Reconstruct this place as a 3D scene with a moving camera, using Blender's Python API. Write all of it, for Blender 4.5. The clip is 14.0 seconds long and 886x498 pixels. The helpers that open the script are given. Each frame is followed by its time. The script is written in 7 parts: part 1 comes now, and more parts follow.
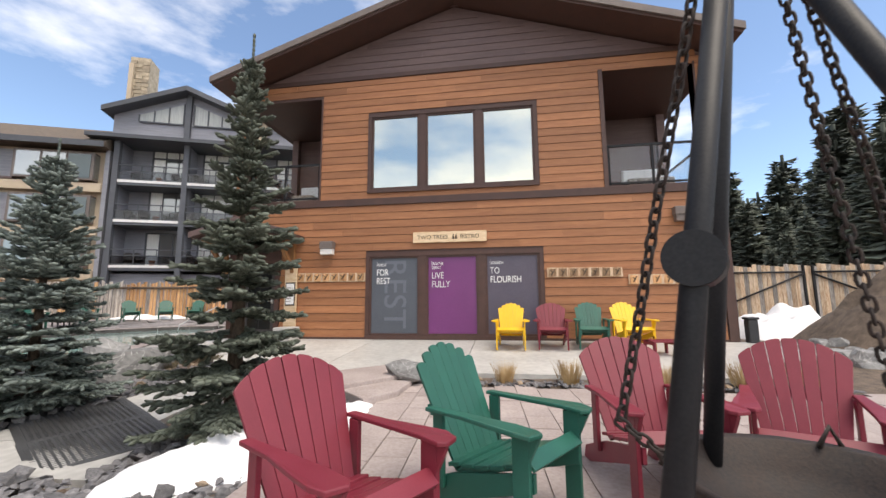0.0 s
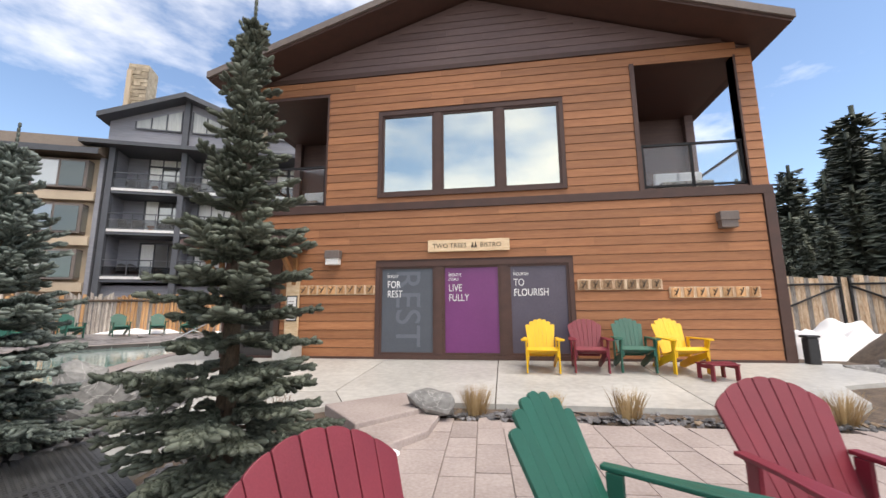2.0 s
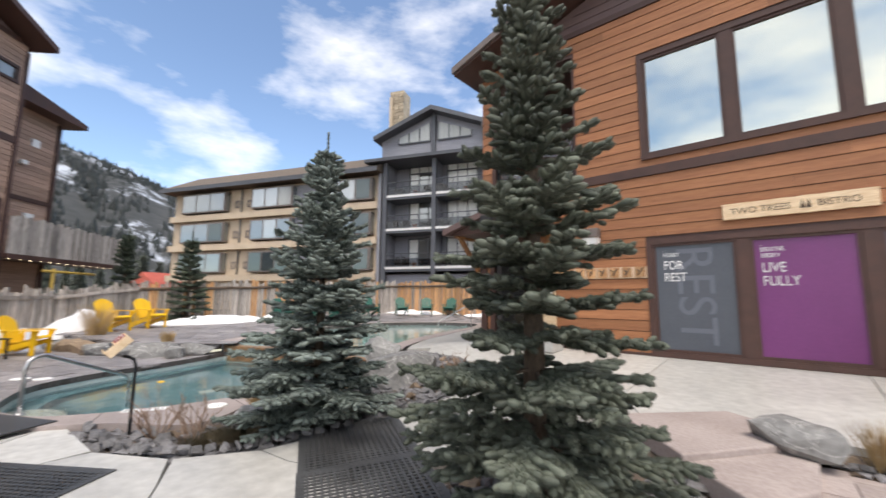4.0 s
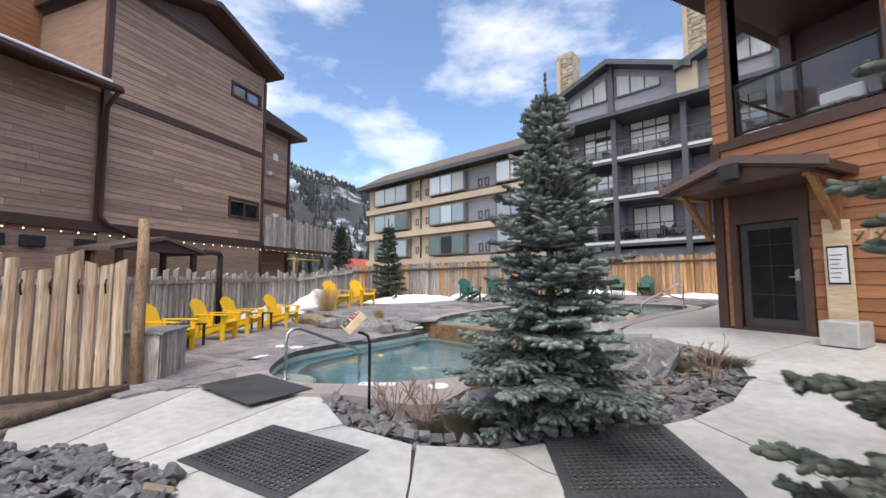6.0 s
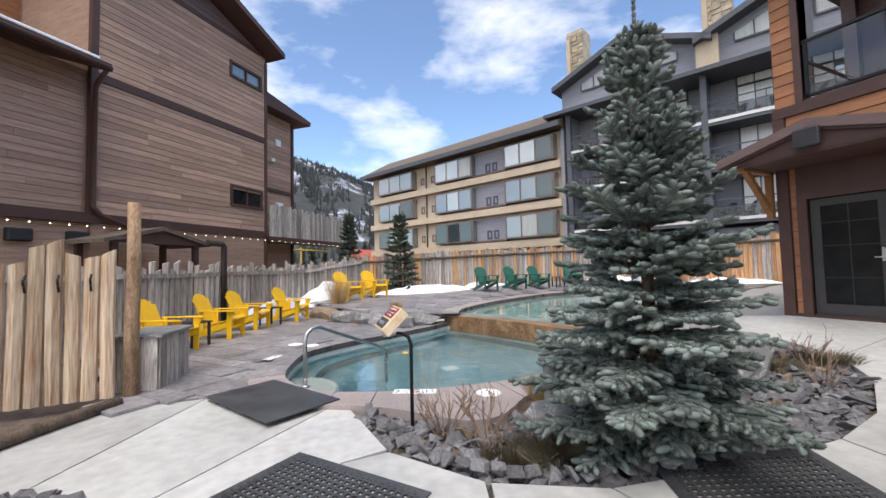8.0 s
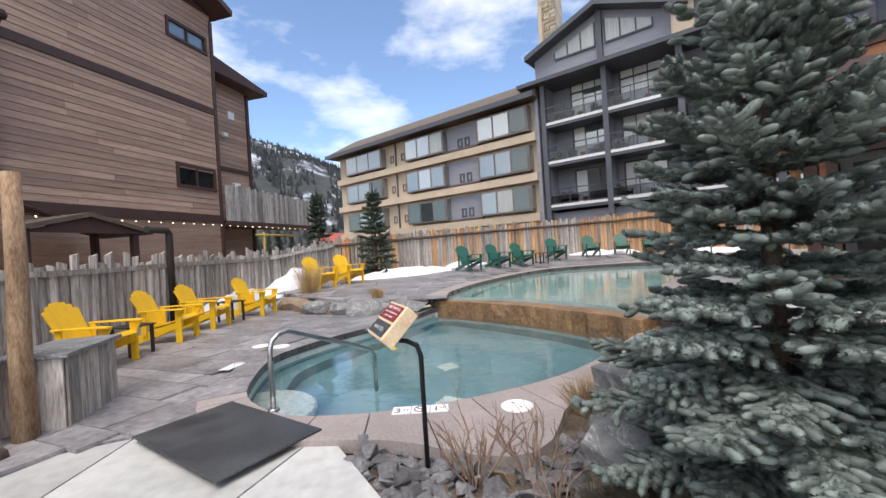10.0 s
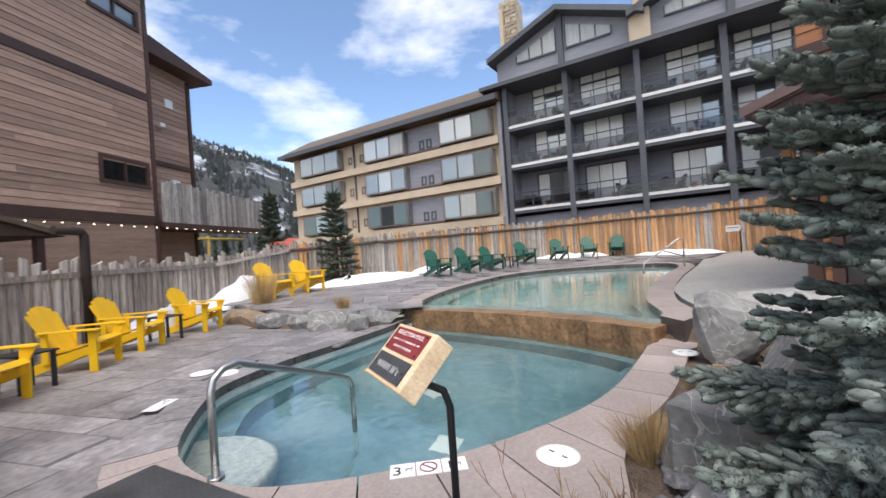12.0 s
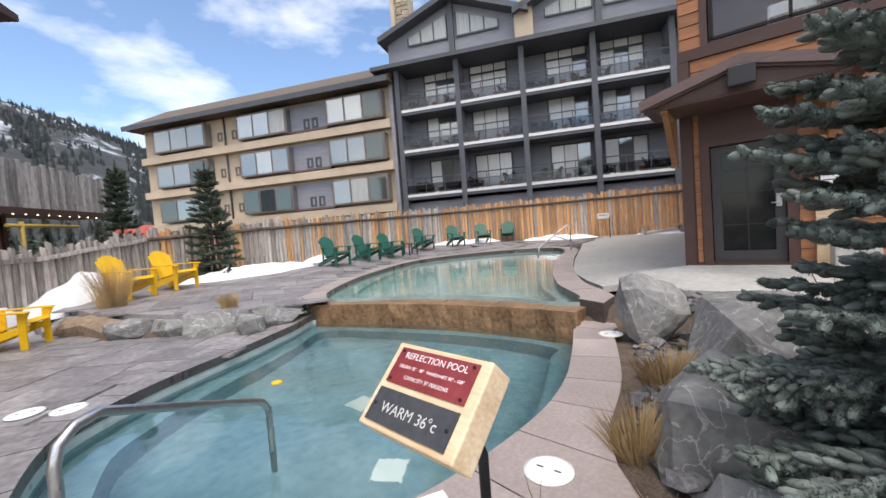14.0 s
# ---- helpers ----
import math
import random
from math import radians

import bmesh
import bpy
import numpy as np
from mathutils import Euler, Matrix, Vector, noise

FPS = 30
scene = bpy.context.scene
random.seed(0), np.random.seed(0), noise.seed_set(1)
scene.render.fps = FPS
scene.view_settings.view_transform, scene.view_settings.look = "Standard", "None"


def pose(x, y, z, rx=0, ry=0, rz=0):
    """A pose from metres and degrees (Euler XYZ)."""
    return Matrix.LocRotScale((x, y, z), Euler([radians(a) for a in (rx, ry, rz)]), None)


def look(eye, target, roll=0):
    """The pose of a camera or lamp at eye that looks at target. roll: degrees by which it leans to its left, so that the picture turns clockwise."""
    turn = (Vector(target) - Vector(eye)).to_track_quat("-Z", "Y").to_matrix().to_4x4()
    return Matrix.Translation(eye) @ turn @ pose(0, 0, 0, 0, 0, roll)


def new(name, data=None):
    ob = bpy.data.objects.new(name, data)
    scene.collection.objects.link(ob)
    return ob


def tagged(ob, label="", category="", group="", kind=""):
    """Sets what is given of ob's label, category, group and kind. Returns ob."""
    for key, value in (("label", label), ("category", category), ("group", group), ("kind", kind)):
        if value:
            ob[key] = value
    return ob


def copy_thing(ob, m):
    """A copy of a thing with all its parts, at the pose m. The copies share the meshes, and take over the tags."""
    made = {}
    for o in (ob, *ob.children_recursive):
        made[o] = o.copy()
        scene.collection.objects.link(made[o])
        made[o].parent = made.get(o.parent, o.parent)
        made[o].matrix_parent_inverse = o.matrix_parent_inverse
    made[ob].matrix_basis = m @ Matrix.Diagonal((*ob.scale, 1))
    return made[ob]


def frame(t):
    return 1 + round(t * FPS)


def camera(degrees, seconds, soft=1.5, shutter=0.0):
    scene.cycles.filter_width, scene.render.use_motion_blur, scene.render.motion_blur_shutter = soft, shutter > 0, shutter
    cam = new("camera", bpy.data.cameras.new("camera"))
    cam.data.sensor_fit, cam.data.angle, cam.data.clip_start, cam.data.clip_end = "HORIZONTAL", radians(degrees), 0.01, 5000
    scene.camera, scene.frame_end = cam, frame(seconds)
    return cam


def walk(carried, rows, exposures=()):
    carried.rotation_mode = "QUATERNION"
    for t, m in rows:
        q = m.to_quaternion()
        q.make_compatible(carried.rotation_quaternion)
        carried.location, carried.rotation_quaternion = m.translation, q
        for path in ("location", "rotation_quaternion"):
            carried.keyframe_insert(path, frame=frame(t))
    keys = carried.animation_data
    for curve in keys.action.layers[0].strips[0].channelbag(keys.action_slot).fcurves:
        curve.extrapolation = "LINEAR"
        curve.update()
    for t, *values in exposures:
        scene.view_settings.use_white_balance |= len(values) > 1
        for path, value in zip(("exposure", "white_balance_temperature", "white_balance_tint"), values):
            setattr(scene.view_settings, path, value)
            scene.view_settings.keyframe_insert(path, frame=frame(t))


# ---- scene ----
cam = camera(96.0, 14.0, shutter=0.4)
PATH = [
    (0, (-0.154, -0.157, 1.357), (-0.458, 1.802, 1.622), -0.4),
    (0.5, (-0.294, 0.047, 1.34), (-0.579, 2.005, 1.63), -0.6),
    (1, (-0.482, 0.262, 1.4), (-0.75, 2.216, 1.729), -0.6),
    (1.5, (-0.613, 0.444, 1.395), (-0.875, 2.4, 1.72), -0.5),
    (2, (-0.738, 0.689, 1.442), (-1.033, 2.641, 1.764), -0.4),
    (2.5, (-0.911, 0.856, 1.415), (-1.306, 2.794, 1.71), -0.2),
    (3, (-1.192, 0.999, 1.443), (-1.795, 2.888, 1.703), -0.1),
    (3.5, (-1.395, 1.146, 1.433), (-2.351, 2.885, 1.683), -0.0),
    (4, (-1.653, 1.349, 1.464), (-2.954, 2.847, 1.714), 0.5),
    (4.2, (-1.699, 1.406, 1.503), (-3.114, 2.799, 1.742), 0.2),
    (6.3, (-2.956, 1.336, 1.39), (-4.76, 2.185, 1.54), -0.2),
    (6.5, (-3.074, 1.32, 1.386), (-4.876, 2.175, 1.536), -0.1),
    (7, (-3.324, 1.262, 1.368), (-5.132, 2.106, 1.507), -0.6),
    (9.3, (-4.469, 1.365, 1.421), (-6.237, 2.298, 1.468), -2.6),
    (9.5, (-4.623, 1.407, 1.419), (-6.378, 2.363, 1.456), -2.9),
    (10, (-4.86, 1.45, 1.397), (-6.604, 2.43, 1.393), -3.6),
    (10.5, (-5.14, 1.422, 1.396), (-6.877, 2.414, 1.392), -4.1),
    (11, (-5.355, 1.432, 1.387), (-7.088, 2.43, 1.378), -4.3),
    (11.5, (-5.649, 1.557, 1.377), (-7.368, 2.58, 1.384), -4.1),
    (12, (-5.823, 1.58, 1.374), (-7.451, 2.742, 1.382), -4.0),
    (12.5, (-6.046, 1.52, 1.384), (-7.573, 2.812, 1.366), -4.2),
    (13, (-6.211, 1.503, 1.38), (-7.648, 2.893, 1.324), -4.4),
    (13.5, (-6.416, 1.574, 1.398), (-7.756, 3.058, 1.326), -4.4),
    (14, (-6.558, 1.592, 1.398), (-7.8, 3.157, 1.3), -4.4),
]
walk(cam, [(t, look(eye, target, roll)) for t, eye, target, roll in PATH], [(0, 1.22, 7400, 12), (3.5, 1.2, 7300, 12), (6.5, 1.16, 6850, 12), (14, 1.18, 6950, 12)])

# ---- world and sun ----
world = bpy.data.worlds.new("world")
scene.world = world
world.use_nodes = True
wn, wl = world.node_tree.nodes, world.node_tree.links
wn.clear()
sky = wn.new("ShaderNodeTexSky")
sky.sky_type, sky.sun_disc = "NISHITA", False
sky.sun_elevation, sky.sun_rotation = radians(64), radians(126)
sky.altitude, sky.air_density, sky.dust_density, sky.ozone_density = 1400, 1.0, 0.6, 2.0
coord = wn.new("ShaderNodeTexCoord")
squash = wn.new("ShaderNodeMapping")
squash.inputs["Scale"].default_value = (1.0, 1.0, 2.6)
wl.new(coord.outputs["Generated"], squash.inputs["Vector"])
puffs = wn.new("ShaderNodeTexNoise")
puffs.inputs["Scale"].default_value, puffs.inputs["Detail"].default_value, puffs.inputs["Roughness"].default_value = 2.3, 9, 0.56
wl.new(squash.outputs["Vector"], puffs.inputs["Vector"])
cover = wn.new("ShaderNodeValToRGB")
cover.color_ramp.elements[0].position, cover.color_ramp.elements[1].position = 0.445, 0.70
height = wn.new("ShaderNodeSeparateXYZ")
wl.new(coord.outputs["Generated"], height.inputs["Vector"])
# the cloud thickens overhead and towards the valley behind the path
front = wn.new("ShaderNodeMath")
front.operation = "ADD"
side = wn.new("ShaderNodeVectorMath")
side.operation = "DOT_PRODUCT"
side.inputs[1].default_value = (0.05, -0.10, 0.07)
wl.new(coord.outputs["Generated"], side.inputs[0])
wl.new(side.outputs["Value"], front.inputs[0])
wl.new(puffs.outputs["Fac"], front.inputs[1])
wl.new(front.outputs["Value"], cover.inputs["Fac"])
low = wn.new("ShaderNodeMapRange")
low.inputs["From Min"].default_value, low.inputs["From Max"].default_value = 0.0, 0.75
low.inputs["To Min"].default_value, low.inputs["To Max"].default_value = 0.92, 0.85
wl.new(height.outputs["Z"], low.inputs["Value"])
amount = wn.new("ShaderNodeMath")
amount.operation = "MULTIPLY"
wl.new(cover.outputs["Color"], amount.inputs[0])
wl.new(low.outputs["Result"], amount.inputs[1])
blend = wn.new("ShaderNodeMixRGB")
blend.inputs["Color2"].default_value = (6.5, 6.6, 6.85, 1)
wl.new(amount.outputs["Value"], blend.inputs["Fac"])
tone = wn.new("ShaderNodeMixRGB")
tone.blend_type = "MULTIPLY"
tone.inputs["Fac"].default_value, tone.inputs["Color2"].default_value = 1.0, (0.95, 1.0, 1.02, 1)
wl.new(sky.outputs["Color"], tone.inputs["Color1"])
wl.new(tone.outputs["Color"], blend.inputs["Color1"])
back = wn.new("ShaderNodeBackground")
back.inputs["Strength"].default_value = 0.122
wl.new(blend.outputs["Color"], back.inputs["Color"])
wout = wn.new("ShaderNodeOutputWorld")
wl.new(back.outputs["Background"], wout.inputs["Surface"])

sun = new("sun", bpy.data.lights.new("sun", "SUN"))
sun.data.energy, sun.data.angle, sun.data.color = 1.35, radians(40), (1.0, 0.95, 0.88)
sun.matrix_world = look((0, 0, 30), (-5.9, 4.3, 15))


# ---- materials ----
def surf(name, dark, light, rough=0.7, scale=3.0, fine=45.0, bump=0.15, metal=0.0, rand=0.12, stretch=(1, 1, 1), fleck=None, coat=0.0):
    """A worn surface: two colours mixed by coarse and fine noise, a little different on every piece."""
    m = bpy.data.materials.new(name)
    m.use_nodes = True
    n, l = m.node_tree.nodes, m.node_tree.links
    b = n["Principled BSDF"]
    tc, info, mp = n.new("ShaderNodeTexCoord"), n.new("ShaderNodeObjectInfo"), n.new("ShaderNodeMapping")
    mp.inputs["Scale"].default_value = stretch
    shift = n.new("ShaderNodeMath")
    shift.operation = "MULTIPLY"
    shift.inputs[1].default_value = 37.0
    l.new(info.outputs["Random"], shift.inputs[0])
    l.new(shift.outputs[0], mp.inputs["Location"])
    l.new(tc.outputs["Object"], mp.inputs["Vector"])
    big, small = n.new("ShaderNodeTexNoise"), n.new("ShaderNodeTexNoise")
    big.inputs["Scale"].default_value, big.inputs["Detail"].default_value = scale, 5
    small.inputs["Scale"].default_value, small.inputs["Detail"].default_value = fine, 6
    l.new(mp.outputs["Vector"], big.inputs["Vector"])
    l.new(mp.outputs["Vector"], small.inputs["Vector"])
    mixf = n.new("ShaderNodeMath")
    mixf.operation = "MULTIPLY_ADD"
    mixf.inputs[1].default_value = 0.5
    l.new(small.outputs["Fac"], mixf.inputs[0])
    half = n.new("ShaderNodeMath")
    half.operation = "MULTIPLY"
    half.inputs[1].default_value = 0.5
    l.new(big.outputs["Fac"], half.inputs[0])
    l.new(half.outputs[0], mixf.inputs[2])
    ramp = n.new("ShaderNodeValToRGB")
    e = ramp.color_ramp.elements
    e[0].position, e[1].position = 0.36, 0.64
    e[0].color, e[1].color = (*dark, 1), (*light, 1)
    if fleck:
        f = e.new(0.72)
        f.color = (*fleck, 1)
    l.new(mixf.outputs[0], ramp.inputs["Fac"])
    hsv = n.new("ShaderNodeHueSaturation")
    val = n.new("ShaderNodeMapRange")
    val.inputs["To Min"].default_value, val.inputs["To Max"].default_value = 1 - rand, 1 + rand
    l.new(info.outputs["Random"], val.inputs["Value"])
    l.new(val.outputs["Result"], hsv.inputs["Value"])
    l.new(ramp.outputs["Color"], hsv.inputs["Color"])
    l.new(hsv.outputs["Color"], b.inputs["Base Color"])
    rr = n.new("ShaderNodeMapRange")
    rr.inputs["To Min"].default_value, rr.inputs["To Max"].default_value = max(rough - 0.12, 0.02), min(rough + 0.12, 1)
    l.new(big.outputs["Fac"], rr.inputs["Value"])
    l.new(rr.outputs["Result"], b.inputs["Roughness"])
    b.inputs["Metallic"].default_value = metal
    b.inputs["Coat Weight"].default_value = coat
    if bump:
        bp = n.new("ShaderNodeBump")
        bp.inputs["Strength"].default_value, bp.inputs["Distance"].default_value = bump, 0.02
        l.new(mixf.outputs[0], bp.inputs["Height"])
        l.new(bp.outputs["Normal"], b.inputs["Normal"])
    return m


def island_tint(m, spread=0.25):
    """Lets every loose piece inside one mesh differ a little in brightness."""
    n, l = m.node_tree.nodes, m.node_tree.links
    b = n["Principled BSDF"]
    old = b.inputs["Base Color"].links[0].from_socket
    geo, rng, hsv = n.new("ShaderNodeNewGeometry"), n.new("ShaderNodeMapRange"), n.new("ShaderNodeHueSaturation")
    rng.inputs["To Min"].default_value, rng.inputs["To Max"].default_value = 1 - spread, 1 + spread
    l.new(geo.outputs["Random Per Island"], rng.inputs["Value"])
    l.new(rng.outputs["Result"], hsv.inputs["Value"])
    l.new(old, hsv.inputs["Color"])
    l.new(hsv.outputs["Color"], b.inputs["Base Color"])
    return m


def veined(m, colour, scale=2.2):
    """Thin wandering quartz veins across a stone."""
    n, l = m.node_tree.nodes, m.node_tree.links
    b = n["Principled BSDF"]
    old = b.inputs["Base Color"].links[0].from_socket
    tc, tx, off, size, near = n.new("ShaderNodeTexCoord"), n.new("ShaderNodeTexNoise"), n.new("ShaderNodeMath"), n.new("ShaderNodeMath"), n.new("ShaderNodeMapRange")
    tx.inputs["Scale"].default_value, tx.inputs["Detail"].default_value, tx.inputs["Distortion"].default_value = scale, 6, 1.2
    off.operation, off.inputs[1].default_value, size.operation = "SUBTRACT", 0.5, "ABSOLUTE"
    near.inputs["From Min"].default_value, near.inputs["From Max"].default_value = 0.0, 0.010
    near.inputs["To Min"].default_value, near.inputs["To Max"].default_value = 0.6, 0.0
    mix = n.new("ShaderNodeMixRGB")
    mix.inputs["Color2"].default_value = (*colour, 1)
    l.new(tc.outputs["Object"], tx.inputs["Vector"])
    l.new(tx.outputs["Fac"], off.inputs[0])
    l.new(off.outputs[0], size.inputs[0])
    l.new(size.outputs[0], near.inputs["Value"])
    l.new(near.outputs["Result"], mix.inputs["Fac"])
    l.new(old, mix.inputs["Color1"])
    l.new(mix.outputs["Color"], b.inputs["Base Color"])


def glassy(name, colour, rough=0.03, transmission=1.0, ior=1.45, metal=0.0):
    m = bpy.data.materials.new(name)
    m.use_nodes = True
    b = m.node_tree.nodes["Principled BSDF"]
    b.inputs["Base Color"].default_value = (*colour, 1)
    b.inputs["Roughness"].default_value, b.inputs["IOR"].default_value = rough, ior
    b.inputs["Transmission Weight"].default_value, b.inputs["Metallic"].default_value = transmission, metal
    return m


SIDING = surf("cedar_siding", (0.27, 0.106, 0.045), (0.40, 0.176, 0.080), 0.62, 1.5, 9, 0.1, rand=0.16, stretch=(0.6, 1, 9))
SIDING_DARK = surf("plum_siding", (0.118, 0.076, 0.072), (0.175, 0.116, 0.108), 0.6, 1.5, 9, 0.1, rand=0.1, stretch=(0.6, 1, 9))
SIDING_BROWN = surf("brown_siding", (0.29, 0.178, 0.128), (0.48, 0.32, 0.238), 0.62, 1.5, 9, 0.1, rand=0.22, stretch=(0.6, 1, 9))
TRIM = surf("dark_brown_trim", (0.056, 0.028, 0.022), (0.088, 0.043, 0.034), 0.55, 4, 60, 0.05)
CHAR = surf("charcoal_paint", (0.065, 0.070, 0.084), (0.095, 0.102, 0.118), 0.6, 2, 40, 0.05)
DOORPAINT = surf("dark_bronze_door_paint", (0.036, 0.033, 0.033), (0.055, 0.05, 0.05), 0.5, 3, 50, 0.05)
GREYWALL = surf("slate_grey_boarding", (0.20, 0.205, 0.235), (0.29, 0.295, 0.33), 0.7, 1.5, 20, 0.05, stretch=(0.6, 1, 8))
TAN = surf("tan_stucco", (0.45, 0.36, 0.265), (0.56, 0.46, 0.345), 0.85, 1.2, 80, 0.1)
BROWNFRAME = surf("taupe_window_frame", (0.135, 0.11, 0.10), (0.195, 0.16, 0.145), 0.6, 4, 40, 0.04)
SHINGLE = surf("brown_shingle", (0.075, 0.058, 0.045), (0.16, 0.125, 0.095), 0.9, 5, 26, 0.4)
WHITE = surf("white_paint", (0.72, 0.72, 0.72), (0.84, 0.84, 0.83), 0.6, 4, 50, 0.03)
SNOW = surf("snow", (0.80, 0.82, 0.86), (0.90, 0.91, 0.93), 0.6, 3, 60, 0.5)
CONCRETE = surf("pale_concrete", (0.36, 0.355, 0.34), (0.52, 0.515, 0.49), 0.46, 0.9, 9, 0.10)
STAMPED = surf("stamped_grey_concrete", (0.13, 0.122, 0.126), (0.33, 0.31, 0.315), 0.5, 1.6, 14, 0.5, rand=0.18, fleck=(0.46, 0.44, 0.45))
PAVER = surf("mauve_paver", (0.29, 0.24, 0.225), (0.42, 0.36, 0.34), 0.75, 1.6, 30, 0.25, rand=0.08)
COPING = surf("mauve_coping", (0.28, 0.235, 0.22), (0.40, 0.34, 0.32), 0.6, 2, 40, 0.2, rand=0.08)
DARKRIM = surf("dark_pool_rim", (0.055, 0.05, 0.05), (0.11, 0.10, 0.098), 0.3, 3, 30, 0.2)
PALESTEP = surf("pale_pebbled_step", (0.26, 0.29, 0.28), (0.52, 0.54, 0.52), 0.6, 14, 60, 0.3)
SLATE = surf("dark_slate_rubble", (0.07, 0.07, 0.075), (0.215, 0.21, 0.215), 0.7, 5, 30, 0.6, rand=0.45)
SLATE_CHIPS = island_tint(surf("dark_slate_chips", (0.06, 0.06, 0.065), (0.19, 0.185, 0.19), 0.7, 5, 30, 0.6), 0.45)
BOULDER = surf("grey_boulder", (0.125, 0.125, 0.124), (0.27, 0.27, 0.265), 0.7, 2.5, 14, 0.7, rand=0.15)
veined(BOULDER, (0.62, 0.61, 0.59))
TANROCK = surf("tan_rock", (0.17, 0.12, 0.085), (0.34, 0.26, 0.18), 0.8, 3, 20, 0.6, rand=0.2)
SOIL = surf("bark_mulch", (0.048, 0.036, 0.028), (0.165, 0.122, 0.092), 0.95, 6, 60, 0.9)
PICKET = surf("weathered_picket", (0.17, 0.148, 0.13), (0.58, 0.525, 0.475), 0.85, 3, 14, 0.45, rand=0.38, stretch=(5, 5, 0.5))
PICKET_WARM = surf("orange_picket", (0.40, 0.19, 0.08), (0.70, 0.43, 0.22), 0.8, 3, 12, 0.3, rand=0.28, stretch=(5, 5, 0.5))
PICKET_PALE = surf("peeled_log_picket", (0.36, 0.21, 0.115), (0.68, 0.55, 0.405), 0.8, 3, 12, 0.35, rand=0.25, stretch=(5, 5, 0.5))
BARK = surf("bark", (0.05, 0.035, 0.025), (0.16, 0.115, 0.085), 0.95, 8, 40, 0.9, stretch=(2, 2, 0.6))
LOG = surf("log_bark", (0.17, 0.095, 0.052), (0.42, 0.285, 0.175), 0.9, 6, 25, 0.8, stretch=(3, 3, 0.8))
TIMBER = surf("stained_timber", (0.20, 0.085, 0.03), (0.36, 0.17, 0.065), 0.55, 3, 14, 0.15, stretch=(4, 4, 0.7))
PALEWOOD = surf("pale_pine", (0.60, 0.42, 0.25), (0.80, 0.64, 0.44), 0.6, 3, 14, 0.12, stretch=(0.7, 4, 6))
STEEL = surf("brushed_steel", (0.42, 0.42, 0.42), (0.58, 0.58, 0.58), 0.3, 5, 90, 0.03, metal=1.0)
BLACK = surf("black_steel", (0.012, 0.013, 0.016), (0.024, 0.025, 0.028), 0.5, 6, 90, 0.1)
RUST = surf("dark_rusty_iron", (0.013, 0.010, 0.009), (0.042, 0.026, 0.020), 0.7, 8, 70, 0.3)
RUBBER = surf("black_rubber", (0.026, 0.027, 0.029), (0.075, 0.078, 0.082), 0.5, 3, 60, 0.3)
BLACK.node_tree.nodes["Principled BSDF"].inputs["Specular IOR Level"].default_value = 0.25
WEIR = surf("orange_stained_stone", (0.12, 0.066, 0.034), (0.38, 0.225, 0.12), 0.4, 3.2, 18, 0.6, fleck=(0.50, 0.40, 0.29))
PLASTER = surf("pool_plaster", (0.088, 0.185, 0.225), (0.165, 0.285, 0.33), 0.6, 1.5, 10, 0.05, rand=0.0)
# paler copy of PLASTER: the white haze of steam is put into its colour
PLASTER_STEAM = surf("steam_paled_plaster", (0.24, 0.35, 0.355), (0.38, 0.49, 0.49), 0.6, 1.5, 10, 0.05, rand=0.0)
TILE = surf("pool_waterline_tile", (0.44, 0.50, 0.49), (0.55, 0.61, 0.60), 0.3, 6, 60, 0.02)
RED = surf("raspberry_recycled_plastic", (0.165, 0.014, 0.028), (0.205, 0.021, 0.038), 0.5, 5, 160, 0.06, rand=0.06)
GREEN = surf("forest_green_recycled_plastic", (0.010, 0.088, 0.062), (0.016, 0.118, 0.085), 0.45, 5, 160, 0.06, rand=0.06)
YELLOW = surf("sunflower_recycled_plastic", (0.74, 0.42, 0.008), (0.84, 0.51, 0.016), 0.45, 5, 160, 0.05, rand=0.05)
BLACKPLASTIC = surf("black_plastic", (0.018, 0.018, 0.02), (0.03, 0.03, 0.033), 0.5, 5, 120, 0.08)
TERRACOTTA = surf("terracotta", (0.40, 0.15, 0.07), (0.50, 0.21, 0.10), 0.7, 5, 60, 0.1)
CURTAIN = surf("white_curtain", (0.70, 0.71, 0.69), (0.86, 0.87, 0.84), 0.12, 2, 12, 0.0, rand=0.15, stretch=(6, 1, 0.3), coat=0.6)
# pale pane colour that stands in for bright sky reflected in the glass
SKYPALE = surf("painted_pale_sky_pane", (0.34, 0.35, 0.33), (0.48, 0.49, 0.46), 0.15, 2, 12, 0.0, rand=0.1, stretch=(6, 1, 0.3), coat=0.6)
ROOM = surf("dark_room_glass", (0.007, 0.008, 0.008), (0.018, 0.02, 0.02), 0.06, 1, 5, 0.0)
ROOM.node_tree.nodes["Principled BSDF"].inputs["Specular IOR Level"].default_value = 0.3
MIRRORGLASS = glassy("sky_reflecting_glass", (0.60, 0.635, 0.575), 0.03, 0.0, metal=0.85)
HOTELGLASS = glassy("grey_hotel_glass", (0.30, 0.325, 0.33), 0.06, 0.0, metal=0.7)
DUSKGLASS = glassy("dusky_hotel_glass", (0.13, 0.15, 0.145), 0.06, 0.0, metal=0.6)
PALEGLASS = glassy("pale_hotel_glass", (0.50, 0.51, 0.49), 0.08, 0.0, metal=0.6)
CLEAR = glassy("clear_glass", (0.92, 0.95, 0.95), 0.01)
SMOKED = glassy("smoked_glass", (0.35, 0.37, 0.40), 0.03)
PRINT_GREY = surf("blue_grey_print", (0.075, 0.085, 0.105), (0.092, 0.102, 0.122), 0.35, 2, 30, 0.0)
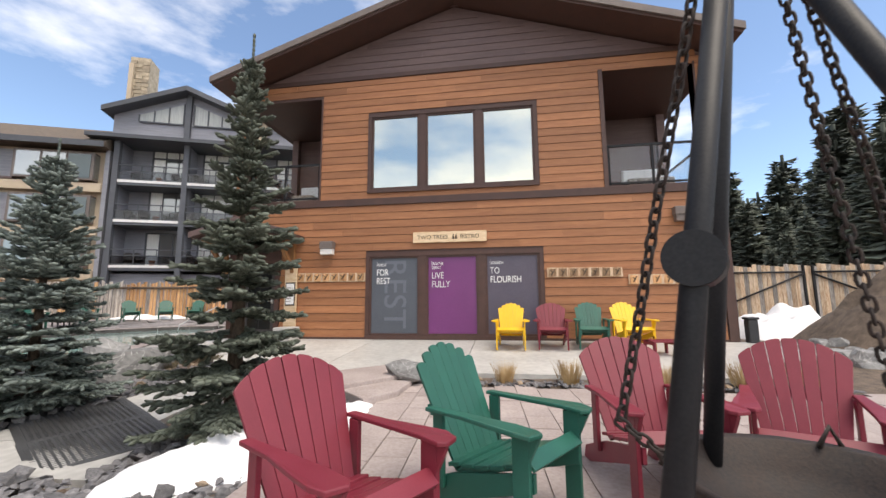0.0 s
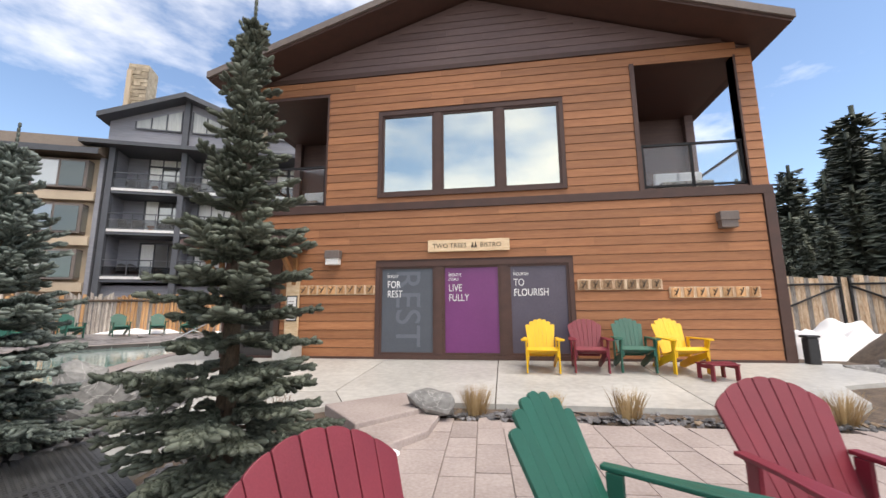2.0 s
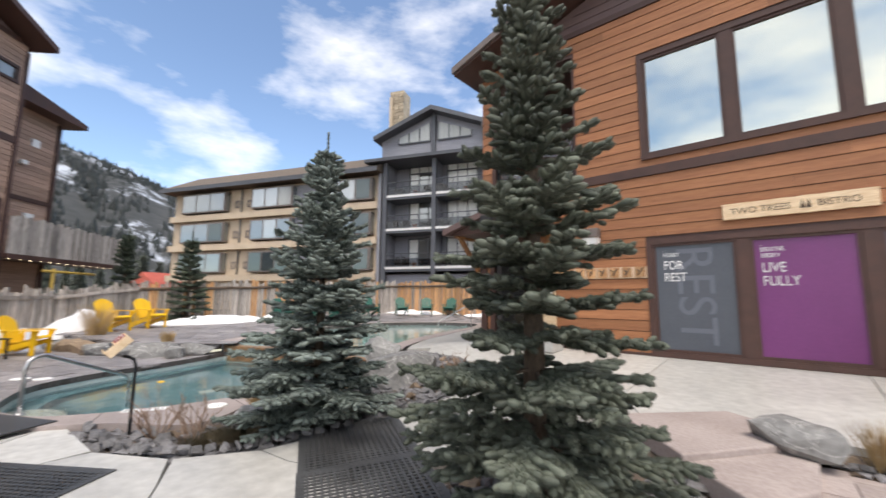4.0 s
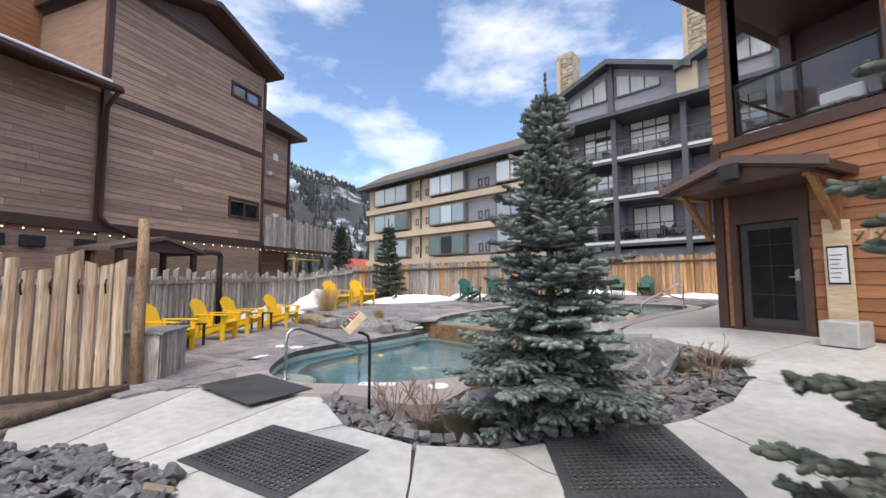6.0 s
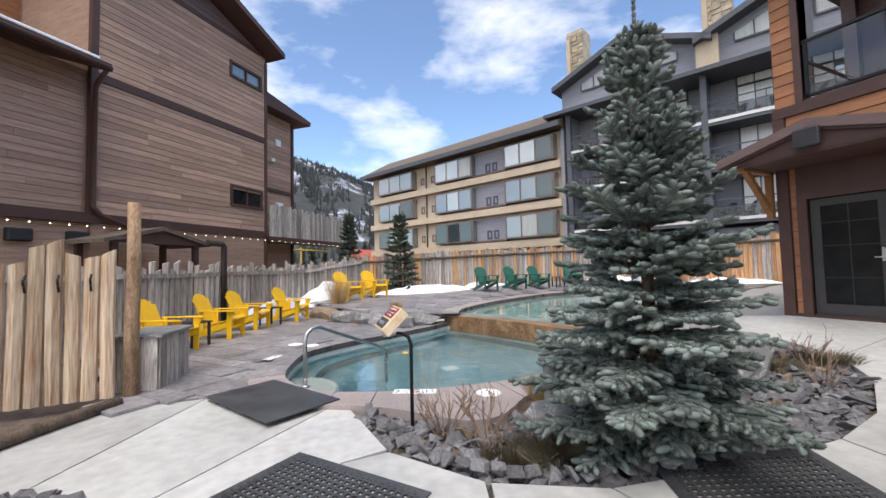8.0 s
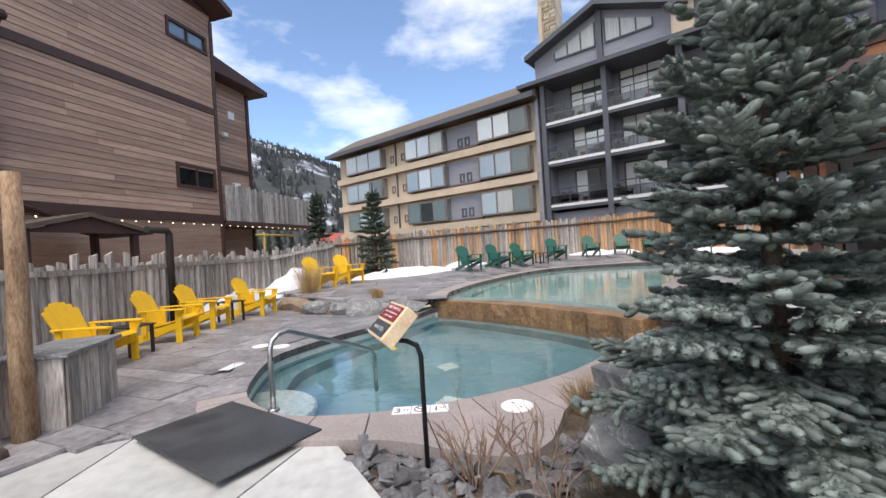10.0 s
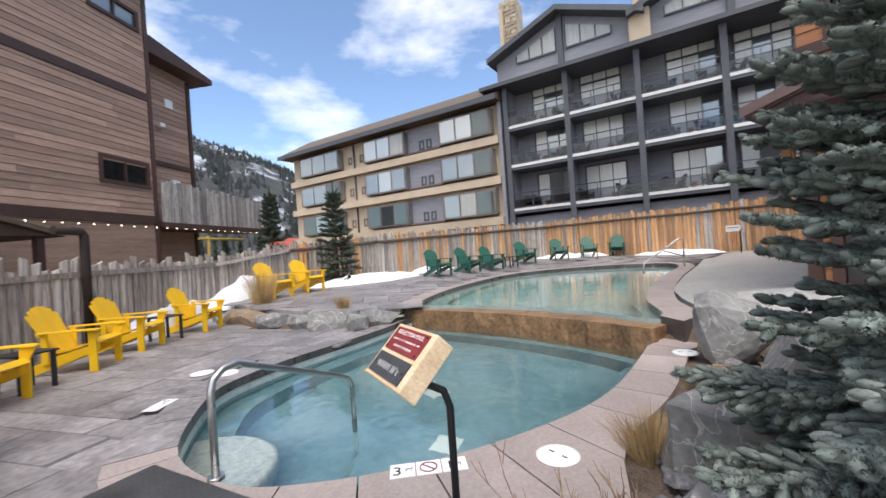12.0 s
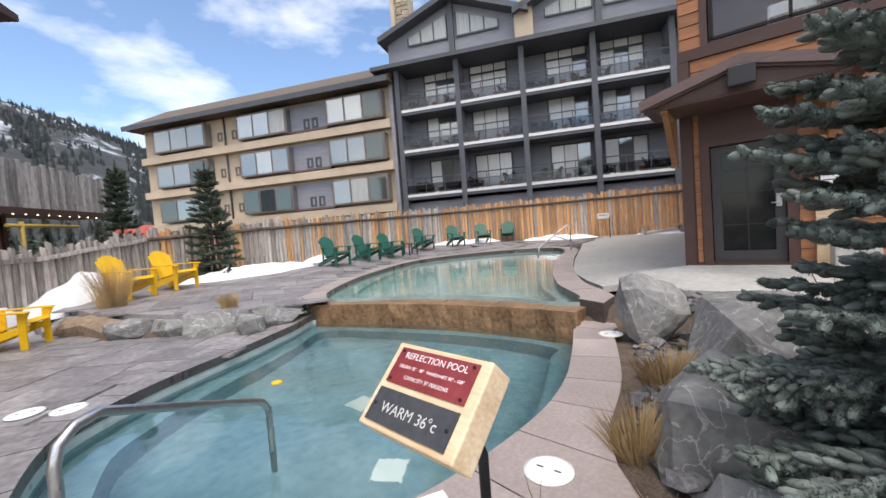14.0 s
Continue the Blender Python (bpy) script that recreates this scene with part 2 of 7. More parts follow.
PRINT_PURPLE = surf("purple_print", (0.16, 0.035, 0.15), (0.19, 0.045, 0.175), 0.35, 2, 30, 0.0)
PRINT_PLUM = surf("dusk_print", (0.072, 0.062, 0.090), (0.090, 0.078, 0.108), 0.35, 2, 30, 0.0)
GHOST = surf("faint_print_lettering", (0.115, 0.125, 0.155), (0.13, 0.14, 0.17), 0.4, 2, 30, 0.0)
INK = surf("brown_ink", (0.07, 0.045, 0.03), (0.10, 0.065, 0.04), 0.7, 5, 40, 0.0)
PLATE = surf("maroon_plate", (0.14, 0.018, 0.022), (0.24, 0.035, 0.04), 0.35, 3, 25, 0.05, fleck=(0.20, 0.11, 0.05))
CHALK = surf("chalkboard", (0.032, 0.035, 0.042), (0.055, 0.06, 0.068), 0.7, 4, 40, 0.05)
STRAW = surf("dry_grass", (0.34, 0.22, 0.10), (0.55, 0.40, 0.21), 0.85, 6, 40, 0.1)
JUNIPER = surf("bronzed_juniper", (0.055, 0.05, 0.028), (0.15, 0.115, 0.07), 0.85, 6, 40, 0.1)
TWIG = surf("red_brown_twig", (0.20, 0.125, 0.09), (0.38, 0.27, 0.20), 0.8, 8, 40, 0.2)
NEEDLE = island_tint(surf("blue_spruce_needles", (0.046, 0.064, 0.054), (0.265, 0.315, 0.288), 0.65, 1.6, 12, 0.0, rand=0.05), 0.3)
NEEDLE_GREEN = island_tint(surf("green_spruce_needles", (0.036, 0.047, 0.034), (0.145, 0.166, 0.128), 0.65, 1.6, 12, 0.0, rand=0.05), 0.3)
PINE_NEEDLE = island_tint(surf("grey_green_pine_needles", (0.052, 0.066, 0.052), (0.125, 0.142, 0.108), 0.75, 0.6, 5, 0.0, rand=0.3), 0.35)
FAR_NEEDLE = island_tint(surf("far_conifer_needles", (0.020, 0.026, 0.027), (0.040, 0.048, 0.046), 0.8, 0.02, 0.2, 0.0, rand=0.0), 0.3)
NEEDLE_DARK = island_tint(surf("dark_fir_needles", (0.036, 0.052, 0.036), (0.085, 0.108, 0.072), 0.7, 0.6, 5, 0.0, rand=0.25), 0.3)
LAMPGLASS = surf("frosted_lamp_glass", (0.62, 0.62, 0.60), (0.72, 0.72, 0.70), 0.4, 4, 40, 0.0)
REDPLASTIC = surf("red_roofing", (0.35, 0.06, 0.04), (0.5, 0.12, 0.08), 0.6, 2, 20, 0.1)
GASYELLOW = surf("yellow_pipe_paint", (0.5, 0.32, 0.05), (0.62, 0.42, 0.08), 0.5, 4, 40, 0.05)
STONE = surf("chimney_stone", (0.26, 0.21, 0.15), (0.52, 0.44, 0.33), 0.85, 3, 20, 0.5, rand=0.25)
BULB = bpy.data.materials.new("warm_bulb")
BULB.use_nodes = True
BULB.node_tree.nodes["Principled BSDF"].inputs["Emission Color"].default_value = (1.0, 0.82, 0.55, 1)
BULB.node_tree.nodes["Principled BSDF"].inputs["Emission Strength"].default_value = 1.6

WATER = bpy.data.materials.new("pool_water")
WATER.use_nodes = True
_n, _l = WATER.node_tree.nodes, WATER.node_tree.links
_b = _n["Principled BSDF"]
_b.inputs["Base Color"].default_value = (0.76, 0.92, 0.94, 1)
_b.inputs["Roughness"].default_value, _b.inputs["IOR"].default_value, _b.inputs["Transmission Weight"].default_value = 0.02, 1.6, 1.0
_t, _w, _p = _n.new("ShaderNodeTexCoord"), _n.new("ShaderNodeTexNoise"), _n.new("ShaderNodeBump")
_w.inputs["Scale"].default_value, _w.inputs["Detail"].default_value = 2.6, 5
_p.inputs["Strength"].default_value, _p.inputs["Distance"].default_value = 0.16, 0.05
_l.new(_t.outputs["Object"], _w.inputs["Vector"])
_l.new(_w.outputs["Fac"], _p.inputs["Height"])
_l.new(_p.outputs["Normal"], _b.inputs["Normal"])


# ---- building blocks ----
def box(bm, x0, x1, y0, y1, z0, z1, m=None):
    vs = [bm.verts.new((x, y, z)) for z in (z0, z1) for y in (y0, y1) for x in (x0, x1)]
    if m is not None:
        for v in vs:
            v.co = m @ v.co
    for f in ((0, 2, 3, 1), (4, 5, 7, 6), (0, 1, 5, 4), (2, 6, 7, 3), (0, 4, 6, 2), (1, 3, 7, 5)):
        bm.faces.new([vs[i] for i in f])
    return vs


def tube(bm, pts, radius, sides=8, taper=None, cap=True):
    """A round bar along pts; taper gives a radius for each point."""
    pts = [Vector(p) for p in pts]
    rings = []
    for i, p in enumerate(pts):
        d = (pts[min(i + 1, len(pts) - 1)] - pts[max(i - 1, 0)]).normalized()
        a = d.orthogonal().normalized() if i == 0 else (a - d * a.dot(d)).normalized()
        b = d.cross(a)
        r = taper[i] if taper else radius
        rings.append([bm.verts.new(p + (a * math.cos(k * math.tau / sides) + b * math.sin(k * math.tau / sides)) * r) for k in range(sides)])
    for r0, r1 in zip(rings, rings[1:]):
        for k in range(sides):
            f = bm.faces.new((r0[k], r0[(k + 1) % sides], r1[(k + 1) % sides], r1[k]))
            f.smooth = True
    if cap:
        bm.faces.new(rings[0][::-1])
        bm.faces.new(rings[-1])


def prism(bm, outline, y0, y1, m=None):
    """An outline of (x, z) pushed out from y0 to y1."""
    a = [bm.verts.new((x, y0, z)) for x, z in outline]
    b = [bm.verts.new((x, y1, z)) for x, z in outline]
    if m is not None:
        for v in a + b:
            v.co = m @ v.co
    n = len(outline)
    fs = [bm.faces.new(a), bm.faces.new(b[::-1])]
    for i in range(n):
        fs.append(bm.faces.new((a[(i + 1) % n], a[i], b[i], b[(i + 1) % n])))
    bmesh.ops.recalc_face_normals(bm, faces=fs)


def slab(bm, outline, top, depth):
    """A flat outline of (x, y) with its top at the height top(x, y), depth thick."""
    a = [bm.verts.new((x, y, top(x, y))) for x, y in outline]
    b = [bm.verts.new((x, y, top(x, y) - depth)) for x, y in outline]
    n = len(outline)
    fs = [bm.faces.new(a), bm.faces.new(b[::-1])]
    for i in range(n):
        fs.append(bm.faces.new((a[i], b[i], b[(i + 1) % n], a[(i + 1) % n])))
    bmesh.ops.recalc_face_normals(bm, faces=fs)
    bmesh.ops.triangulate(bm, faces=fs[:2])


def mesh_of(name, bm, material):
    me = bpy.data.meshes.new(name)
    bm.to_mesh(me)
    bm.free()
    me.materials.append(material)
    return me


def part(name, bm, material, parent=None, label="", bevel=0.0, data=None):
    """One mesh object, under a thing or under a part."""
    me = data or mesh_of(name, bm, material)
    ob = new(name, me)
    if parent is not None:
        ob.parent = parent
    if bevel:
        b = ob.modifiers.new("bevel", "BEVEL")
        b.width, b.segments, b.limit_method = bevel, 2, "ANGLE"
    if label:
        ob["label"] = label
    return ob


def thing(name, m, label, category, group="", kind=""):
    ob = new(name)
    ob.matrix_world = m
    return tagged(ob, label, category, group, kind)


def boxpart(name, dims, material, parent, label="", bevel=0.0, m=None):
    bm = bmesh.new()
    box(bm, *dims, m=m)
    return part(name, bm, material, parent, label, bevel)


def words(text, size, material, m, parent, name="lettering", depth=0.002, align="LEFT"):
    c = bpy.data.curves.new(name, "FONT")
    c.body, c.size, c.extrude, c.align_x = text, size, depth, align
    tmp = bpy.data.objects.new("tmp", c)
    scene.collection.objects.link(tmp)
    dg = bpy.context.evaluated_depsgraph_get()
    me = bpy.data.meshes.new_from_object(tmp.evaluated_get(dg))
    bpy.data.objects.remove(tmp)
    me.materials.clear()
    me.materials.append(material)
    me.transform(m)
    ob = new(name, me)
    ob.parent = parent
    return ob


def inside(p, poly):
    x, y = p
    hit = False
    for (x0, y0), (x1, y1) in zip(poly, poly[1:] + poly[:1]):
        if (y0 > y) != (y1 > y) and x < (x1 - x0) * (y - y0) / (y1 - y0) + x0:
            hit = not hit
    return hit


def spans(x0, x1, z, holes):
    """The stretches of a course at height z that no hole cuts."""
    out = [(x0, x1)]
    for a, b, c, d in holes:
        if c < z < d:
            out = [q for s, e in out for q in ((s, min(e, a)), (max(s, b), e)) if q[1] - q[0] > 0.03]
    return out


def siding(parent, x0, x1, z0, z1, holes, material, course=0.2, y=0.0, limit=None, longest=3.7, single=False):
    """Lapped boards, each its own piece, on a wall that faces -y; limit(z) narrows a course under a sloping roof."""
    joined = bmesh.new() if single else None
    z = z0
    while z < z1 - 0.02:
        top = min(z + course, z1)
        lo, hi = limit(top) if limit else (x0, x1)
        for a, b in spans(max(x0, lo), min(x1, hi), (z + top) / 2, holes):
            first = a + random.uniform(1.2, longest)
            cuts = [a] + ([first + k * longest for k in range(9) if first + k * longest < b - 0.5] if b - a > 4.2 else []) + [b]
            for s, e in zip(cuts, cuts[1:]):
                bm = joined or bmesh.new()
                box(bm, s + 0.002, e - 0.002, y - 0.024, y - 0.004, z, top - 0.010)
                if not single:
                    for v in bm.verts:
                        if v.co.z > z + 0.05 and v.co.y < y - 0.02:
                            v.co.y += 0.012
                    part("board", bm, material, parent)
        z = top
    if single:
        tagged(part("boards", joined, material, parent), kind="stuff")


def holed_wall(bm, x0, x1, z0, z1, y0, y1, holes):
    xs = sorted({x0, x1, *[v for h in holes for v in h[:2] if x0 < v < x1]})
    zs = sorted({z0, z1, *[v for h in holes for v in h[2:] if z0 < v < z1]})
    for a, b in zip(xs, xs[1:]):
        for c, d in zip(zs, zs[1:]):
            if not any(h[0] <= (a + b) / 2 <= h[1] and h[2] <= (c + d) / 2 <= h[3] for h in holes):
                box(bm, a, b, y0, y1, c, d)


def smooth_loop(pts, n):
    """n points on a closed rounded curve through pts."""
    pts = [Vector((*p, 0)) for p in pts]
    k = len(pts)
    out = []
    for i in range(n):
        f = i / n * k
        j, u = int(f), f - int(f)
        p0, p1, p2, p3 = (pts[(j + o) % k] for o in (-1, 0, 1, 2))
        q = 0.5 * (2 * p1 + (p2 - p0) * u + (2 * p0 - 5 * p1 + 4 * p2 - p3) * u * u + (3 * p1 - p0 - 3 * p2 + p3) * u ** 3)
        out.append((q.x, q.y))
    return out


def rise(x, y):
    """The height of the paved ground: flat by the lower pool, rising to the bistro."""
    return 0.067 * min(max(y - 3.0, 0.0), 6.8)


# ---- pools, ground and paving ----
LOW_POOL = smooth_loop([(-9.3, 1.6), (-8.58, 1.85), (-8.2, 2.35), (-7.98, 2.9), (-7.85, 3.5), (-7.80, 4.2), (-7.88, 4.85), (-8.1, 5.6), (-8.36, 6.35), (-8.5, 6.75), (-9.9, 6.75), (-11.6, 6.35),
                        (-12.9, 5.85), (-12.5, 5.0), (-12.05, 4.1), (-11.65, 3.15), (-11.25, 2.45), (-10.85, 2.02), (-10.1, 1.73)], 76)
HIGH_POOL = smooth_loop([(-8.5, 6.95), (-9.3, 8.2), (-10.1, 9.9), (-11.0, 12.4), (-11.9, 15.2), (-12.9, 16.6), (-14.4, 16.3), (-15.8, 14.9), (-16.4, 13.2), (-16.3, 11.6), (-15.2, 9.0), (-14.1, 7.2), (-12.95, 6.05), (-11.6, 6.6), (-9.9, 7.0)], 75)
UPPER_DECK = [(-12.75, 5.2), (-13.3, 4.5), (-14.3, 3.7), (-15.9, 3.05), (-18.0, 2.9), (-19.7, 5.2), (-19.2, 8.3), (-20.2, 13.0), (-19.0, 17.6), (-12.3, 20.4), (-7.5, 21.8), (-7.5, 10.6), (-8.1, 8.4), (-8.4, 7.0)]
PLANTER = [(-7.86, 2.18), (-6.78, 2.24), (-6.11, 2.63), (-5.64, 3.3), (-5.35, 4.2), (-5.2, 5.0), (-5.25, 5.7), (-5.5, 6.6), (-6.0, 7.3), (-6.8, 7.75), (-7.7, 7.8), (-7.75, 6.6), (-7.35, 5.2), (-7.2, 4.1), (-6.85, 3.75), (-7.35, 2.9)]
TREE_BED = [(-2.4, 1.8), (-3.9, 1.8), (-4.4, 2.35), (-4.2, 2.6), (-3.4, 2.65), (-3.55, 3.4), (-3.95, 4.2), (-4.05, 4.7), (-3.7, 5.6), (-3.0, 6.2), (-2.3, 6.15), (-1.75, 5.4), (-1.7, 4.4), (-1.75, 3.4), (-1.95, 2.6)]
CORNER_BED = [(-7.35, -0.45), (-7.2, 0.0), (-6.75, 0.45), (-6.22, 0.9), (-5.6, 0.8), (-5.0, 0.2), (-5.0, -2.0), (-7.4, -2.0)]
FRONT_BED = [(-1.55, 6.02), (4.4, 6.02), (4.4, 6.40), (-1.55, 6.40)]


def deck_z(x, y):
    """The upper deck: almost level along the pool, climbing a little away from it."""
    d = min(math.hypot(x - a, y - b) for a, b in HIGH_POOL) - 0.4
    k = min(max(d / 1.1, 0.0), 1.0)
    return 0.285 + 0.004 * max(y - 6.0, 0.0) + k * (0.015 + 0.012 * max(y - 6.0, 0.0) + 0.03 * max(-13 - x, 0.0))


def bed_z(x, y):
    if inside((x, y), UPPER_DECK):
        return deck_z(x, y) - 0.16
    if x > -2.3 and y < 6.2:
        return 0.02
    z = rise(x, y) - 0.07
    return min(z, max(x + 7.25, 0.0) * 0.14 - 0.02) if -8.8 < x < -6.2 and y < 6.9 else z


xs = [-2500, -900, -300, -100, -45, -30, -25] + [-22 + 0.25 * i for i in range(121)] + [10, 14, 20, 35, 100, 300, 900, 2500]
ys = [-2500, -900, -300, -100, -40, -15, -8] + [-5 + 0.25 * i for i in range(113)] + [25, 28, 35, 50, 100, 300, 900, 2500]
bm = bmesh.new()
grid = {}


def node(i, j):
    if (i, j) not in grid:
        grid[i, j] = bm.verts.new((xs[i], ys[j], bed_z(xs[i], ys[j]) + 0.02 * noise.noise((xs[i] * 1.7, ys[j] * 1.7, 0))))
    return grid[i, j]


for i in range(len(xs) - 1):
    for j in range(len(ys) - 1):
        cs = [(xs[a], ys[b]) for a in (i, i + 1) for b in (j, j + 1)] + [((xs[i] + xs[i + 1]) / 2, (ys[j] + ys[j + 1]) / 2)]
        if not any(inside(c, LOW_POOL) or inside(c, HIGH_POOL) for c in cs):
            f = bm.faces.new((node(i, j), node(i + 1, j), node(i + 1, j + 1), node(i, j + 1)))
            f.smooth = True
tagged(part("ground", bm, SOIL), "brown bark mulch and bare soil under the beds", "ground", kind="structure")


def pool(name, loop, floor, rim, water, label, plaster):
    root = thing(name, pose(0, 0, 0), label, "pool", kind="structure")
    bm = bmesh.new()
    c = Vector((sum(p[0] for p in loop) / len(loop), sum(p[1] for p in loop) / len(loop), 0))
    rings = []
    for z, k in ((rim, 1.0), (water - 0.45, 1.0), (water - 0.452, 0.86), (floor, 0.85)):
        rings.append([bm.verts.new((c.x + (x - c.x) * k, c.y + (y - c.y) * k, z)) for x, y in loop])
    n = len(loop)
    for a, b in zip(rings, rings[1:]):
        for i in range(n):
            bm.faces.new((a[i], b[i], b[(i + 1) % n], a[(i + 1) % n]))
    bm.faces.new(rings[-1])
    part("basin", bm, plaster, root, "turquoise plastered basin with a bench")
    bm = bmesh.new()
    for i in range(n):
        (x0, y0), (x1, y1) = loop[i], loop[(i + 1) % n]
        k = 0.997
        vs = [(c.x + (x - c.x) * k, c.y + (y - c.y) * k, z) for x, y, z in ((x0, y0, water - 0.12), (x1, y1, water - 0.12), (x1, y1, rim - 0.01), (x0, y0, rim - 0.01))]
        bm.faces.new([bm.verts.new(v) for v in vs])
    part("waterline_band", bm, TILE, root, "pale grey waterline band")
    bm = bmesh.new()
    bm.faces.new([bm.verts.new((x, y, water)) for x, y in loop])
    w = part("water", bm, WATER, root, "still blue-green pool water")
    w.visible_shadow = False
    return root


pool("lower_pool", LOW_POOL, -1.15, 0.0, -0.12, "kidney-shaped turquoise hot pool with still water", PLASTER)
bm = bmesh.new()
tube(bm, [(-9.6, 1.7, -0.9), (-9.6, 1.7, -0.54), (-9.6, 1.7, -0.51)], 0.6, 36, taper=[0.63, 0.63, 0.6])
tagged(part("pool_step", bm, PALESTEP), "rounded pale pebbled step under the water", "step", kind="structure")
pool("upper_pool", HIGH_POOL, -0.9, 0.27, 0.215, "larger steaming turquoise hot pool spilling over a stone weir", PLASTER_STEAM)


def coping(name, loop, skip, width, top, thick, label):
    """Stones laid along a pool's edge; width(i) gives each one's breadth."""
    root = thing(name, pose(0, 0, 0), label, "coping", kind="structure")
    n = len(loop)
    out = []
    for i in range(n):
        a, b = Vector(loop[i - 1]), Vector(loop[(i + 1) % n])
        d = (b - a).normalized()
        w = width(*loop[i])
        out.append((loop[i][0] + d.y * w, loop[i][1] - d.x * w))
    step = 3
    for i in range(0, n, step):
        ids = [(i + k) % n for k in range(min(step, n - i) + 1)]
        if any(skip(*loop[k]) for k in ids[:-1]):
            continue
        bm = bmesh.new()
        inner = [Vector(loop[k]) for k in ids]
        outer = [Vector(out[k]) for k in ids]
        d = (inner[-1] - inner[0]).normalized() * 0.006
        inner[0], outer[0], inner[-1], outer[-1] = inner[0] + d, outer[0] + d, inner[-1] - d, outer[-1] - d
        lip = [p + (p - q).normalized() * 0.02 for p, q in zip(inner, outer)]
        slab(bm, [tuple(p) for p in lip] + [tuple(p) for p in outer[::-1]], top, thick)
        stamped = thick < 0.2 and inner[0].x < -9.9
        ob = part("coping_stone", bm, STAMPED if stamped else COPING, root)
        # side faces take a darker, smoother stone colour than the tops
        ob.data.materials.append(DARKRIM)
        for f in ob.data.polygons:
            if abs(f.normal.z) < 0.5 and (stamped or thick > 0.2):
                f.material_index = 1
    return root


def low_width(x, y):
    return 0.42 + (0.62 * math.exp(-((y - 3.3) / 0.5) ** 2) if x > -8.4 else 0) - (0.1 if x < -10 else 0)


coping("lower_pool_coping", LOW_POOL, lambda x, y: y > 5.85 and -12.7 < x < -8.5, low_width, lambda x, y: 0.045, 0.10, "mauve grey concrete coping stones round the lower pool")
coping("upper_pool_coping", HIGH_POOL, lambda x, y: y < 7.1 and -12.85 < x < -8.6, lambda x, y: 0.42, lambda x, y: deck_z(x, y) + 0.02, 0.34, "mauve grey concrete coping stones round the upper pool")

# the weir between the pools, a low wall of stained stone
root = thing("weir_wall", pose(0, 0, 0), "low orange-stained stone weir with water running down", "weir", kind="structure")
line = [(-13.0, 5.68), (-12.3, 5.95), (-11.5, 6.22), (-10.6, 6.45), (-9.7, 6.56), (-9.0, 6.58), (-8.42, 6.56)]
for (x0, y0), (x1, y1) in zip(line, line[1:]):
    d = Vector((x1 - x0, y1 - y0)).normalized()
    nrm = Vector((-d.y, d.x)) * 0.42
    for k in range(2):
        u0, u1 = k / 2, (k + 1) / 2
        a = Vector((x0 + (x1 - x0) * u0, y0 + (y1 - y0) * u0))
        b = Vector((x0 + (x1 - x0) * u1, y0 + (y1 - y0) * u1))
        bm = bmesh.new()
        slab(bm, [tuple(a), tuple(b), tuple(b + nrm), tuple(a + nrm)], lambda x, y: 0.212 + 0.008 * noise.noise((x * 3, y * 3, 1)), 0.9)
        bmesh.ops.subdivide_edges(bm, edges=bm.edges[:], cuts=3, use_grid_fill=True)
        for v in bm.verts:
            v.co += Vector((0, -1, 0)) * 0.035 * noise.noise(v.co * 5)
        part("weir_stone", bm, WEIR, root)

# concrete walk: panels with sawn joints
walk_root = thing("concrete_walk", pose(0, 0, 0), "pale broom-finished concrete walk with sawn joints", "pavement", kind="structure")
panels = [
    [(-9.0, 0.78), (-9.1, -0.5), (-8.2, -0.75), (-7.4, -0.5), (-7.22, 0.03), (-6.78, 0.5), (-6.25, 0.94), (-6.75, 1.85), (-6.8, 2.2), (-7.84, 2.14), (-8.35, 1.72), (-9.0, 1.3)],
    [(-6.25, 0.94), (-5.6, 0.84), (-4.95, 0.25), (-4.6, 0.0), (-4.9, 2.1), (-5.5, 2.4), (-6.05, 2.63), (-6.76, 2.2), (-6.75, 1.85)],
    [(-4.6, 0.0), (-2.2, -0.6), (-2.25, 1.76), (-3.92, 1.76), (-4.45, 2.35), (-4.25, 2.64), (-3.42, 2.69), (-3.6, 3.42), (-4.0, 3.7), (-5.15, 3.3), (-5.6, 3.26), (-6.03, 2.65), (-5.5, 2.4), (-4.9, 2.1)],
    [(-5.6, 3.26), (-5.15, 3.3), (-4.0, 3.7), (-4.08, 4.7), (-5.16, 5.0), (-5.3, 4.2)],
    [(-5.16, 5.0), (-4.08, 4.7), (-3.72, 5.62), (-3.0, 6.24), (-3.4, 6.9), (-5.5, 6.6), (-5.2, 5.7)],
    [(-5.5, 6.6), (-3.4, 6.9), (-3.4, 9.68), (-6.0, 9.68), (-6.0, 7.3)],
    [(-6.0, 7.3), (-6.0, 9.68), (-7.5, 9.68), (-8.3, 9.0), (-8.1, 8.4), (-7.7, 7.84), (-6.8, 7.8)],
    [(-3.4, 6.9), (-3.0, 6.24), (-1.5, 6.42), (-0.9, 6.42), (-0.9, 9.68), (-3.4, 9.68)],
    [(-0.9, 6.42), (1.9, 6.42), (1.9, 9.68), (-0.9, 9.68)],
    [(1.9, 6.42), (3.4, 6.42), (3.95, 6.9), (4.3, 7.8), (5.6, 8.3), (5.6, 9.68), (1.9, 9.68)],
]


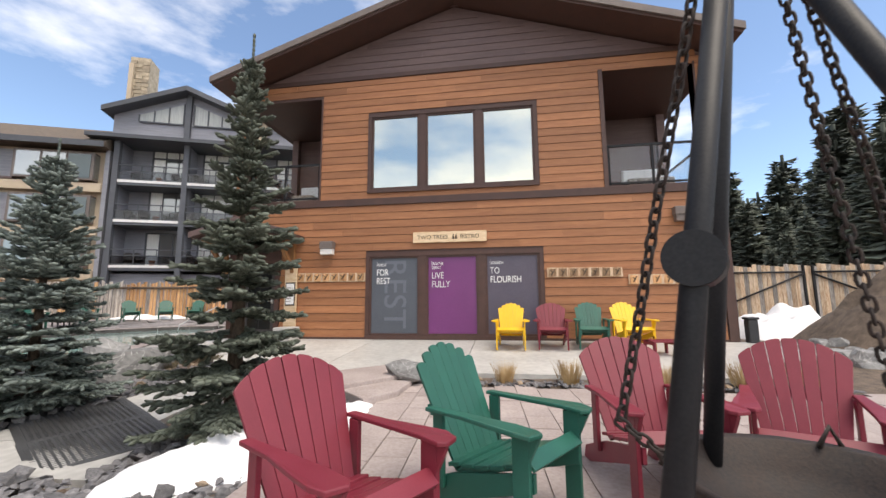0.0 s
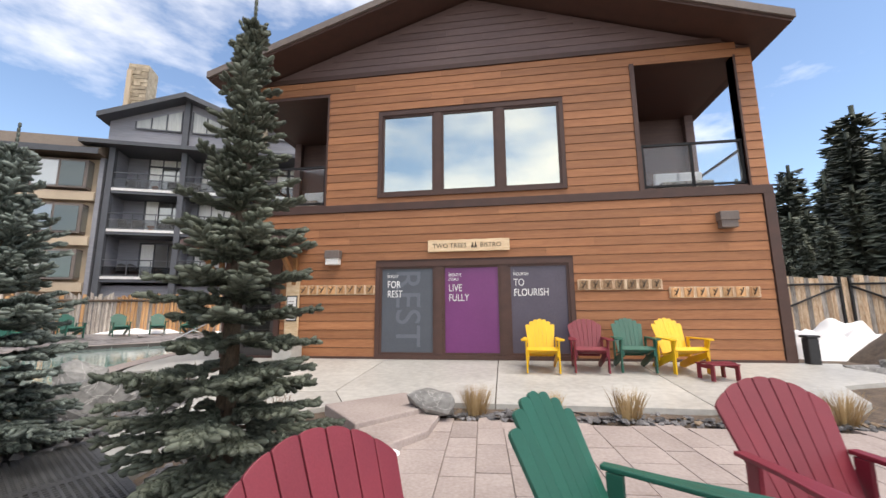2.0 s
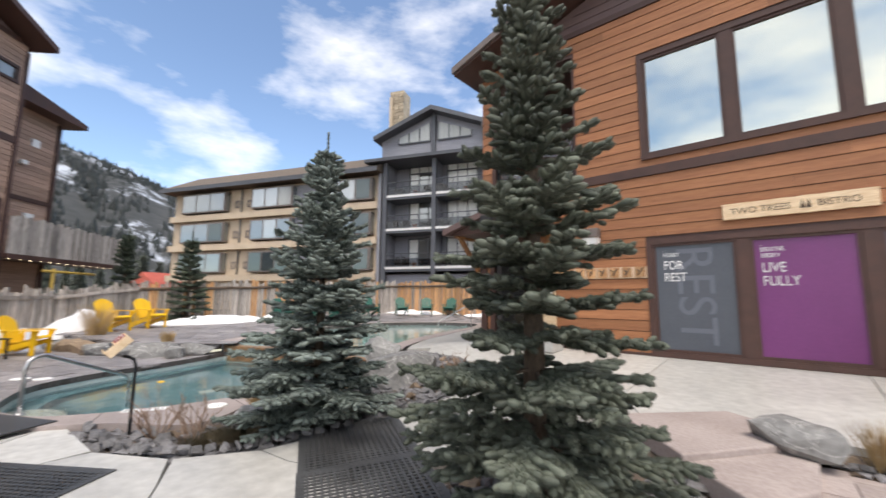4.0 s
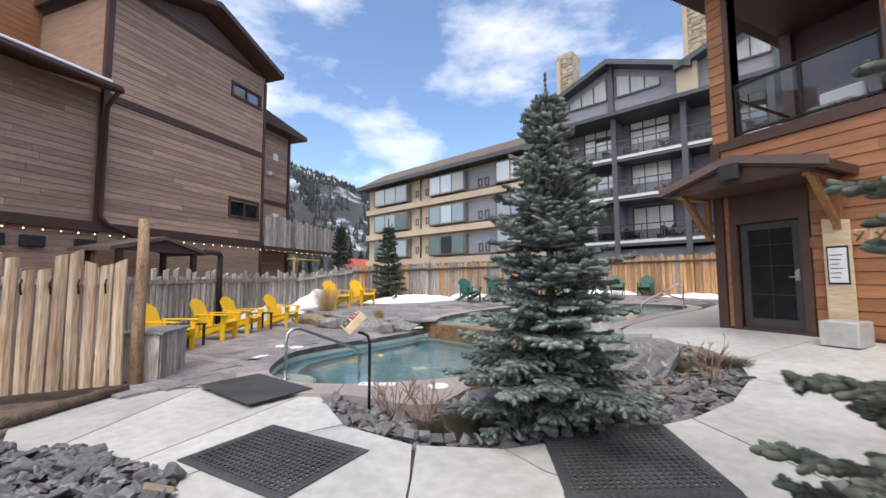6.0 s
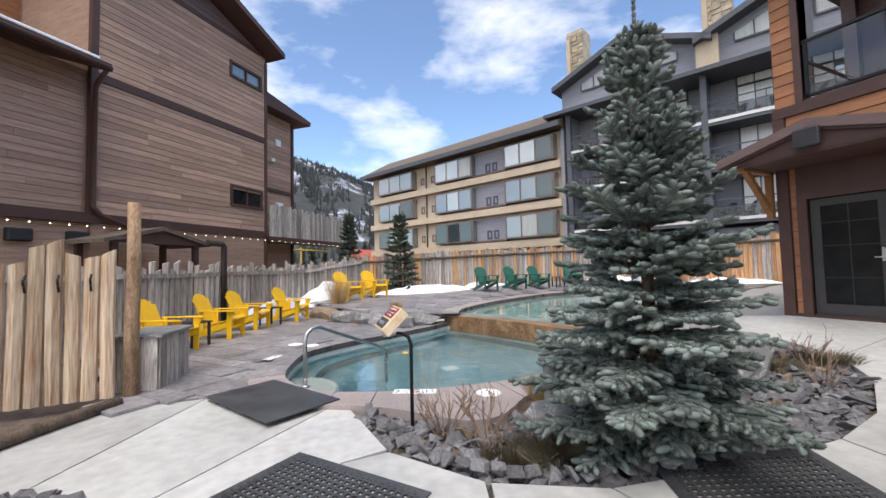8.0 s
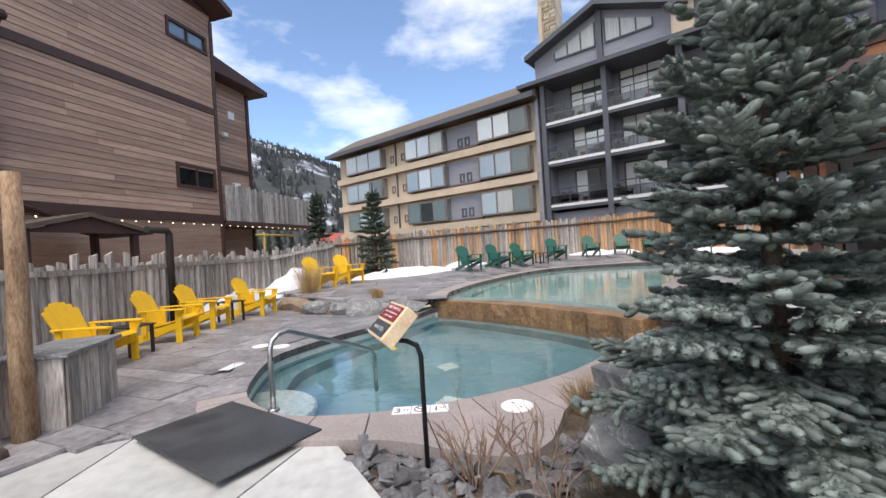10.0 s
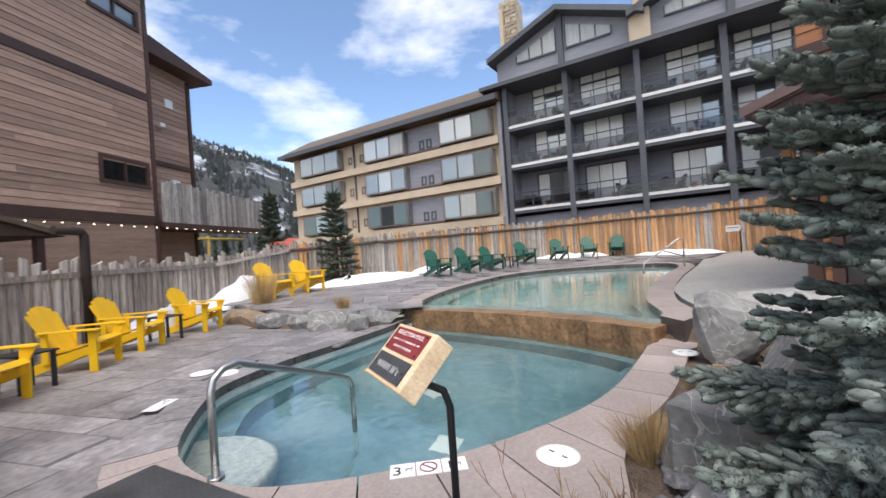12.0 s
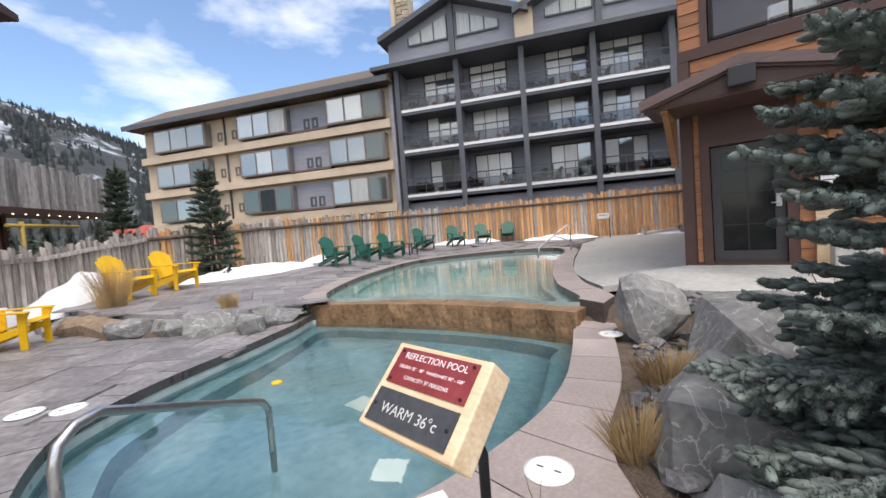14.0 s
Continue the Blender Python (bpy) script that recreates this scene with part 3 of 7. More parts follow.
def split(outline, a, b):
    """Both parts of an outline cut along the line through a and b."""
    n = Vector((a[1] - b[1], b[0] - a[0]))
    parts = ([], [])
    for p, q in zip(outline, outline[1:] + outline[:1]):
        u, v = n.dot(Vector(p) - Vector(a)), n.dot(Vector(q) - Vector(a))
        parts[0 if u >= 0 else 1].append(p)
        if u * v < 0:
            m = tuple(Vector(p).lerp(Vector(q), u / (u - v)))
            parts[0].append(m)
            parts[1].append(m)
    return [p for p in parts if len(p) > 2]


def shrink(outline, d):
    """The outline moved in by d along every edge."""
    area = sum(p[0] * q[1] - q[0] * p[1] for p, q in zip(outline, outline[1:] + outline[:1]))
    done = []
    for o, p, q in zip(outline[-1:] + outline[:-1], outline, outline[1:] + outline[:1]):
        e, f = (Vector(p) - Vector(o)).normalized(), (Vector(q) - Vector(p)).normalized()
        s = 1 if area > 0 else -1
        m = Vector((-e.y - f.y, e.x + f.x)) * s
        done.append(tuple(Vector(p) + m * (d / max(m.length_squared / 2, 0.4))))
    return done


first = panels.pop(0)
one, rest = sorted(split(first, (-7.27, -0.14), (-8.74, 0.63)), key=lambda p: sum(q[1] for q in p) / len(p))
panels += [one] + split(rest, (-6.66, 0.50), (-7.66, 1.58))
for outline in panels:
    bm = bmesh.new()
    slab(bm, shrink(outline, 0.008), rise, 0.14)
    part("concrete_panel", bm, CONCRETE, walk_root)
bm = bmesh.new()
slab(bm, [(-8.28, 9.0), (-7.54, 9.72), (-7.54, 21.6), (-12.0, 20.0), (-12.0, 17.3), (-11.4, 15.3), (-10.5, 12.3), (-9.6, 9.7), (-8.95, 8.6), (-8.5, 8.0), (-8.1, 8.4)], lambda x, y: deck_z(x, y) + 0.012, 0.1)
part("concrete_panel", bm, CONCRETE, walk_root)

# front patio of mauve pavers, laid in a running ashlar
patio = thing("patio", pose(0, 0, 0), "mauve stamped stone patio in ashlar courses", "patio", kind="structure")
bm = bmesh.new()
slab(bm, [(-2.25, -3.0), (6.5, -3.0), (6.5, 6.0), (-1.55, 6.0), (-1.72, 5.2), (-1.68, 4.0), (-1.9, 2.6), (-2.25, 1.78)], lambda x, y: 0.105, 0.2)
part("bed", bm, COPING, patio)
PATIO = [(-2.2, -1.2), (5.2, -1.2), (5.2, 5.97), (-1.6, 5.97), (-1.75, 5.2), (-1.7, 4.0), (-1.95, 2.6), (-2.22, 1.78)]
tiles = {}


def tile_data(w, d, h, material, kind):
    key = (round(w, 3), round(d, 3), kind)
    if key not in tiles:
        bm = bmesh.new()
        box(bm, -w / 2 + 0.0025, w / 2 - 0.0025, -d / 2 + 0.0025, d / 2 - 0.0025, -h, 0)
        for v in bm.verts:
            if v.co.z > -0.001:
                v.co.x *= 1 - 0.006 / w
                v.co.y *= 1 - 0.006 / d
        tiles[key] = mesh_of("tile", bm, material)
    return tiles[key]


def lay(name, root, poly, top, material, angle, sizes, course, h=0.05):
    """Courses of stones inside an outline, turned by angle."""
    rng = random.Random(5)
    m = Matrix.Rotation(radians(angle), 2)
    loc = [m.inverted() @ Vector(p) for p in poly]
    x0, x1 = min(p.x for p in loc), max(p.x for p in loc)
    y0, y1 = min(p.y for p in loc), max(p.y for p in loc)
    y, k = y0, 0
    while y < y1:
        d = course[k % len(course)]
        x = x0 - rng.uniform(0, 0.4)
        while x < x1:
            w = rng.choice(sizes)
            c = m @ Vector((x + w / 2, y + d / 2))
            if inside(tuple(c), poly):
                ob = new(name, tile_data(w, d, h, material, name))
                ob.parent = root
                z0, zx, zy = top(c.x, c.y), top(c.x + 0.3, c.y), top(c.x, c.y + 0.3)
                g = m.inverted() @ Vector(((zx - z0) / 0.3, (zy - z0) / 0.3))
                ob.matrix_local = pose(c.x, c.y, z0 + rng.uniform(-0.003, 0.003), math.degrees(math.atan(g.y)) + rng.uniform(-0.3, 0.3), -math.degrees(math.atan(g.x)) + rng.uniform(-0.3, 0.3), angle)
            x += w
        y += d
        k += 1


# lower deck and upper deck: stamped grey concrete
lower_deck = thing("lower_deck", pose(0, 0, 0), "grey slate-stamped concrete deck beside the lower pool", "deck", kind="structure")
LOWER_DECK = [(-9.02, 1.28), (-9.02, 0.78), (-9.12, -0.3), (-9.9, -0.2), (-11.0, -0.6), (-13.1, -1.3), (-18.4, 2.4), (-17.8, 2.75), (-15.9, 2.9), (-14.3, 3.5), (-13.2, 4.2), (-12.75, 4.9), (-12.35, 4.3), (-11.95, 3.4), (-11.6, 2.6), (-11.0, 1.9), (-10.3, 1.42), (-9.5, 1.2)]
bm = bmesh.new()
slab(bm, LOWER_DECK, lambda x, y: 0.012, 0.1)
part("bed", bm, STAMPED, lower_deck)
upper_deck = thing("upper_deck", pose(0, 0, 0), "grey slate-stamped concrete deck round the upper pool", "deck", kind="structure")
bm = bmesh.new()
UP_WEST = [(-12.95, 5.5), (-13.3, 4.6), (-14.3, 3.85), (-15.9, 3.2), (-18.0, 3.0), (-19.6, 5.2), (-19.1, 8.3), (-20.1, 13.0), (-18.9, 17.5), (-12.3, 20.2), (-12.0, 17.3), (-13.0, 17.1), (-14.6, 16.8), (-16.15, 15.2), (-16.85, 13.3), (-16.75, 11.5), (-15.6, 8.8), (-14.4, 6.9)]
slab(bm, UP_WEST, lambda x, y: deck_z(x, y), 0.12)
part("bed", bm, STAMPED, upper_deck)

# stone slab steps from the patio up to the walk
step = thing("stone_step", pose(0, 0, 0), "broad flat grey stone slabs forming steps up to the walk", "steps", kind="structure")
for outline, z in (([(-2.42, 5.2), (-1.9, 4.68), (-1.6, 5.2), (-1.58, 5.9), (-1.8, 6.05)], 0.2), ([(-3.15, 5.98), (-2.4, 5.12), (-1.75, 6.02), (-1.7, 6.5), (-2.3, 6.9)], 0.262)):
    bm = bmesh.new()
    slab(bm, outline, lambda x, y, z=z: z + 0.008 * noise.noise((x * 4, y * 4, 2)), 0.16)
    part("slab", bm, PAVER, step, bevel=0.015)


# ---- the bistro ----
YB = 9.7
bistro = thing("bistro", pose(0, YB, 0), "two-storey cedar-sided bistro with a plum gable and open corner balconies", "building", kind="structure")
UW, LW, DOOR = (-3.6, 0.66, 4.31, 6.33), (-3.6, 0.68, 0.54, 2.54), (-7.16, -6.2, 0.40, 2.42)
BL, BR = (-7.12, -5.05, 4.12, 7.0), (2.38, 4.47, 4.12, 7.12)
HOLES = [UW, LW, DOOR, BL, BR]
bm = bmesh.new()
holed_wall(bm, -7.52, 4.85, -0.3, 7.34, 0.0, 0.25, HOLES)
part("front_wall", bm, TRIM, bistro)
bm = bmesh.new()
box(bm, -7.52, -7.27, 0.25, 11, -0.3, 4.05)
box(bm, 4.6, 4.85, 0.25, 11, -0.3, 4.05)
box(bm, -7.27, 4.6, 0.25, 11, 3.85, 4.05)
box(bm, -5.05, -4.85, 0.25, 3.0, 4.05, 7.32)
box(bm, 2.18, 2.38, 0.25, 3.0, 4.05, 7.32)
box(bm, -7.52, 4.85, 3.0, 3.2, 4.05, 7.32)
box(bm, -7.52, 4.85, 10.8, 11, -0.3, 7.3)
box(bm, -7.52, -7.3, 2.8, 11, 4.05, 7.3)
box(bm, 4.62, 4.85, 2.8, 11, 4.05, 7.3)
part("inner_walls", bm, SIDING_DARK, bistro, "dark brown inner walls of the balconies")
bm = bmesh.new()
for a, b in ((-7.52, -5.0), (2.35, 4.85)):
    box(bm, a, b, 0.22, 3.0, 7.12, 7.3)
part("balcony_soffit", bm, TRIM, bistro, "dark boarded balcony ceiling")
bm = bmesh.new()
prism(bm, [(-7.5, 7.32), (4.83, 7.32), (-1.335, 9.36)], 0.02, 0.25)
part("gable_wall", bm, SIDING_DARK, bistro)
for s in (-1, 1):
    bm = bmesh.new()
    prism(bm, [(-1.335, 9.41), (-1.335 + s * 6.54, 7.245), (-1.335 + s * 6.54, 7.40), (-1.335, 9.57)], -0.80, 11.3)
    part("roof_slope", bm, TRIM, bistro, "dark metal roof with deep overhanging eaves")
    bm = bmesh.new()
    prism(bm, [(-1.335, 9.48), (-1.335 + s * 6.58, 7.30), (-1.335 + s * 6.58, 7.47), (-1.335, 9.65)], -0.86, 11.3)
    part("fascia", bm, BROWNFRAME, bistro, "taupe metal fascia and roof edge")
for nm, d in (("storey_band", (-7.56, 4.89, -0.05, 0.0, 3.90, 4.08)), ("gable_band", (-6.95, 4.28, -0.045, 0.0, 7.45, 7.57)), ("base_trim", (-7.52, 4.85, -0.035, 0.0, 0.25, 0.50))):
    boxpart(nm, d, TRIM, bistro)
boxpart("corner_trim", (4.70, 4.90, -0.045, 0.05, 0.25, 3.90), TRIM, bistro)
boxpart("corner_trim", (-7.57, -7.40, -0.045, 0.05, 0.25, 3.90), TRIM, bistro)
for h in (BL, BR):
    for a, b in ((h[0] - 0.10, h[0]), (h[1], h[1] + 0.04)):
        boxpart("opening_trim", (a, b, -0.04, 0.26, h[2] - 0.04, h[3]), TRIM, bistro)
siding(bistro, -7.38, 4.68, 0.50, 3.90, [(LW[0] - 0.1, LW[1] + 0.1, LW[2] - 0.1, LW[3] + 0.1), (DOOR[0] - 0.14, DOOR[1] + 0.14, 0, 3.0)], SIDING)
# dark panel instead of boards: the canopy's shade on the siding, put in as colour
boxpart("door_head_panel", (DOOR[0] - 0.135, DOOR[1] + 0.135, -0.028, 0.0, DOOR[3] + 0.133, 3.0), TRIM, bistro, "dark brown panel standing in for the canopy's shade on the siding")
siding(bistro, -7.52, 4.85, 4.08, 7.45, [(UW[0] - 0.1, UW[1] + 0.1, UW[2] - 0.1, UW[3] + 0.1), (BL[0] - 0.1, BL[1] + 0.04, BL[2], BL[3]), (BR[0] - 0.1, BR[1] + 0.04, BR[2], BR[3])], SIDING, limit=lambda z: (-1.335 - (9.40 - z) / 0.331, -1.335 + (9.40 - z) / 0.331))
siding(bistro, -7.5, 4.83, 7.57, 9.6, [], SIDING_DARK, course=0.2, y=0.02, limit=lambda z: (-1.335 - (9.38 - z) / 0.331, -1.335 + (9.38 - z) / 0.331))
# siding on the outside of the corner posts and returns
for x0 in (-7.53, 4.83):
    bm = bmesh.new()
    for k in range(16):
        box(bm, x0 - 0.005, x0 + 0.03, 0.0, 0.3, 4.08 + 0.2 * k, 4.27 + 0.2 * k)
    tagged(part("return_boards", bm, SIDING, bistro), kind="stuff")


def window_unit(name, parent, x0, x1, z0, z1, n, frame_mat, panes, label, depth=0.08, y=0.0, mull=0.17, sill=True):
    """A frame with n lights between mullions; panes gives each light's material."""
    w = thing(name, pose(0, 0, 0), label, "")
    w.parent = parent
    w.matrix_local = Matrix.Identity(4)
    bm = bmesh.new()
    f = 0.09
    box(bm, x0 - f, x1 + f, y - 0.05, y + depth, z1 - 0.005, z1 + f)
    box(bm, x0 - f, x1 + f, y - 0.065 if sill else y - 0.05, y + depth, z0 - f, z0 + 0.005)
    box(bm, x0 - f, x0 + 0.005, y - 0.05, y + depth, z0, z1)
    box(bm, x1 - 0.005, x1 + f, y - 0.05, y + depth, z0, z1)
    step = (x1 - x0 + mull) / n
    if mull > 0.1:
        for i in range(n):
            a, b = x0 + i * step, x0 + (i + 1) * step - mull
            for c, d in ((a, a + 0.055), (b - 0.055, b)):
                box(bm, c, d, y - 0.02, y + 0.06, z0, z1)
            for c, d in ((z0, z0 + 0.055), (z1 - 0.055, z1)):
                box(bm, a + 0.055, b - 0.055, y - 0.02, y + 0.06, c, d)
    for i in range(1, n):
        box(bm, x0 + i * step - mull, x0 + i * step, y - 0.04, y + depth, z0, z1)
    part("window_frame", bm, frame_mat, w)
    for i in range(n):
        a = x0 + i * step
        bm = bmesh.new()
        box(bm, a + 0.004, a + step - mull - 0.004, y + 0.015, y + 0.03, z0 + 0.004, z1 - 0.004)
        part("pane", bm, panes[i % len(panes)], w)
    return w


window_unit("window_1", bistro, *UW, 3, TRIM, [MIRRORGLASS], "three-light picture window reflecting the sky, dark frame")
shop = window_unit("window_2", bistro, *LW, 3, TRIM, [PRINT_GREY, PRINT_PURPLE, PRINT_PLUM], "three printed window panels in grey, purple and plum")
UP = pose(0, 0, 0, 90, 0, 0)
for x, lines, big in ((-3.42, [("FOREST", 0.075, 2.28), ("FOR", 0.165, 2.05), ("REST", 0.165, 1.83)], (-3.2, 2.48)), (-1.98, [("BREATHE", 0.07, 2.29), ("DEEPLY", 0.07, 2.19), ("LIVE", 0.165, 1.95), ("FULLY", 0.165, 1.73)], None), (-0.52, [("NOURISH", 0.075, 2.28), ("TO", 0.165, 2.05), ("FLOURISH", 0.165, 1.83)], None)):
    words("-", 0.08, WHITE, pose(x, 0.011, 2.37) @ UP, shop)
    for t, s, z in lines:
        words(t, s * 1.38, WHITE, pose(x, 0.011, z) @ UP @ Matrix.Diagonal((0.74, 1, 1, 1)), shop)
    if big:
        words("REST", 0.82, GHOST, pose(big[0], 0.012, big[1]) @ UP @ pose(0, 0, 0, 0, 0, -90), shop)

# corner balcony railings of glass
for h, side in ((BL, -1), (BR, 1)):
    r = thing("balcony_railing", pose(0, YB, 0), "frameless glass balcony railing with a dark metal top rail", "railing")
    bm = bmesh.new()
    box(bm, h[0], h[1], 0.03, 0.08, 5.10, 5.15)
    box(bm, h[0], h[1], 0.03, 0.08, 4.16, 4.20)
    part("rail", bm, BLACK, r)
    for k in range(3):
        x = h[0] + 0.02 + k * (h[1] - h[0] - 0.08) / 2
        boxpart("post", (x, x + 0.045, 0.03, 0.08, 4.08, 5.12), BLACK, r)
        if k < 2:
            g = boxpart("glass_panel", (x + 0.06, x + (h[1] - h[0] - 0.08) / 2 - 0.02, 0.05, 0.06, 4.22, 5.08), CLEAR, r)
            g.visible_shadow = False
    xo = -7.42 if side < 0 else 4.72
    bm = bmesh.new()
    box(bm, xo - 0.025, xo + 0.025, 0.3, 2.9, 5.10, 5.15)
    part("rail", bm, BLACK, r)
    g = boxpart("glass_panel", (xo - 0.005, xo + 0.005, 0.3, 2.8, 4.12, 5.08), CLEAR, r)
    g.visible_shadow = False
    boxpart("floor_deck", (h[0] - 0.4, h[1] + 0.4, 0.26, 3.0, 4.05, 4.10), TRIM, r)

# entrance door
door = thing("door_1", pose(0, YB, 0), "dark glazed entrance door with a steel handle plate", "door", kind="structure")
bm = bmesh.new()
box(bm, DOOR[0] - 0.13, DOOR[0], -0.06, 0.14, 0.40, DOOR[3] + 0.13)
box(bm, DOOR[1], DOOR[1] + 0.13, -0.06, 0.14, 0.40, DOOR[3] + 0.13)
box(bm, DOOR[0], DOOR[1], -0.06, 0.14, DOOR[3], DOOR[3] + 0.13)
part("door_frame", bm, TRIM, door)
bm = bmesh.new()
holed_wall(bm, DOOR[0] + 0.01, DOOR[1] - 0.01, 0.45, DOOR[3] - 0.01, 0.03, 0.08, [(DOOR[0] + 0.14, DOOR[1] - 0.14, 0.68, DOOR[3] - 0.13)])
leaf = part("door_leaf", bm, CHAR, door, "charcoal door leaf")
leaf.data.materials[0] = DOORPAINT
part("pane", (lambda b: (box(b, DOOR[0] + 0.14, DOOR[1] - 0.14, 0.05, 0.06, 0.68, DOOR[3] - 0.13), b)[1])(bmesh.new()), ROOM, door, "dark reflecting glass")
bm = bmesh.new()
box(bm, DOOR[1] - 0.125, DOOR[1] - 0.06, 0.0, 0.03, 1.36, 1.56)
tube(bm, [(DOOR[1] - 0.09, 0.0, 1.42), (DOOR[1] - 0.09, -0.05, 1.42), (DOOR[1] - 0.19, -0.05, 1.42)], 0.011)
part("door_handle", bm, STEEL, door, "brushed steel handle")

# timber-bracketed canopy over the door
canopy = thing("door_canopy", pose(-6.68, YB, 0), "small gabled brown canopy on timber brackets over the door", "canopy")
for s in (-1, 1):
    bm = bmesh.new()
    prism(bm, [(0, 3.32), (s * 1.25, 2.98), (s * 1.25, 3.12), (0, 3.46)], -1.05, 0.0)
    part("roof_slope", bm, TRIM, canopy)
    bm = bmesh.new()
    prism(bm, [(0, 3.36), (s * 1.30, 3.005), (s * 1.30, 3.15), (0, 3.50)], -1.09, -1.05)
    part("fascia", bm, SIDING_DARK, canopy)
    bm = bmesh.new()
    box(bm, s * 0.98 - 0.05, s * 0.98 + 0.05, -0.12, -0.025, 2.15, 3.05)
    box(bm, s * 0.98 - 0.05, s * 0.98 + 0.05, -0.95, -0.025, 2.93, 3.04)
    prism(bm, [(-0.85, 2.94), (-0.72, 2.94), (-0.10, 2.32), (-0.10, 2.2)], -0.045, 0.045, m=pose(s * 0.98, 0, 0) @ Matrix(((0, 1, 0, 0), (1, 0, 0, 0), (0, 0, 1, 0), (0, 0, 0, 1))))
    part("bracket", bm, TIMBER, canopy, "orange-stained timber bracket")
bm = bmesh.new()
prism(bm, [(-1.2, 3.0), (1.2, 3.0), (0, 3.33)], -1.0, -0.97)
part("gable_board", bm, TRIM, canopy)
boxpart("soffit", (-1.1, 1.1, -1.0, -0.03, 2.98, 3.01), TRIM, canopy)
boxpart("floodlight", (-0.16, 0.16, -1.14, -1.05, 3.06, 3.34), BLACKPLASTIC, canopy, "square black floodlight", bevel=0.02)


# ---- the brown lodge ----
lodge = thing("brown_lodge", pose(-20.07, 1.6, 0, 0, 0, 135), "three-storey brown-sided lodge with dark trim and a gable", "building", kind="structure")
LODGE_W = [(-1.5, -0.25, 3.80, 4.36), (-1.55, -0.30, 8.28, 8.70)]
bm = bmesh.new()
holed_wall(bm, -5.6, 0.0, -0.5, 9.6, 0.0, 0.3, LODGE_W)
box(bm, -0.3, 0.0, 0.3, 9, -0.5, 9.4)
box(bm, -13, -5.6, 0.15, 0.4, -0.5, 6.5)
box(bm, -5.6, -5.3, 0.3, 9, -0.5, 9.4)
box(bm, -13, -5.6, 3.2, 3.5, 5.5, 12)
part("wall", bm, SIDING_BROWN, lodge)
bm = bmesh.new()
prism(bm, [(-5.6, 9.6), (0.0, 9.6), (-2.8, 10.55)], 0.02, 0.3)
part("gable_wall", bm, SIDING_DARK, lodge)
siding(lodge, -5.55, -0.06, 2.95, 6.28, LODGE_W, SIDING_BROWN, course=0.17, longest=3.0)
siding(lodge, -5.55, -0.06, 6.50, 9.58, LODGE_W, SIDING_BROWN, course=0.17, longest=3.0)
siding(lodge, -13, -5.72, 2.95, 6.45, [], SIDING_BROWN, course=0.17, y=0.15, longest=3.6)
siding(lodge, -13, 0, 0.4, 2.72, [], SIDING_BROWN, course=0.17, y=0.15, single=True)
siding(lodge, -13, -5.65, 6.6, 11.5, [], SIDING, course=0.17, y=3.2, single=True)
siding(lodge, -5.5, -0.1, 9.72, 10.5, [], SIDING_DARK, course=0.17, y=0.02, single=True, limit=lambda z: (-2.8 - (10.55 - z) / 0.35, -2.8 + (10.55 - z) / 0.35))
for nm, d in (("storey_band", (-5.6, 0.0, -0.04, 0.02, 6.28, 6.50)), ("storey_band", (-13, 0.0, -0.05, 0.12, 2.70, 2.95)), ("gable_band", (-5.3, -0.3, -0.04, 0.02, 9.58, 9.72)), ("corner_trim", (-0.07, 0.05, -0.05, 0.1, 0.3, 9.4)), ("corner_trim", (-5.68, -5.53, -0.05, 0.1, 2.9, 9.4))):
    boxpart(nm, d, TRIM, lodge)
for s in (-1, 1):
    bm = bmesh.new()
    prism(bm, [(-2.8, 10.63), (-2.8 + s * 3.03, 9.57), (-2.8 + s * 3.03, 9.76), (-2.8, 10.82)], -0.75, 9.5)
    part("roof_slope", bm, TRIM, lodge)
bm = bmesh.new()
prism(bm, [(-0.85, 6.25), (-0.85, 6.45), (3.3, 8.0), (3.3, 7.8)], -13.2, -5.7, m=pose(0, 0, 0, 0, 0, 0) @ Matrix(((0, 1, 0, 0), (1, 0, 0, 0), (0, 0, 1, 0), (0, 0, 0, 1))))
low_roof = part("low_roof", bm, TRIM, lodge, "lean-to roof with snow along its edge")
bm = bmesh.new()
tube(bm, [(-13.0, -0.88, 6.32), (-5.72, -0.88, 6.32)], 0.06)
tube(bm, [(-5.8, -0.84, 6.27), (-5.75, -0.35, 6.0), (-5.62, -0.1, 5.9), (-5.62, -0.1, 3.1), (-5.45, -0.15, 2.9), (-4.6, -0.15, 2.55)], 0.055)
part("gutter", bm, TRIM, lodge, "dark gutter and downpipe")
bm = bmesh.new()
box(bm, -13, -5.9, -0.78, -0.45, 6.47, 6.56, m=None)
part("roof_snow", bm, SNOW, lodge, "thin strip of old snow", bevel=0.03)
for a, b, c, d in LODGE_W:
    window_unit("window_3", lodge, a, b, c, d, 2, TRIM, [HOTELGLASS if c > 6 else ROOM], "small dark slot window", mull=0.05)
# rear wing of the lodge
bm = bmesh.new()
box(bm, 0.0, 2.5, 0.9, 8, -0.5, 8.02)
part("rear_wing_wall", bm, SIDING_BROWN, lodge)
siding(lodge, 0.02, 2.45, 3.0, 7.9, [], SIDING_BROWN, course=0.17, y=0.9)
boxpart("storey_band", (0.0, 2.5, 0.84, 0.88, 4.75, 4.90), TRIM, lodge)
boxpart("corner_trim", (2.4, 2.53, 0.82, 1.0, 0.5, 7.95), TRIM, lodge)
bm = bmesh.new()
prism(bm, [(0.08, 8.02), (3.04, 8.02), (3.04, 8.2), (0.08, 8.6)], 0.3, 8)
part("rear_roof", bm, TRIM, lodge)
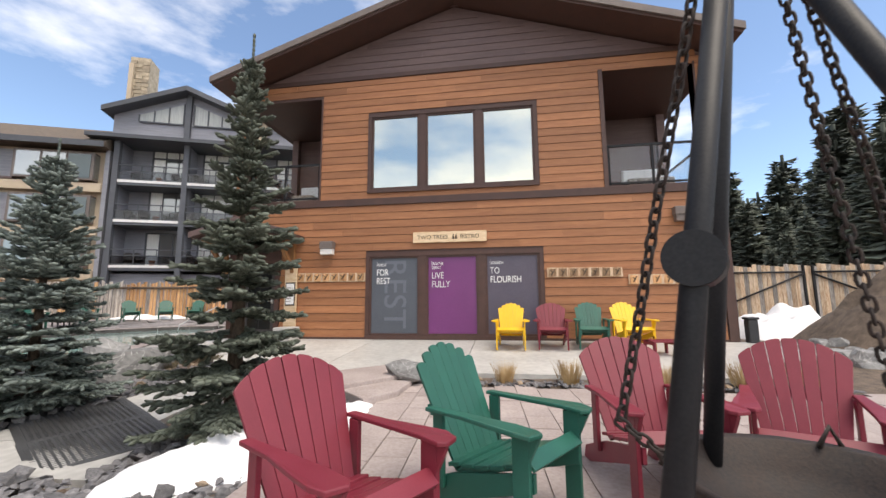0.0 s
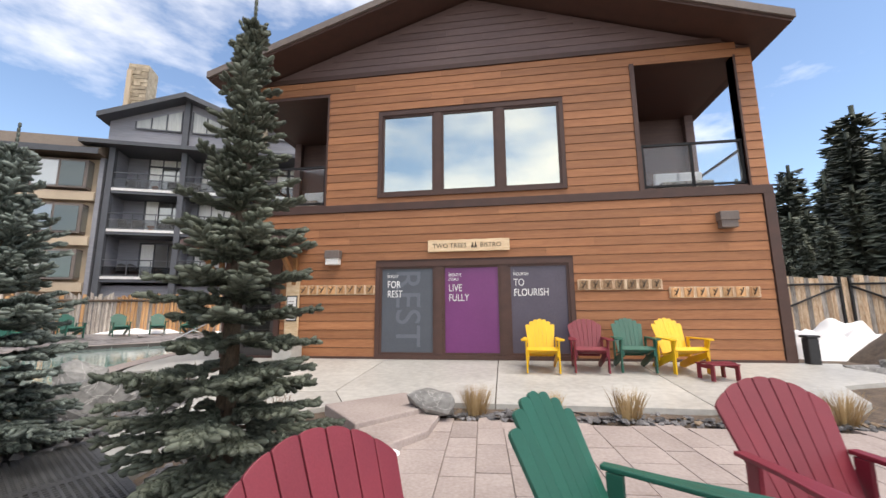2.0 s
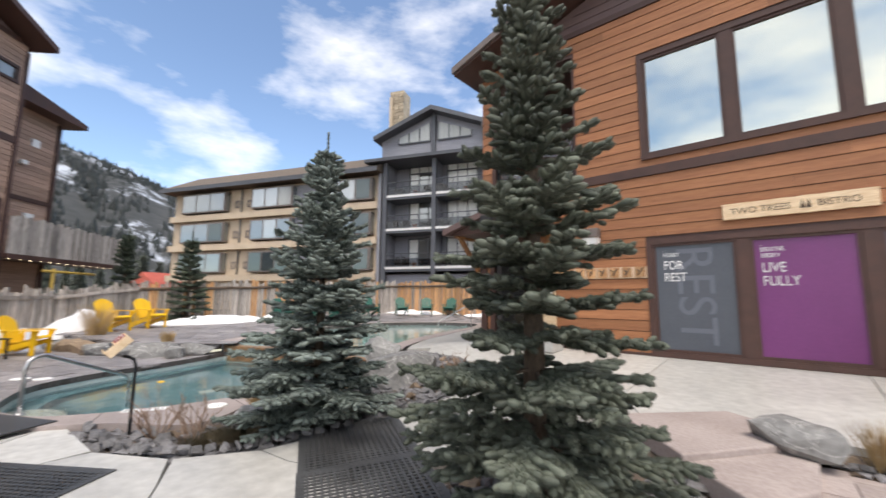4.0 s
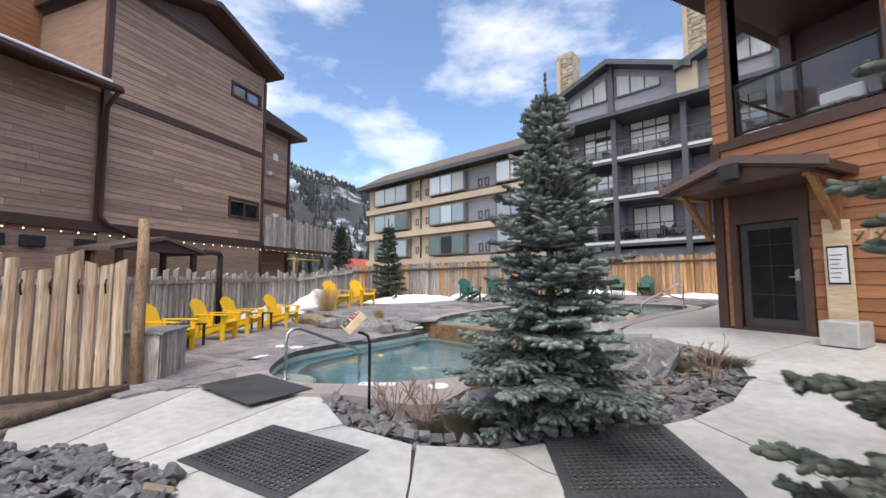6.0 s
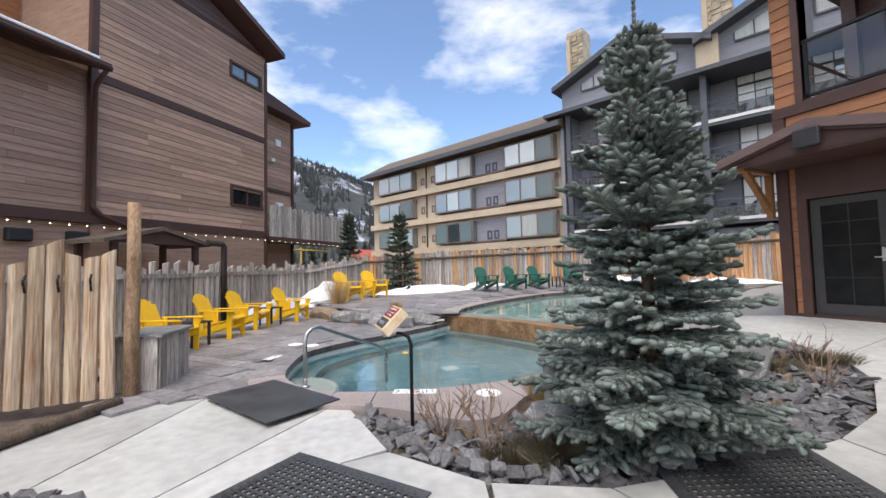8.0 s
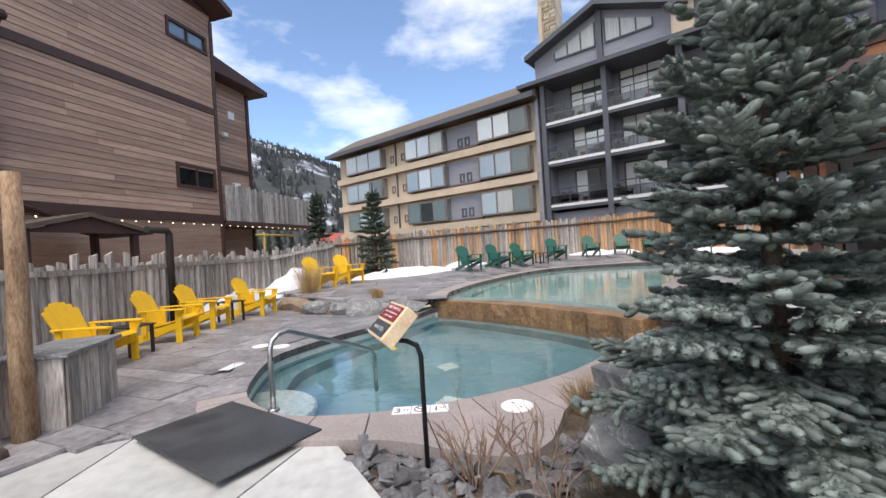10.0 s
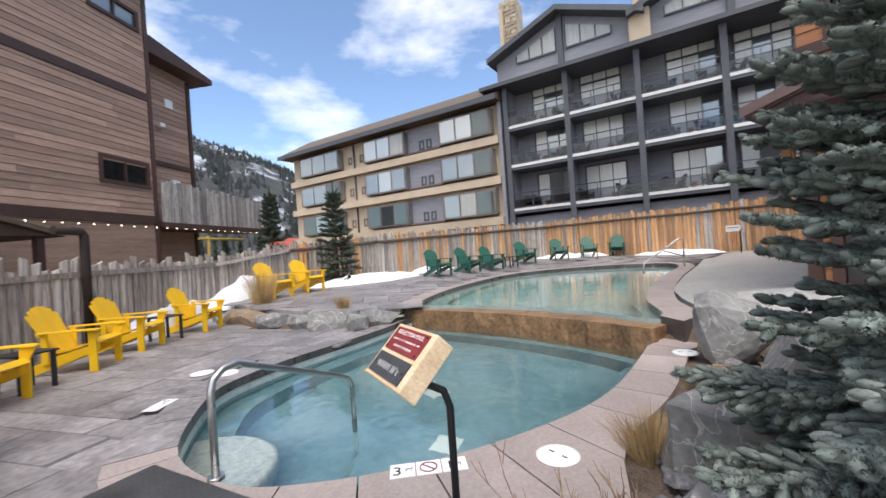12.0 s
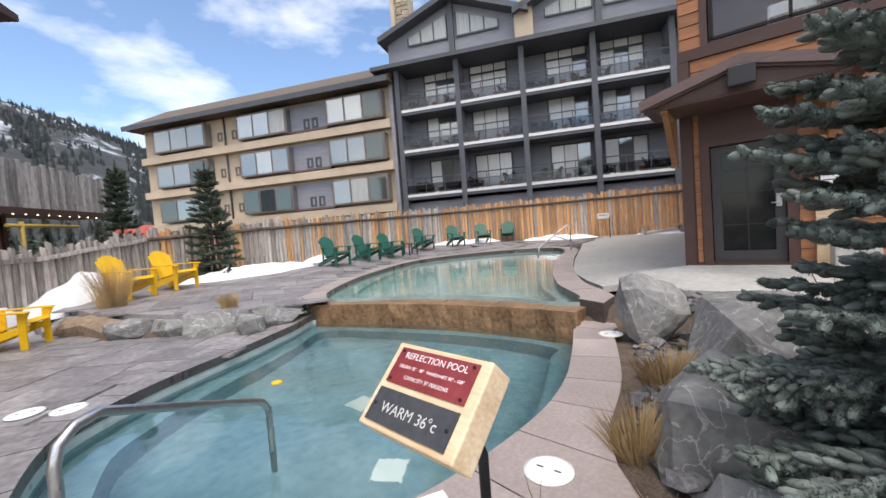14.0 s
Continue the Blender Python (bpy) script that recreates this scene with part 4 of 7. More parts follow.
for nm, d, mm in (("vent_cover", (1.45, 1.75, 0.82, 0.88, 6.75, 7.05), WHITE), ("meter_box", (1.5, 1.85, 0.80, 0.88, 3.9, 4.35), WHITE), ("wall_lamp", (1.1, 1.3, 0.72, 0.88, 6.0, 6.15), WHITE)):
    boxpart(nm, d, mm, lodge, bevel=0.02)
bm = bmesh.new()
tube(bm, [(0.25, 0.7, 6.2), (0.25, 0.7, 1.0)], 0.035)
tube(bm, [(1.6, -0.3, 2.4), (1.6, -0.3, 1.0), (3.0, -0.3, 1.0)], 0.05)
tube(bm, [(1.2, -0.3, 2.3), (3.4, -0.3, 2.3)], 0.045)
part("gas_pipe", bm, GASYELLOW, lodge, "yellow-painted gas pipe")
for x in (-7.1, -6.05, -7.8):
    v = boxpart("vent_hood", (x, x + 0.42, -0.05, 0.14, 2.2, 2.48), BLACKPLASTIC, lodge, "black wall vent hood", bevel=0.03)


# ---- the hotel ----
hotel = thing("hotel", pose(-25.1, 21.34, 0, 0, 0, 22), "four-storey hotel with charcoal balconies and a tan stucco wing", "building", kind="structure")
SLABS = (3.83, 6.775, 9.41)
END = 21.0
bm = bmesh.new()
box(bm, -0.6, END, 1.7, 2.0, 0, 12.4)
box(bm, -0.6, -0.35, 0.0, 1.7, 0, 12.4)
box(bm, -0.6, END, 0.4, 1.7, 0, 3.3)
part("balcony_wall", bm, GREYWALL, hotel, "slate grey boarded balcony wall")
for z in SLABS:
    boxpart("balcony_slab", (-0.1, END, -0.05, 1.7, z - 0.33, z), CHAR, hotel)
    boxpart("slab_edge", (-0.1, END, -0.09, -0.05, z - 0.15, z + 0.02), WHITE, hotel, "white-painted slab edge")
for k in range(6):
    x = 0.06 + 4.063 * k
    boxpart("post", (x - 0.16, x + 0.16, -0.14, 0.2, 0, 12.1), CHAR, hotel)
    boxpart("party_wall", (x - 0.08, x + 0.08, 0.2, 1.7, 3.3, 12.3), GREYWALL, hotel)
for z in SLABS:
    for k in range(5):
        a, b = 0.23 + 4.063 * k, 3.95 + 4.063 * k
        rail = bmesh.new()
        box(rail, a, b, -0.03, 0.03, z + 1.0, z + 1.06)
        box(rail, a, b, -0.02, 0.02, z + 0.62, z + 0.66)
        box(rail, a, b, -0.02, 0.02, z + 0.08, z + 0.12)
        for q in range(1, 3):
            box(rail, a + q * 1.28, a + q * 1.28 + 0.04, -0.02, 0.02, z, z + 1.0)
        rr = part("railing", rail, CHAR, hotel)
        gl = boxpart("glass_panel", (a, b, -0.006, 0.006, z + 0.12, z + 0.62), SMOKED, rr)
        gl.visible_shadow = False
        left = (k % 2 == 0)
        w0 = a + (1.25 if left else 0.4)
        window_unit("window_4", hotel, w0, w0 + 2.35, z + 0.05, z + (2.05 if z > 9 else 2.3), 3, CHAR, [CURTAIN, CURTAIN if (k + int(z)) % 3 else HOTELGLASS, CURTAIN if k % 2 else HOTELGLASS], "sliding balcony door with white curtains", y=1.62, mull=0.05, sill=False)
        if z > 9:
            window_unit("window_5", hotel, w0, w0 + 2.35, z + 2.15, z + 2.62, 3, CHAR, [CURTAIN], "transom window over a balcony door", y=1.62, mull=0.06, sill=False)
# eaves and twin gables
boxpart("eave", (-1.5, END, -0.75, 2.0, 12.05, 12.30), CHAR, hotel)
for g0 in (-0.5, 8.3):
    c, hw, base, top = g0 + 4.4, 4.5, 14.15, 15.85
    bm = bmesh.new()
    prism(bm, [(c - hw, 12.3), (c + hw, 12.3), (c + hw, base), (c, top), (c - hw, base)], 0.5, 0.8)
    part("gable_wall", bm, GREYWALL, hotel)
    for s in (-1, 1):
        bm = bmesh.new()
        prism(bm, [(c, top + 0.02), (c + s * (hw + 0.35), base - 0.22), (c + s * (hw + 0.35), base + 0.12), (c, top + 0.36)], -0.4, 9)
        part("gable_roof", bm, CHAR, hotel)
        win = bmesh.new()
        x0, x1 = sorted((c + s * 0.32, c + s * 3.0))
        zz = lambda x: top - 0.55 - abs(x - c) * (top - base) / hw
        prism(win, [(x0, 13.7), (x1, 13.7), (x1, zz(x1)), (x0, zz(x0))], 0.44, 0.5)
        wfr = part("gable_window", win, SKYPALE, hotel, "sloped gable window with pale sky reflection painted on the panes")
        fr = bmesh.new()
        for q in range(4):
            x = x0 + q * (x1 - x0) / 3
            box(fr, x - 0.035, x + 0.035, 0.38, 0.44, 13.7, zz(x))
        box(fr, x0, x1, 0.38, 0.44, 13.62, 13.72)
        part("window_frame", fr, CHAR, wfr)
    boxpart("gable_post", (c - 0.17, c + 0.17, 0.2, 0.5, 12.3, top), CHAR, hotel)
boxpart("gable_wall", (-0.6, END, 0.6, 2.0, 12.3, 13.5), GREYWALL, hotel)
for x0, x1, top in ((-0.75, 0.5, 19.2), (8.0, 9.5, 19.6)):
    ch = boxpart("chimney", (x0, x1, 2.0, 3.4, 11.5, top), STONE, hotel, "rubble stone chimney")
    for r in range(int((top - 12.2) / 0.28)):
        for q in range(3):
            w = (x1 - x0) / 3
            off = 0.12 if r % 2 else 0.0
            bm = bmesh.new()
            box(bm, x0 + q * w + off * w + 0.01, x0 + (q + 1) * w + off * w - 0.01, 1.94 - 0.03 * ((r + q) % 3), 2.0, 12.2 + r * 0.28, 12.46 + r * 0.28)
            part("stone", bm, STONE, ch)
    boxpart("flue_pipe", (x0 + 0.05, x0 + 0.32, 1.75, 1.95, 12.3, top - 0.6), TAN, ch)
    boxpart("chimney_cap", (x0 + 0.3, x1 - 0.3, 2.3, 3.0, top, top + 0.18), CHAR, ch)
boxpart("stucco_pier", (7.9, 9.0, 0.0, 0.7, 12.3, 14.3), TAN, hotel)
# tan wing with bays
# pane tones floor by floor: how brightly each reflects is put into its colour
BAYGLASS = {(3.75, -5): (HOTELGLASS, SKYPALE, DUSKGLASS), (6.55, -5): (HOTELGLASS, HOTELGLASS, DUSKGLASS), (9.35, -5): (PALEGLASS, PALEGLASS, DUSKGLASS),
            (3.75, -13): (DUSKGLASS, ROOM, DUSKGLASS), (6.55, -13): (HOTELGLASS, PALEGLASS, HOTELGLASS), (9.35, -13): (PALEGLASS, PALEGLASS, SKYPALE),
            (3.75, -21): (DUSKGLASS, HOTELGLASS, HOTELGLASS), (6.55, -21): (HOTELGLASS, HOTELGLASS, DUSKGLASS), (9.35, -21): (HOTELGLASS, HOTELGLASS, HOTELGLASS)}
bm = bmesh.new()
box(bm, -22.9, -0.6, 0.35, 9, 3.0, 11.3)
box(bm, -21.6, -0.6, 0.6, 9, -0.5, 3.0)
part("stucco_wall", bm, TAN, hotel)
for x0, x1, chamfer in ((-5.35, -1.05, 1), (-13.0, -8.6, 1), (-21.3, -16.0, 1)):
    for z in (3.75, 6.55, 9.35):
        zt = z + 1.55
        bm = bmesh.new()
        prism(bm, [(x0, z - 0.12), (x1, z - 0.12), (x1, zt + 0.14), (x0, zt + 0.14)], -0.25, 0.4)
        bay = part("bay", bm, BROWNFRAME, hotel, "taupe bay window box")
        w = (x1 - x0 - 0.2) / 3
        for q in range(3):
            a = x0 + 0.1 + q * w
            boxpart("pane", (a + 0.07, a + w - 0.07, -0.28, -0.252, z, zt), BAYGLASS[z, round(x0)][q], bay)
        boxpart("pane", (x1 + 0.002, x1 + 0.02, -0.2, 0.3, z, zt), HOTELGLASS, bay)
for z in (3.75, 6.55, 9.35):
    boxpart("recess_wall", (-8.6, -5.35, 0.25, 0.36, z - 0.1, z + 1.75), GREYWALL, hotel, "slate grey recessed wall")
    boxpart("recess_sill", (-8.9, -5.35, -0.1, 0.3, z - 0.22, z - 0.1), SIDING_DARK, hotel)
    for x in (-7.4, -6.7):
        window_unit("window_6", hotel, x, x + 0.3, z + 0.1, z + 0.65, 1, CHAR, [ROOM], "tiny stair window", y=0.25, sill=False)
    for x in (-15.3, -13.9):
        window_unit("window_6", hotel, x, x + 0.28, z + 0.3, z + 0.8, 1, BROWNFRAME, [ROOM], "tiny stair window", y=0.35, sill=False)
    boxpart("stucco_band", (-22.9, -0.62, -0.15, 0.36, z - 0.85, z - 0.30), TAN, hotel)
bm = bmesh.new()
tube(bm, [(-14.6, 0.25, 11.3), (-14.6, 0.25, 3.0)], 0.07)
part("downpipe", bm, CHAR, hotel)
window_unit("window_7", hotel, -20.6, -18.2, 0.8, 2.6, 2, BROWNFRAME, [HOTELGLASS], "ground floor window", y=0.6)
bm = bmesh.new()
prism(bm, [(-0.85, 11.35), (-0.85, 11.62), (3.2, 13.9), (3.2, 11.35)], -23.7, -0.3, m=Matrix(((0, 1, 0, 0), (1, 0, 0, 0), (0, 0, 1, 0), (0, 0, 0, 1))))
part("wing_roof", bm, SHINGLE, hotel, "brown shingled roof")
boxpart("wing_fascia", (-23.75, -0.3, -0.9, -0.84, 11.28, 11.65), CHAR, hotel)
bm = bmesh.new()
prism(bm, [(0.5, 12.3), (0.5, 12.6), (9, 15.0), (9, 12.3)], -0.6, END, m=Matrix(((0, 1, 0, 0), (1, 0, 0, 0), (0, 0, 1, 0), (0, 0, 0, 1))))
part("main_roof", bm, SHINGLE, hotel)


# ---- fences ----
def picket_meshes(material, width, height, n=6):
    """Split logs: a rounded front, a flat back, an uneven sawn top."""
    out = []
    for k in range(n):
        rng = random.Random(40 + k)
        bm = bmesh.new()
        w = width * rng.uniform(0.84, 1.03)
        prof = [(-w / 2, 0.0), (-w / 2 * 0.86, -0.038), (0.0, -0.066), (w / 2 * 0.86, -0.038), (w / 2, 0.0)]
        rows = []
        for j, z in enumerate((0.0, height * 0.5, height)):
            bend = rng.uniform(-0.007, 0.007)
            tilt = rng.uniform(-0.05, 0.05) if j == 2 else 0
            rows.append([bm.verts.new((x + bend, y, z + tilt * x / w)) for x, y in prof])
        for a, b in zip(rows, rows[1:]):
            for i in range(5):
                bm.faces.new((a[i], a[(i + 1) % 5], b[(i + 1) % 5], b[i]))
        bm.faces.new(rows[0][::-1])
        bm.faces.new(rows[-1])
        out.append(mesh_of("picket", bm, material))
    return out


def fence(name, pts, height, base, material, label, pitch=0.135, rails=(0.35, -0.2), rail_mat=None, uneven=0.09, up=0.0, mixed=False, flat_rail=False):
    """Upright split logs along pts, (x, y, top) each, with log rails."""
    root = thing(name, pose(0, 0, 0), label, "fence", kind="structure")
    kinds = picket_meshes(material, pitch * 0.98, 1.0)
    greys = picket_meshes(PICKET, pitch * 0.98, 1.0) if mixed else kinds
    rng = random.Random(11)
    for (x0, y0, t0), (x1, y1, t1) in zip(pts, pts[1:]):
        d = Vector((x1 - x0, y1 - y0))
        n = max(int(d.length / pitch), 1)
        a = math.degrees(math.atan2(d.y, d.x))
        for i in range(n):
            u = (i + 0.5) / n
            x, y, top = x0 + d.x * u, y0 + d.y * u, t0 + (t1 - t0) * u + rng.uniform(-uneven, uneven)
            b = base(x, y)
            ob = new("picket", rng.choice(greys if rng.random() < (0.65 if x < -19.0 else 0.12) else kinds))
            ob.parent = root
            ob.matrix_local = pose(x, y, b, rng.uniform(-1, 1), rng.uniform(-0.6, 0.6), a + rng.uniform(-6, 6)) @ Matrix.Diagonal((1, 1, top - b, 1))
        for off in rails:
            bm = bmesh.new()
            nrm = Vector((d.y, -d.x)).normalized() * 0.07
            q0, q1 = (t0 + off - up, t1 + off - up) if off < 0 else (base(x0, y0) + off, base(x1, y1) + off)
            pp = [(x0 + d.x * s + nrm.x, y0 + d.y * s + nrm.y, q0 + (q1 - q0) * s + 0.012 * math.sin(s * 21)) for s in (0, 0.2, 0.4, 0.6, 0.8, 1)]
            if flat_rail:
                for p, q in zip(pp, pp[1:]):
                    prism(bm, [(p[2] - 0.045, 0.0), (p[2] + 0.045, 0.0), (q[2] + 0.045, 1.0), (q[2] - 0.045, 1.0)], -0.02, 0.02, m=Matrix(((0, nrm.x / 0.07, q[0] - p[0], p[0]), (0, nrm.y / 0.07, q[1] - p[1], p[1]), (1, 0, 0, 0), (0, 0, 0, 1))))
            else:
                tube(bm, pp, 0.055, 7)
            part("rail", bm, rail_mat or BARK, root, "weathered log rail")
    return root


low = lambda x, y: 0.0
fence("fence_1", [(-11.0, -2.7, 1.58), (-13.2, -1.0, 1.58), (-18.0, 2.75, 1.62), (-19.9, 5.2, 1.95)], 1.6, low, PICKET, "weathered grey split-log fence with a log rail", rails=(-0.2,), rail_mat=PICKET, pitch=0.155, uneven=0.11, flat_rail=True)
fence("fence_2", [(-19.9, 5.2, 2.0), (-19.3, 8.2, 2.12), (-20.2, 13.0, 2.32), (-18.9, 17.6, 2.45), (-12.3, 20.4, 2.5), (-7.3, 21.9, 2.5)], 1.9, lambda x, y: 0.35, PICKET_WARM, "orange and grey split-log fence with a stubby top rail", rails=(-0.26,), pitch=0.15, mixed=True)
# pale log screen with coat hooks
screen = fence("fence_3", [(-9.42, -5.5, 1.62), (-9.42, -0.15, 1.68)], 1.65, lambda x, y: 0.05, PICKET_PALE, "pale peeled-log screen with black coat hooks", pitch=0.15, rails=(), uneven=0.14)
bm = bmesh.new()
tube(bm, [(-9.47, -0.02, 0), (-9.49, -0.03, 0.8), (-9.47, -0.01, 1.5), (-9.48, -0.02, 2.25)], 0.1, 12, taper=[0.088, 0.076, 0.07, 0.062])
part("corner_log", bm, LOG, screen, "barky corner log")
for k in range(10):
    bm = bmesh.new()
    y = -0.36 - k * 0.27
    tube(bm, [(-9.34, y, 1.42), (-9.30, y, 1.36), (-9.34, y, 1.24)], 0.012, 5)
    tube(bm, [(-9.32, y, 1.30), (-9.25, y + 0.02, 1.33), (-9.24, y + 0.02, 1.38)], 0.011, 5)
    part("coat_hook", bm, BLACK, screen, "black iron coat hook")
kerb = thing("timber_kerb", pose(0, 0, 0), "dark timber kerb along the foot of the screen", "kerb", kind="structure")
bm = bmesh.new()
tube(bm, [(-9.15, -0.05, 0.05), (-8.65, -0.4, 0.06), (-8.1, -0.75, 0.06), (-7.6, -1.3, 0.06), (-7.4, -2.5, 0.06)], 0.06, 7)
part("log", bm, BARK, kerb)
# grey board screen on the lodge's back terrace
terrace = thing("terrace_screen", pose(-20.07, 1.6, 0, 0, 0, 135), "grey vertical-board terrace screen", "fence", kind="structure")
for k in range(33):
    x = 0.12 + k * 0.146
    boxpart("board", (x, x + 0.135, -0.12, -0.09, 2.78, 4.02 + 0.05 * ((k * 7) % 5 - 2) / 2 - 0.004 * k), PICKET, terrace)
boxpart("deck_edge", (0.1, 4.95, -0.15, 0.9, 2.62, 2.78), TRIM, terrace)

lights = thing("string_lights", pose(-20.07, 1.6, 0, 0, 0, 135), "string of small warm bulbs along the lodge wall", "string lights")
bm = bmesh.new()
tube(bm, [(-12.5 + k * 0.5, -0.13, 2.66 - 0.03 * (k % 2)) for k in range(36)], 0.008, 4)
part("cable", bm, BLACK, lights)
bulb = bmesh.new()
bmesh.ops.create_icosphere(bulb, subdivisions=1, radius=0.02)
bulb = mesh_of("bulb", bulb, BULB)
for k in range(50):
    ob = new("bulb", bulb)
    ob.parent = lights
    ob.matrix_local = pose(-12.4 + k * 0.35, -0.14, 2.61)

hut = thing("grill_hut", pose(-15.6, -1.25, 0, 0, 0, 135), "small open hut with a mossy gabled roof behind the fence", "hut")
for s in (-1, 1):
    bm = bmesh.new()
    prism(bm, [(0, 2.45), (s * 1.25, 2.12), (s * 1.25, 2.2), (0, 2.54)], -0.8, 0.8)
    part("roof_slope", bm, SHINGLE, hut)
    for y in (-0.6, 0.6):
        boxpart("post", (s * 0.95 - 0.06, s * 0.95 + 0.06, y - 0.06, y + 0.06, -0.05, 2.2), TRIM, hut)
bm = bmesh.new()
prism(bm, [(-1.1, 2.13), (1.1, 2.13), (0, 2.44)], -0.72, -0.69)
part("gable_board", bm, TRIM, hut)
pole = thing("steel_post", pose(-15.0, 0.56, 0), "dark steel post with a bent arm", "post")
bm = bmesh.new()
tube(bm, [(0, 0, 0), (0, 0, 2.06), (0.03, -0.03, 2.13), (0.4, -0.32, 2.14)], 0.07, 10)
part("post", bm, RUST, pole)


# ---- chairs ----
def slat(bm, length, w0, w1, m, thick=0.02, crown=0.03, skew=0.0):
    """A tapered board with a rounded top."""
    top = [(w1 / 2 * math.cos(a), length - crown + crown * math.sin(a) + skew * math.cos(a)) for a in [k * math.pi / 6 for k in range(7)]]
    prism(bm, [(-w0 / 2, 0), (w0 / 2, 0)] + top, -thick / 2, thick / 2, m=m)


def adirondack(name, material, label, category, fan, group):
    """A reclined slatted garden chair that faces -y. fan: one smooth arch, else a stepped crown of rounded slats."""
    c = thing(name, pose(0, 0, 0), label, category, group)
    lean = pose(0, 0.15, 0.25, -26, 0, 0)
    n = 7
    for i in range(n):
        k = i - (n - 1) / 2
        bm = bmesh.new()
        a = k * (2.6 if fan else 1.5)
        length = (0.77 - 0.012 * k * k) if fan else (0.78, 0.765, 0.725, 0.66)[int(abs(k))]
        m = lean @ pose(k * 0.064, 0, 0) @ pose(0, 0, 0, 0, a, 0)
        slat(bm, length, 0.0615, 0.092 if fan else 0.083, m, crown=0.012 if fan else 0.024, skew=-0.0105 * k if fan else 0)
        part("back_slat", bm, material, c, bevel=0.003)
    bm = bmesh.new()
    box(bm, -0.26, 0.26, 0.012, 0.036, 0.33, 0.40, m=lean)
    part("back_rail", bm, material, c, bevel=0.004)
    bm = bmesh.new()
    box(bm, -0.20, 0.20, 0.012, 0.036, 0.03, 0.10, m=lean)
    part("back_rail", bm, material, c, bevel=0.004)
    for i in range(6):
        u = i / 5
        bm = bmesh.new()
        box(bm, -0.27, 0.27, -0.045, 0.045, -0.011, 0.011, m=pose(0, -0.37 + 0.50 * u, 0.405 - 0.125 * u + 0.02 * (2 * u - 1) ** 2, (38 if i == 0 else -14), 0, 0))
        part("seat_slat", bm, material, c, bevel=0.004)
    for s in (-1, 1):
        bm = bmesh.new()
        outline = [(-0.46, -0.03), (-0.44, 0.06), (-0.36, 0.085), (-0.22, 0.07), (0.02, 0.035), (0.30, 0.03), (0.30, -0.03), (-0.30, -0.055), (-0.42, -0.06)]
        a = [bm.verts.new((s * (0.305 + q), p, 0.592 + (0.01 if p > -0.4 else 0))) for p, q in outline]
        b = [bm.verts.new((s * (0.305 + q), p, 0.568 + (0.01 if p > -0.4 else 0))) for p, q in outline]
        fs = [bm.faces.new(a), bm.faces.new(b[::-1])] + [bm.faces.new((a[i], b[i], b[(i + 1) % 9], a[(i + 1) % 9])) for i in range(9)]
        bmesh.ops.recalc_face_normals(bm, faces=fs)
        part("arm", bm, material, c, bevel=0.006)
        bm = bmesh.new()
        box(bm, s * 0.285 - 0.014, s * 0.285 + 0.014, -0.39, -0.29, 0, 0.57)
        prism(bm, [(-0.39, 0.565), (-0.39, 0.44), (-0.42, 0.50), (-0.45, 0.565)], s * 0.285 - 0.013, s * 0.285 + 0.013, m=Matrix(((0, 1, 0, 0), (1, 0, 0, 0), (0, 0, 1, 0), (0, 0, 0, 1))))
        part("front_leg", bm, material, c, bevel=0.004)
        bm = bmesh.new()
        prism(bm, [(-0.40, 0.29), (-0.40, 0.385), (0.14, 0.25), (0.52, 0.10), (0.56, 0.0), (0.44, 0.0)], s * 0.255 - 0.013, s * 0.255 + 0.013, m=Matrix(((0, 1, 0, 0), (1, 0, 0, 0), (0, 0, 1, 0), (0, 0, 0, 1))))
        part("back_leg", bm, material, c, bevel=0.004)
        bm = bmesh.new()
        box(bm, s * 0.285 - 0.014, s * 0.285 + 0.014, 0.19, 0.27, 0.16, 0.575)
        part("arm_post", bm, material, c, bevel=0.004)
    return c


red = adirondack("adirondack_chair", RED, "raspberry red slatted garden chair with an arched back", "chair", True, "chairs round the fire pit")
red.matrix_world = pose(-0.97, 1.76, 0.126, 0, 0, 59)
copy_thing(red, pose(0.80, 2.88, 0.126, 0, 0, 10))
copy_thing(red, pose(1.74, 2.86, 0.126, 0, 0, -26))
ob = copy_thing(red, pose(0.80, 8.70, 0.385, 0, 0, -3))
ob["group"], ob["label"] = "chairs along the bistro wall", "raspberry red slatted garden chair against the bistro wall"
green = adirondack("adirondack_chair", GREEN, "forest green slatted garden chair with a scalloped back", "chair", False, "chairs round the fire pit")
green.matrix_world = pose(-0.22, 2.43, 0.126, 0, 0, 56)
ob = copy_thing(green, pose(1.62, 8.80, 0.39, 0, 0, -3))
ob["group"], ob["label"] = "chairs along the bistro wall", "forest green slatted garden chair against the bistro wall"
for x, y, r in ((-17.2, 9.44, 94), (-17.45, 10.98, 97), (-17.6, 12.3, 92), (-17.72, 14.35, 76), (-17.2, 15.95, 58), (-16.55, 17.2, 45), (-15.85, 18.3, 26)):
    ob = copy_thing(green, pose(x, y, deck_z(x, y) + 0.022, 0, 0, r))
    ob["group"], ob["label"] = "green chairs round the upper pool", "forest green slatted garden chair on the upper deck"
yellow = adirondack("adirondack_chair", YELLOW, "sunflower yellow slatted garden chair against the bistro wall", "chair", False, "chairs along the bistro wall")
yellow.matrix_world = pose(-0.06, 8.64, 0.38, 0, 0, -2)
copy_thing(yellow, pose(2.40, 8.72, 0.387, 0, 0, 6))
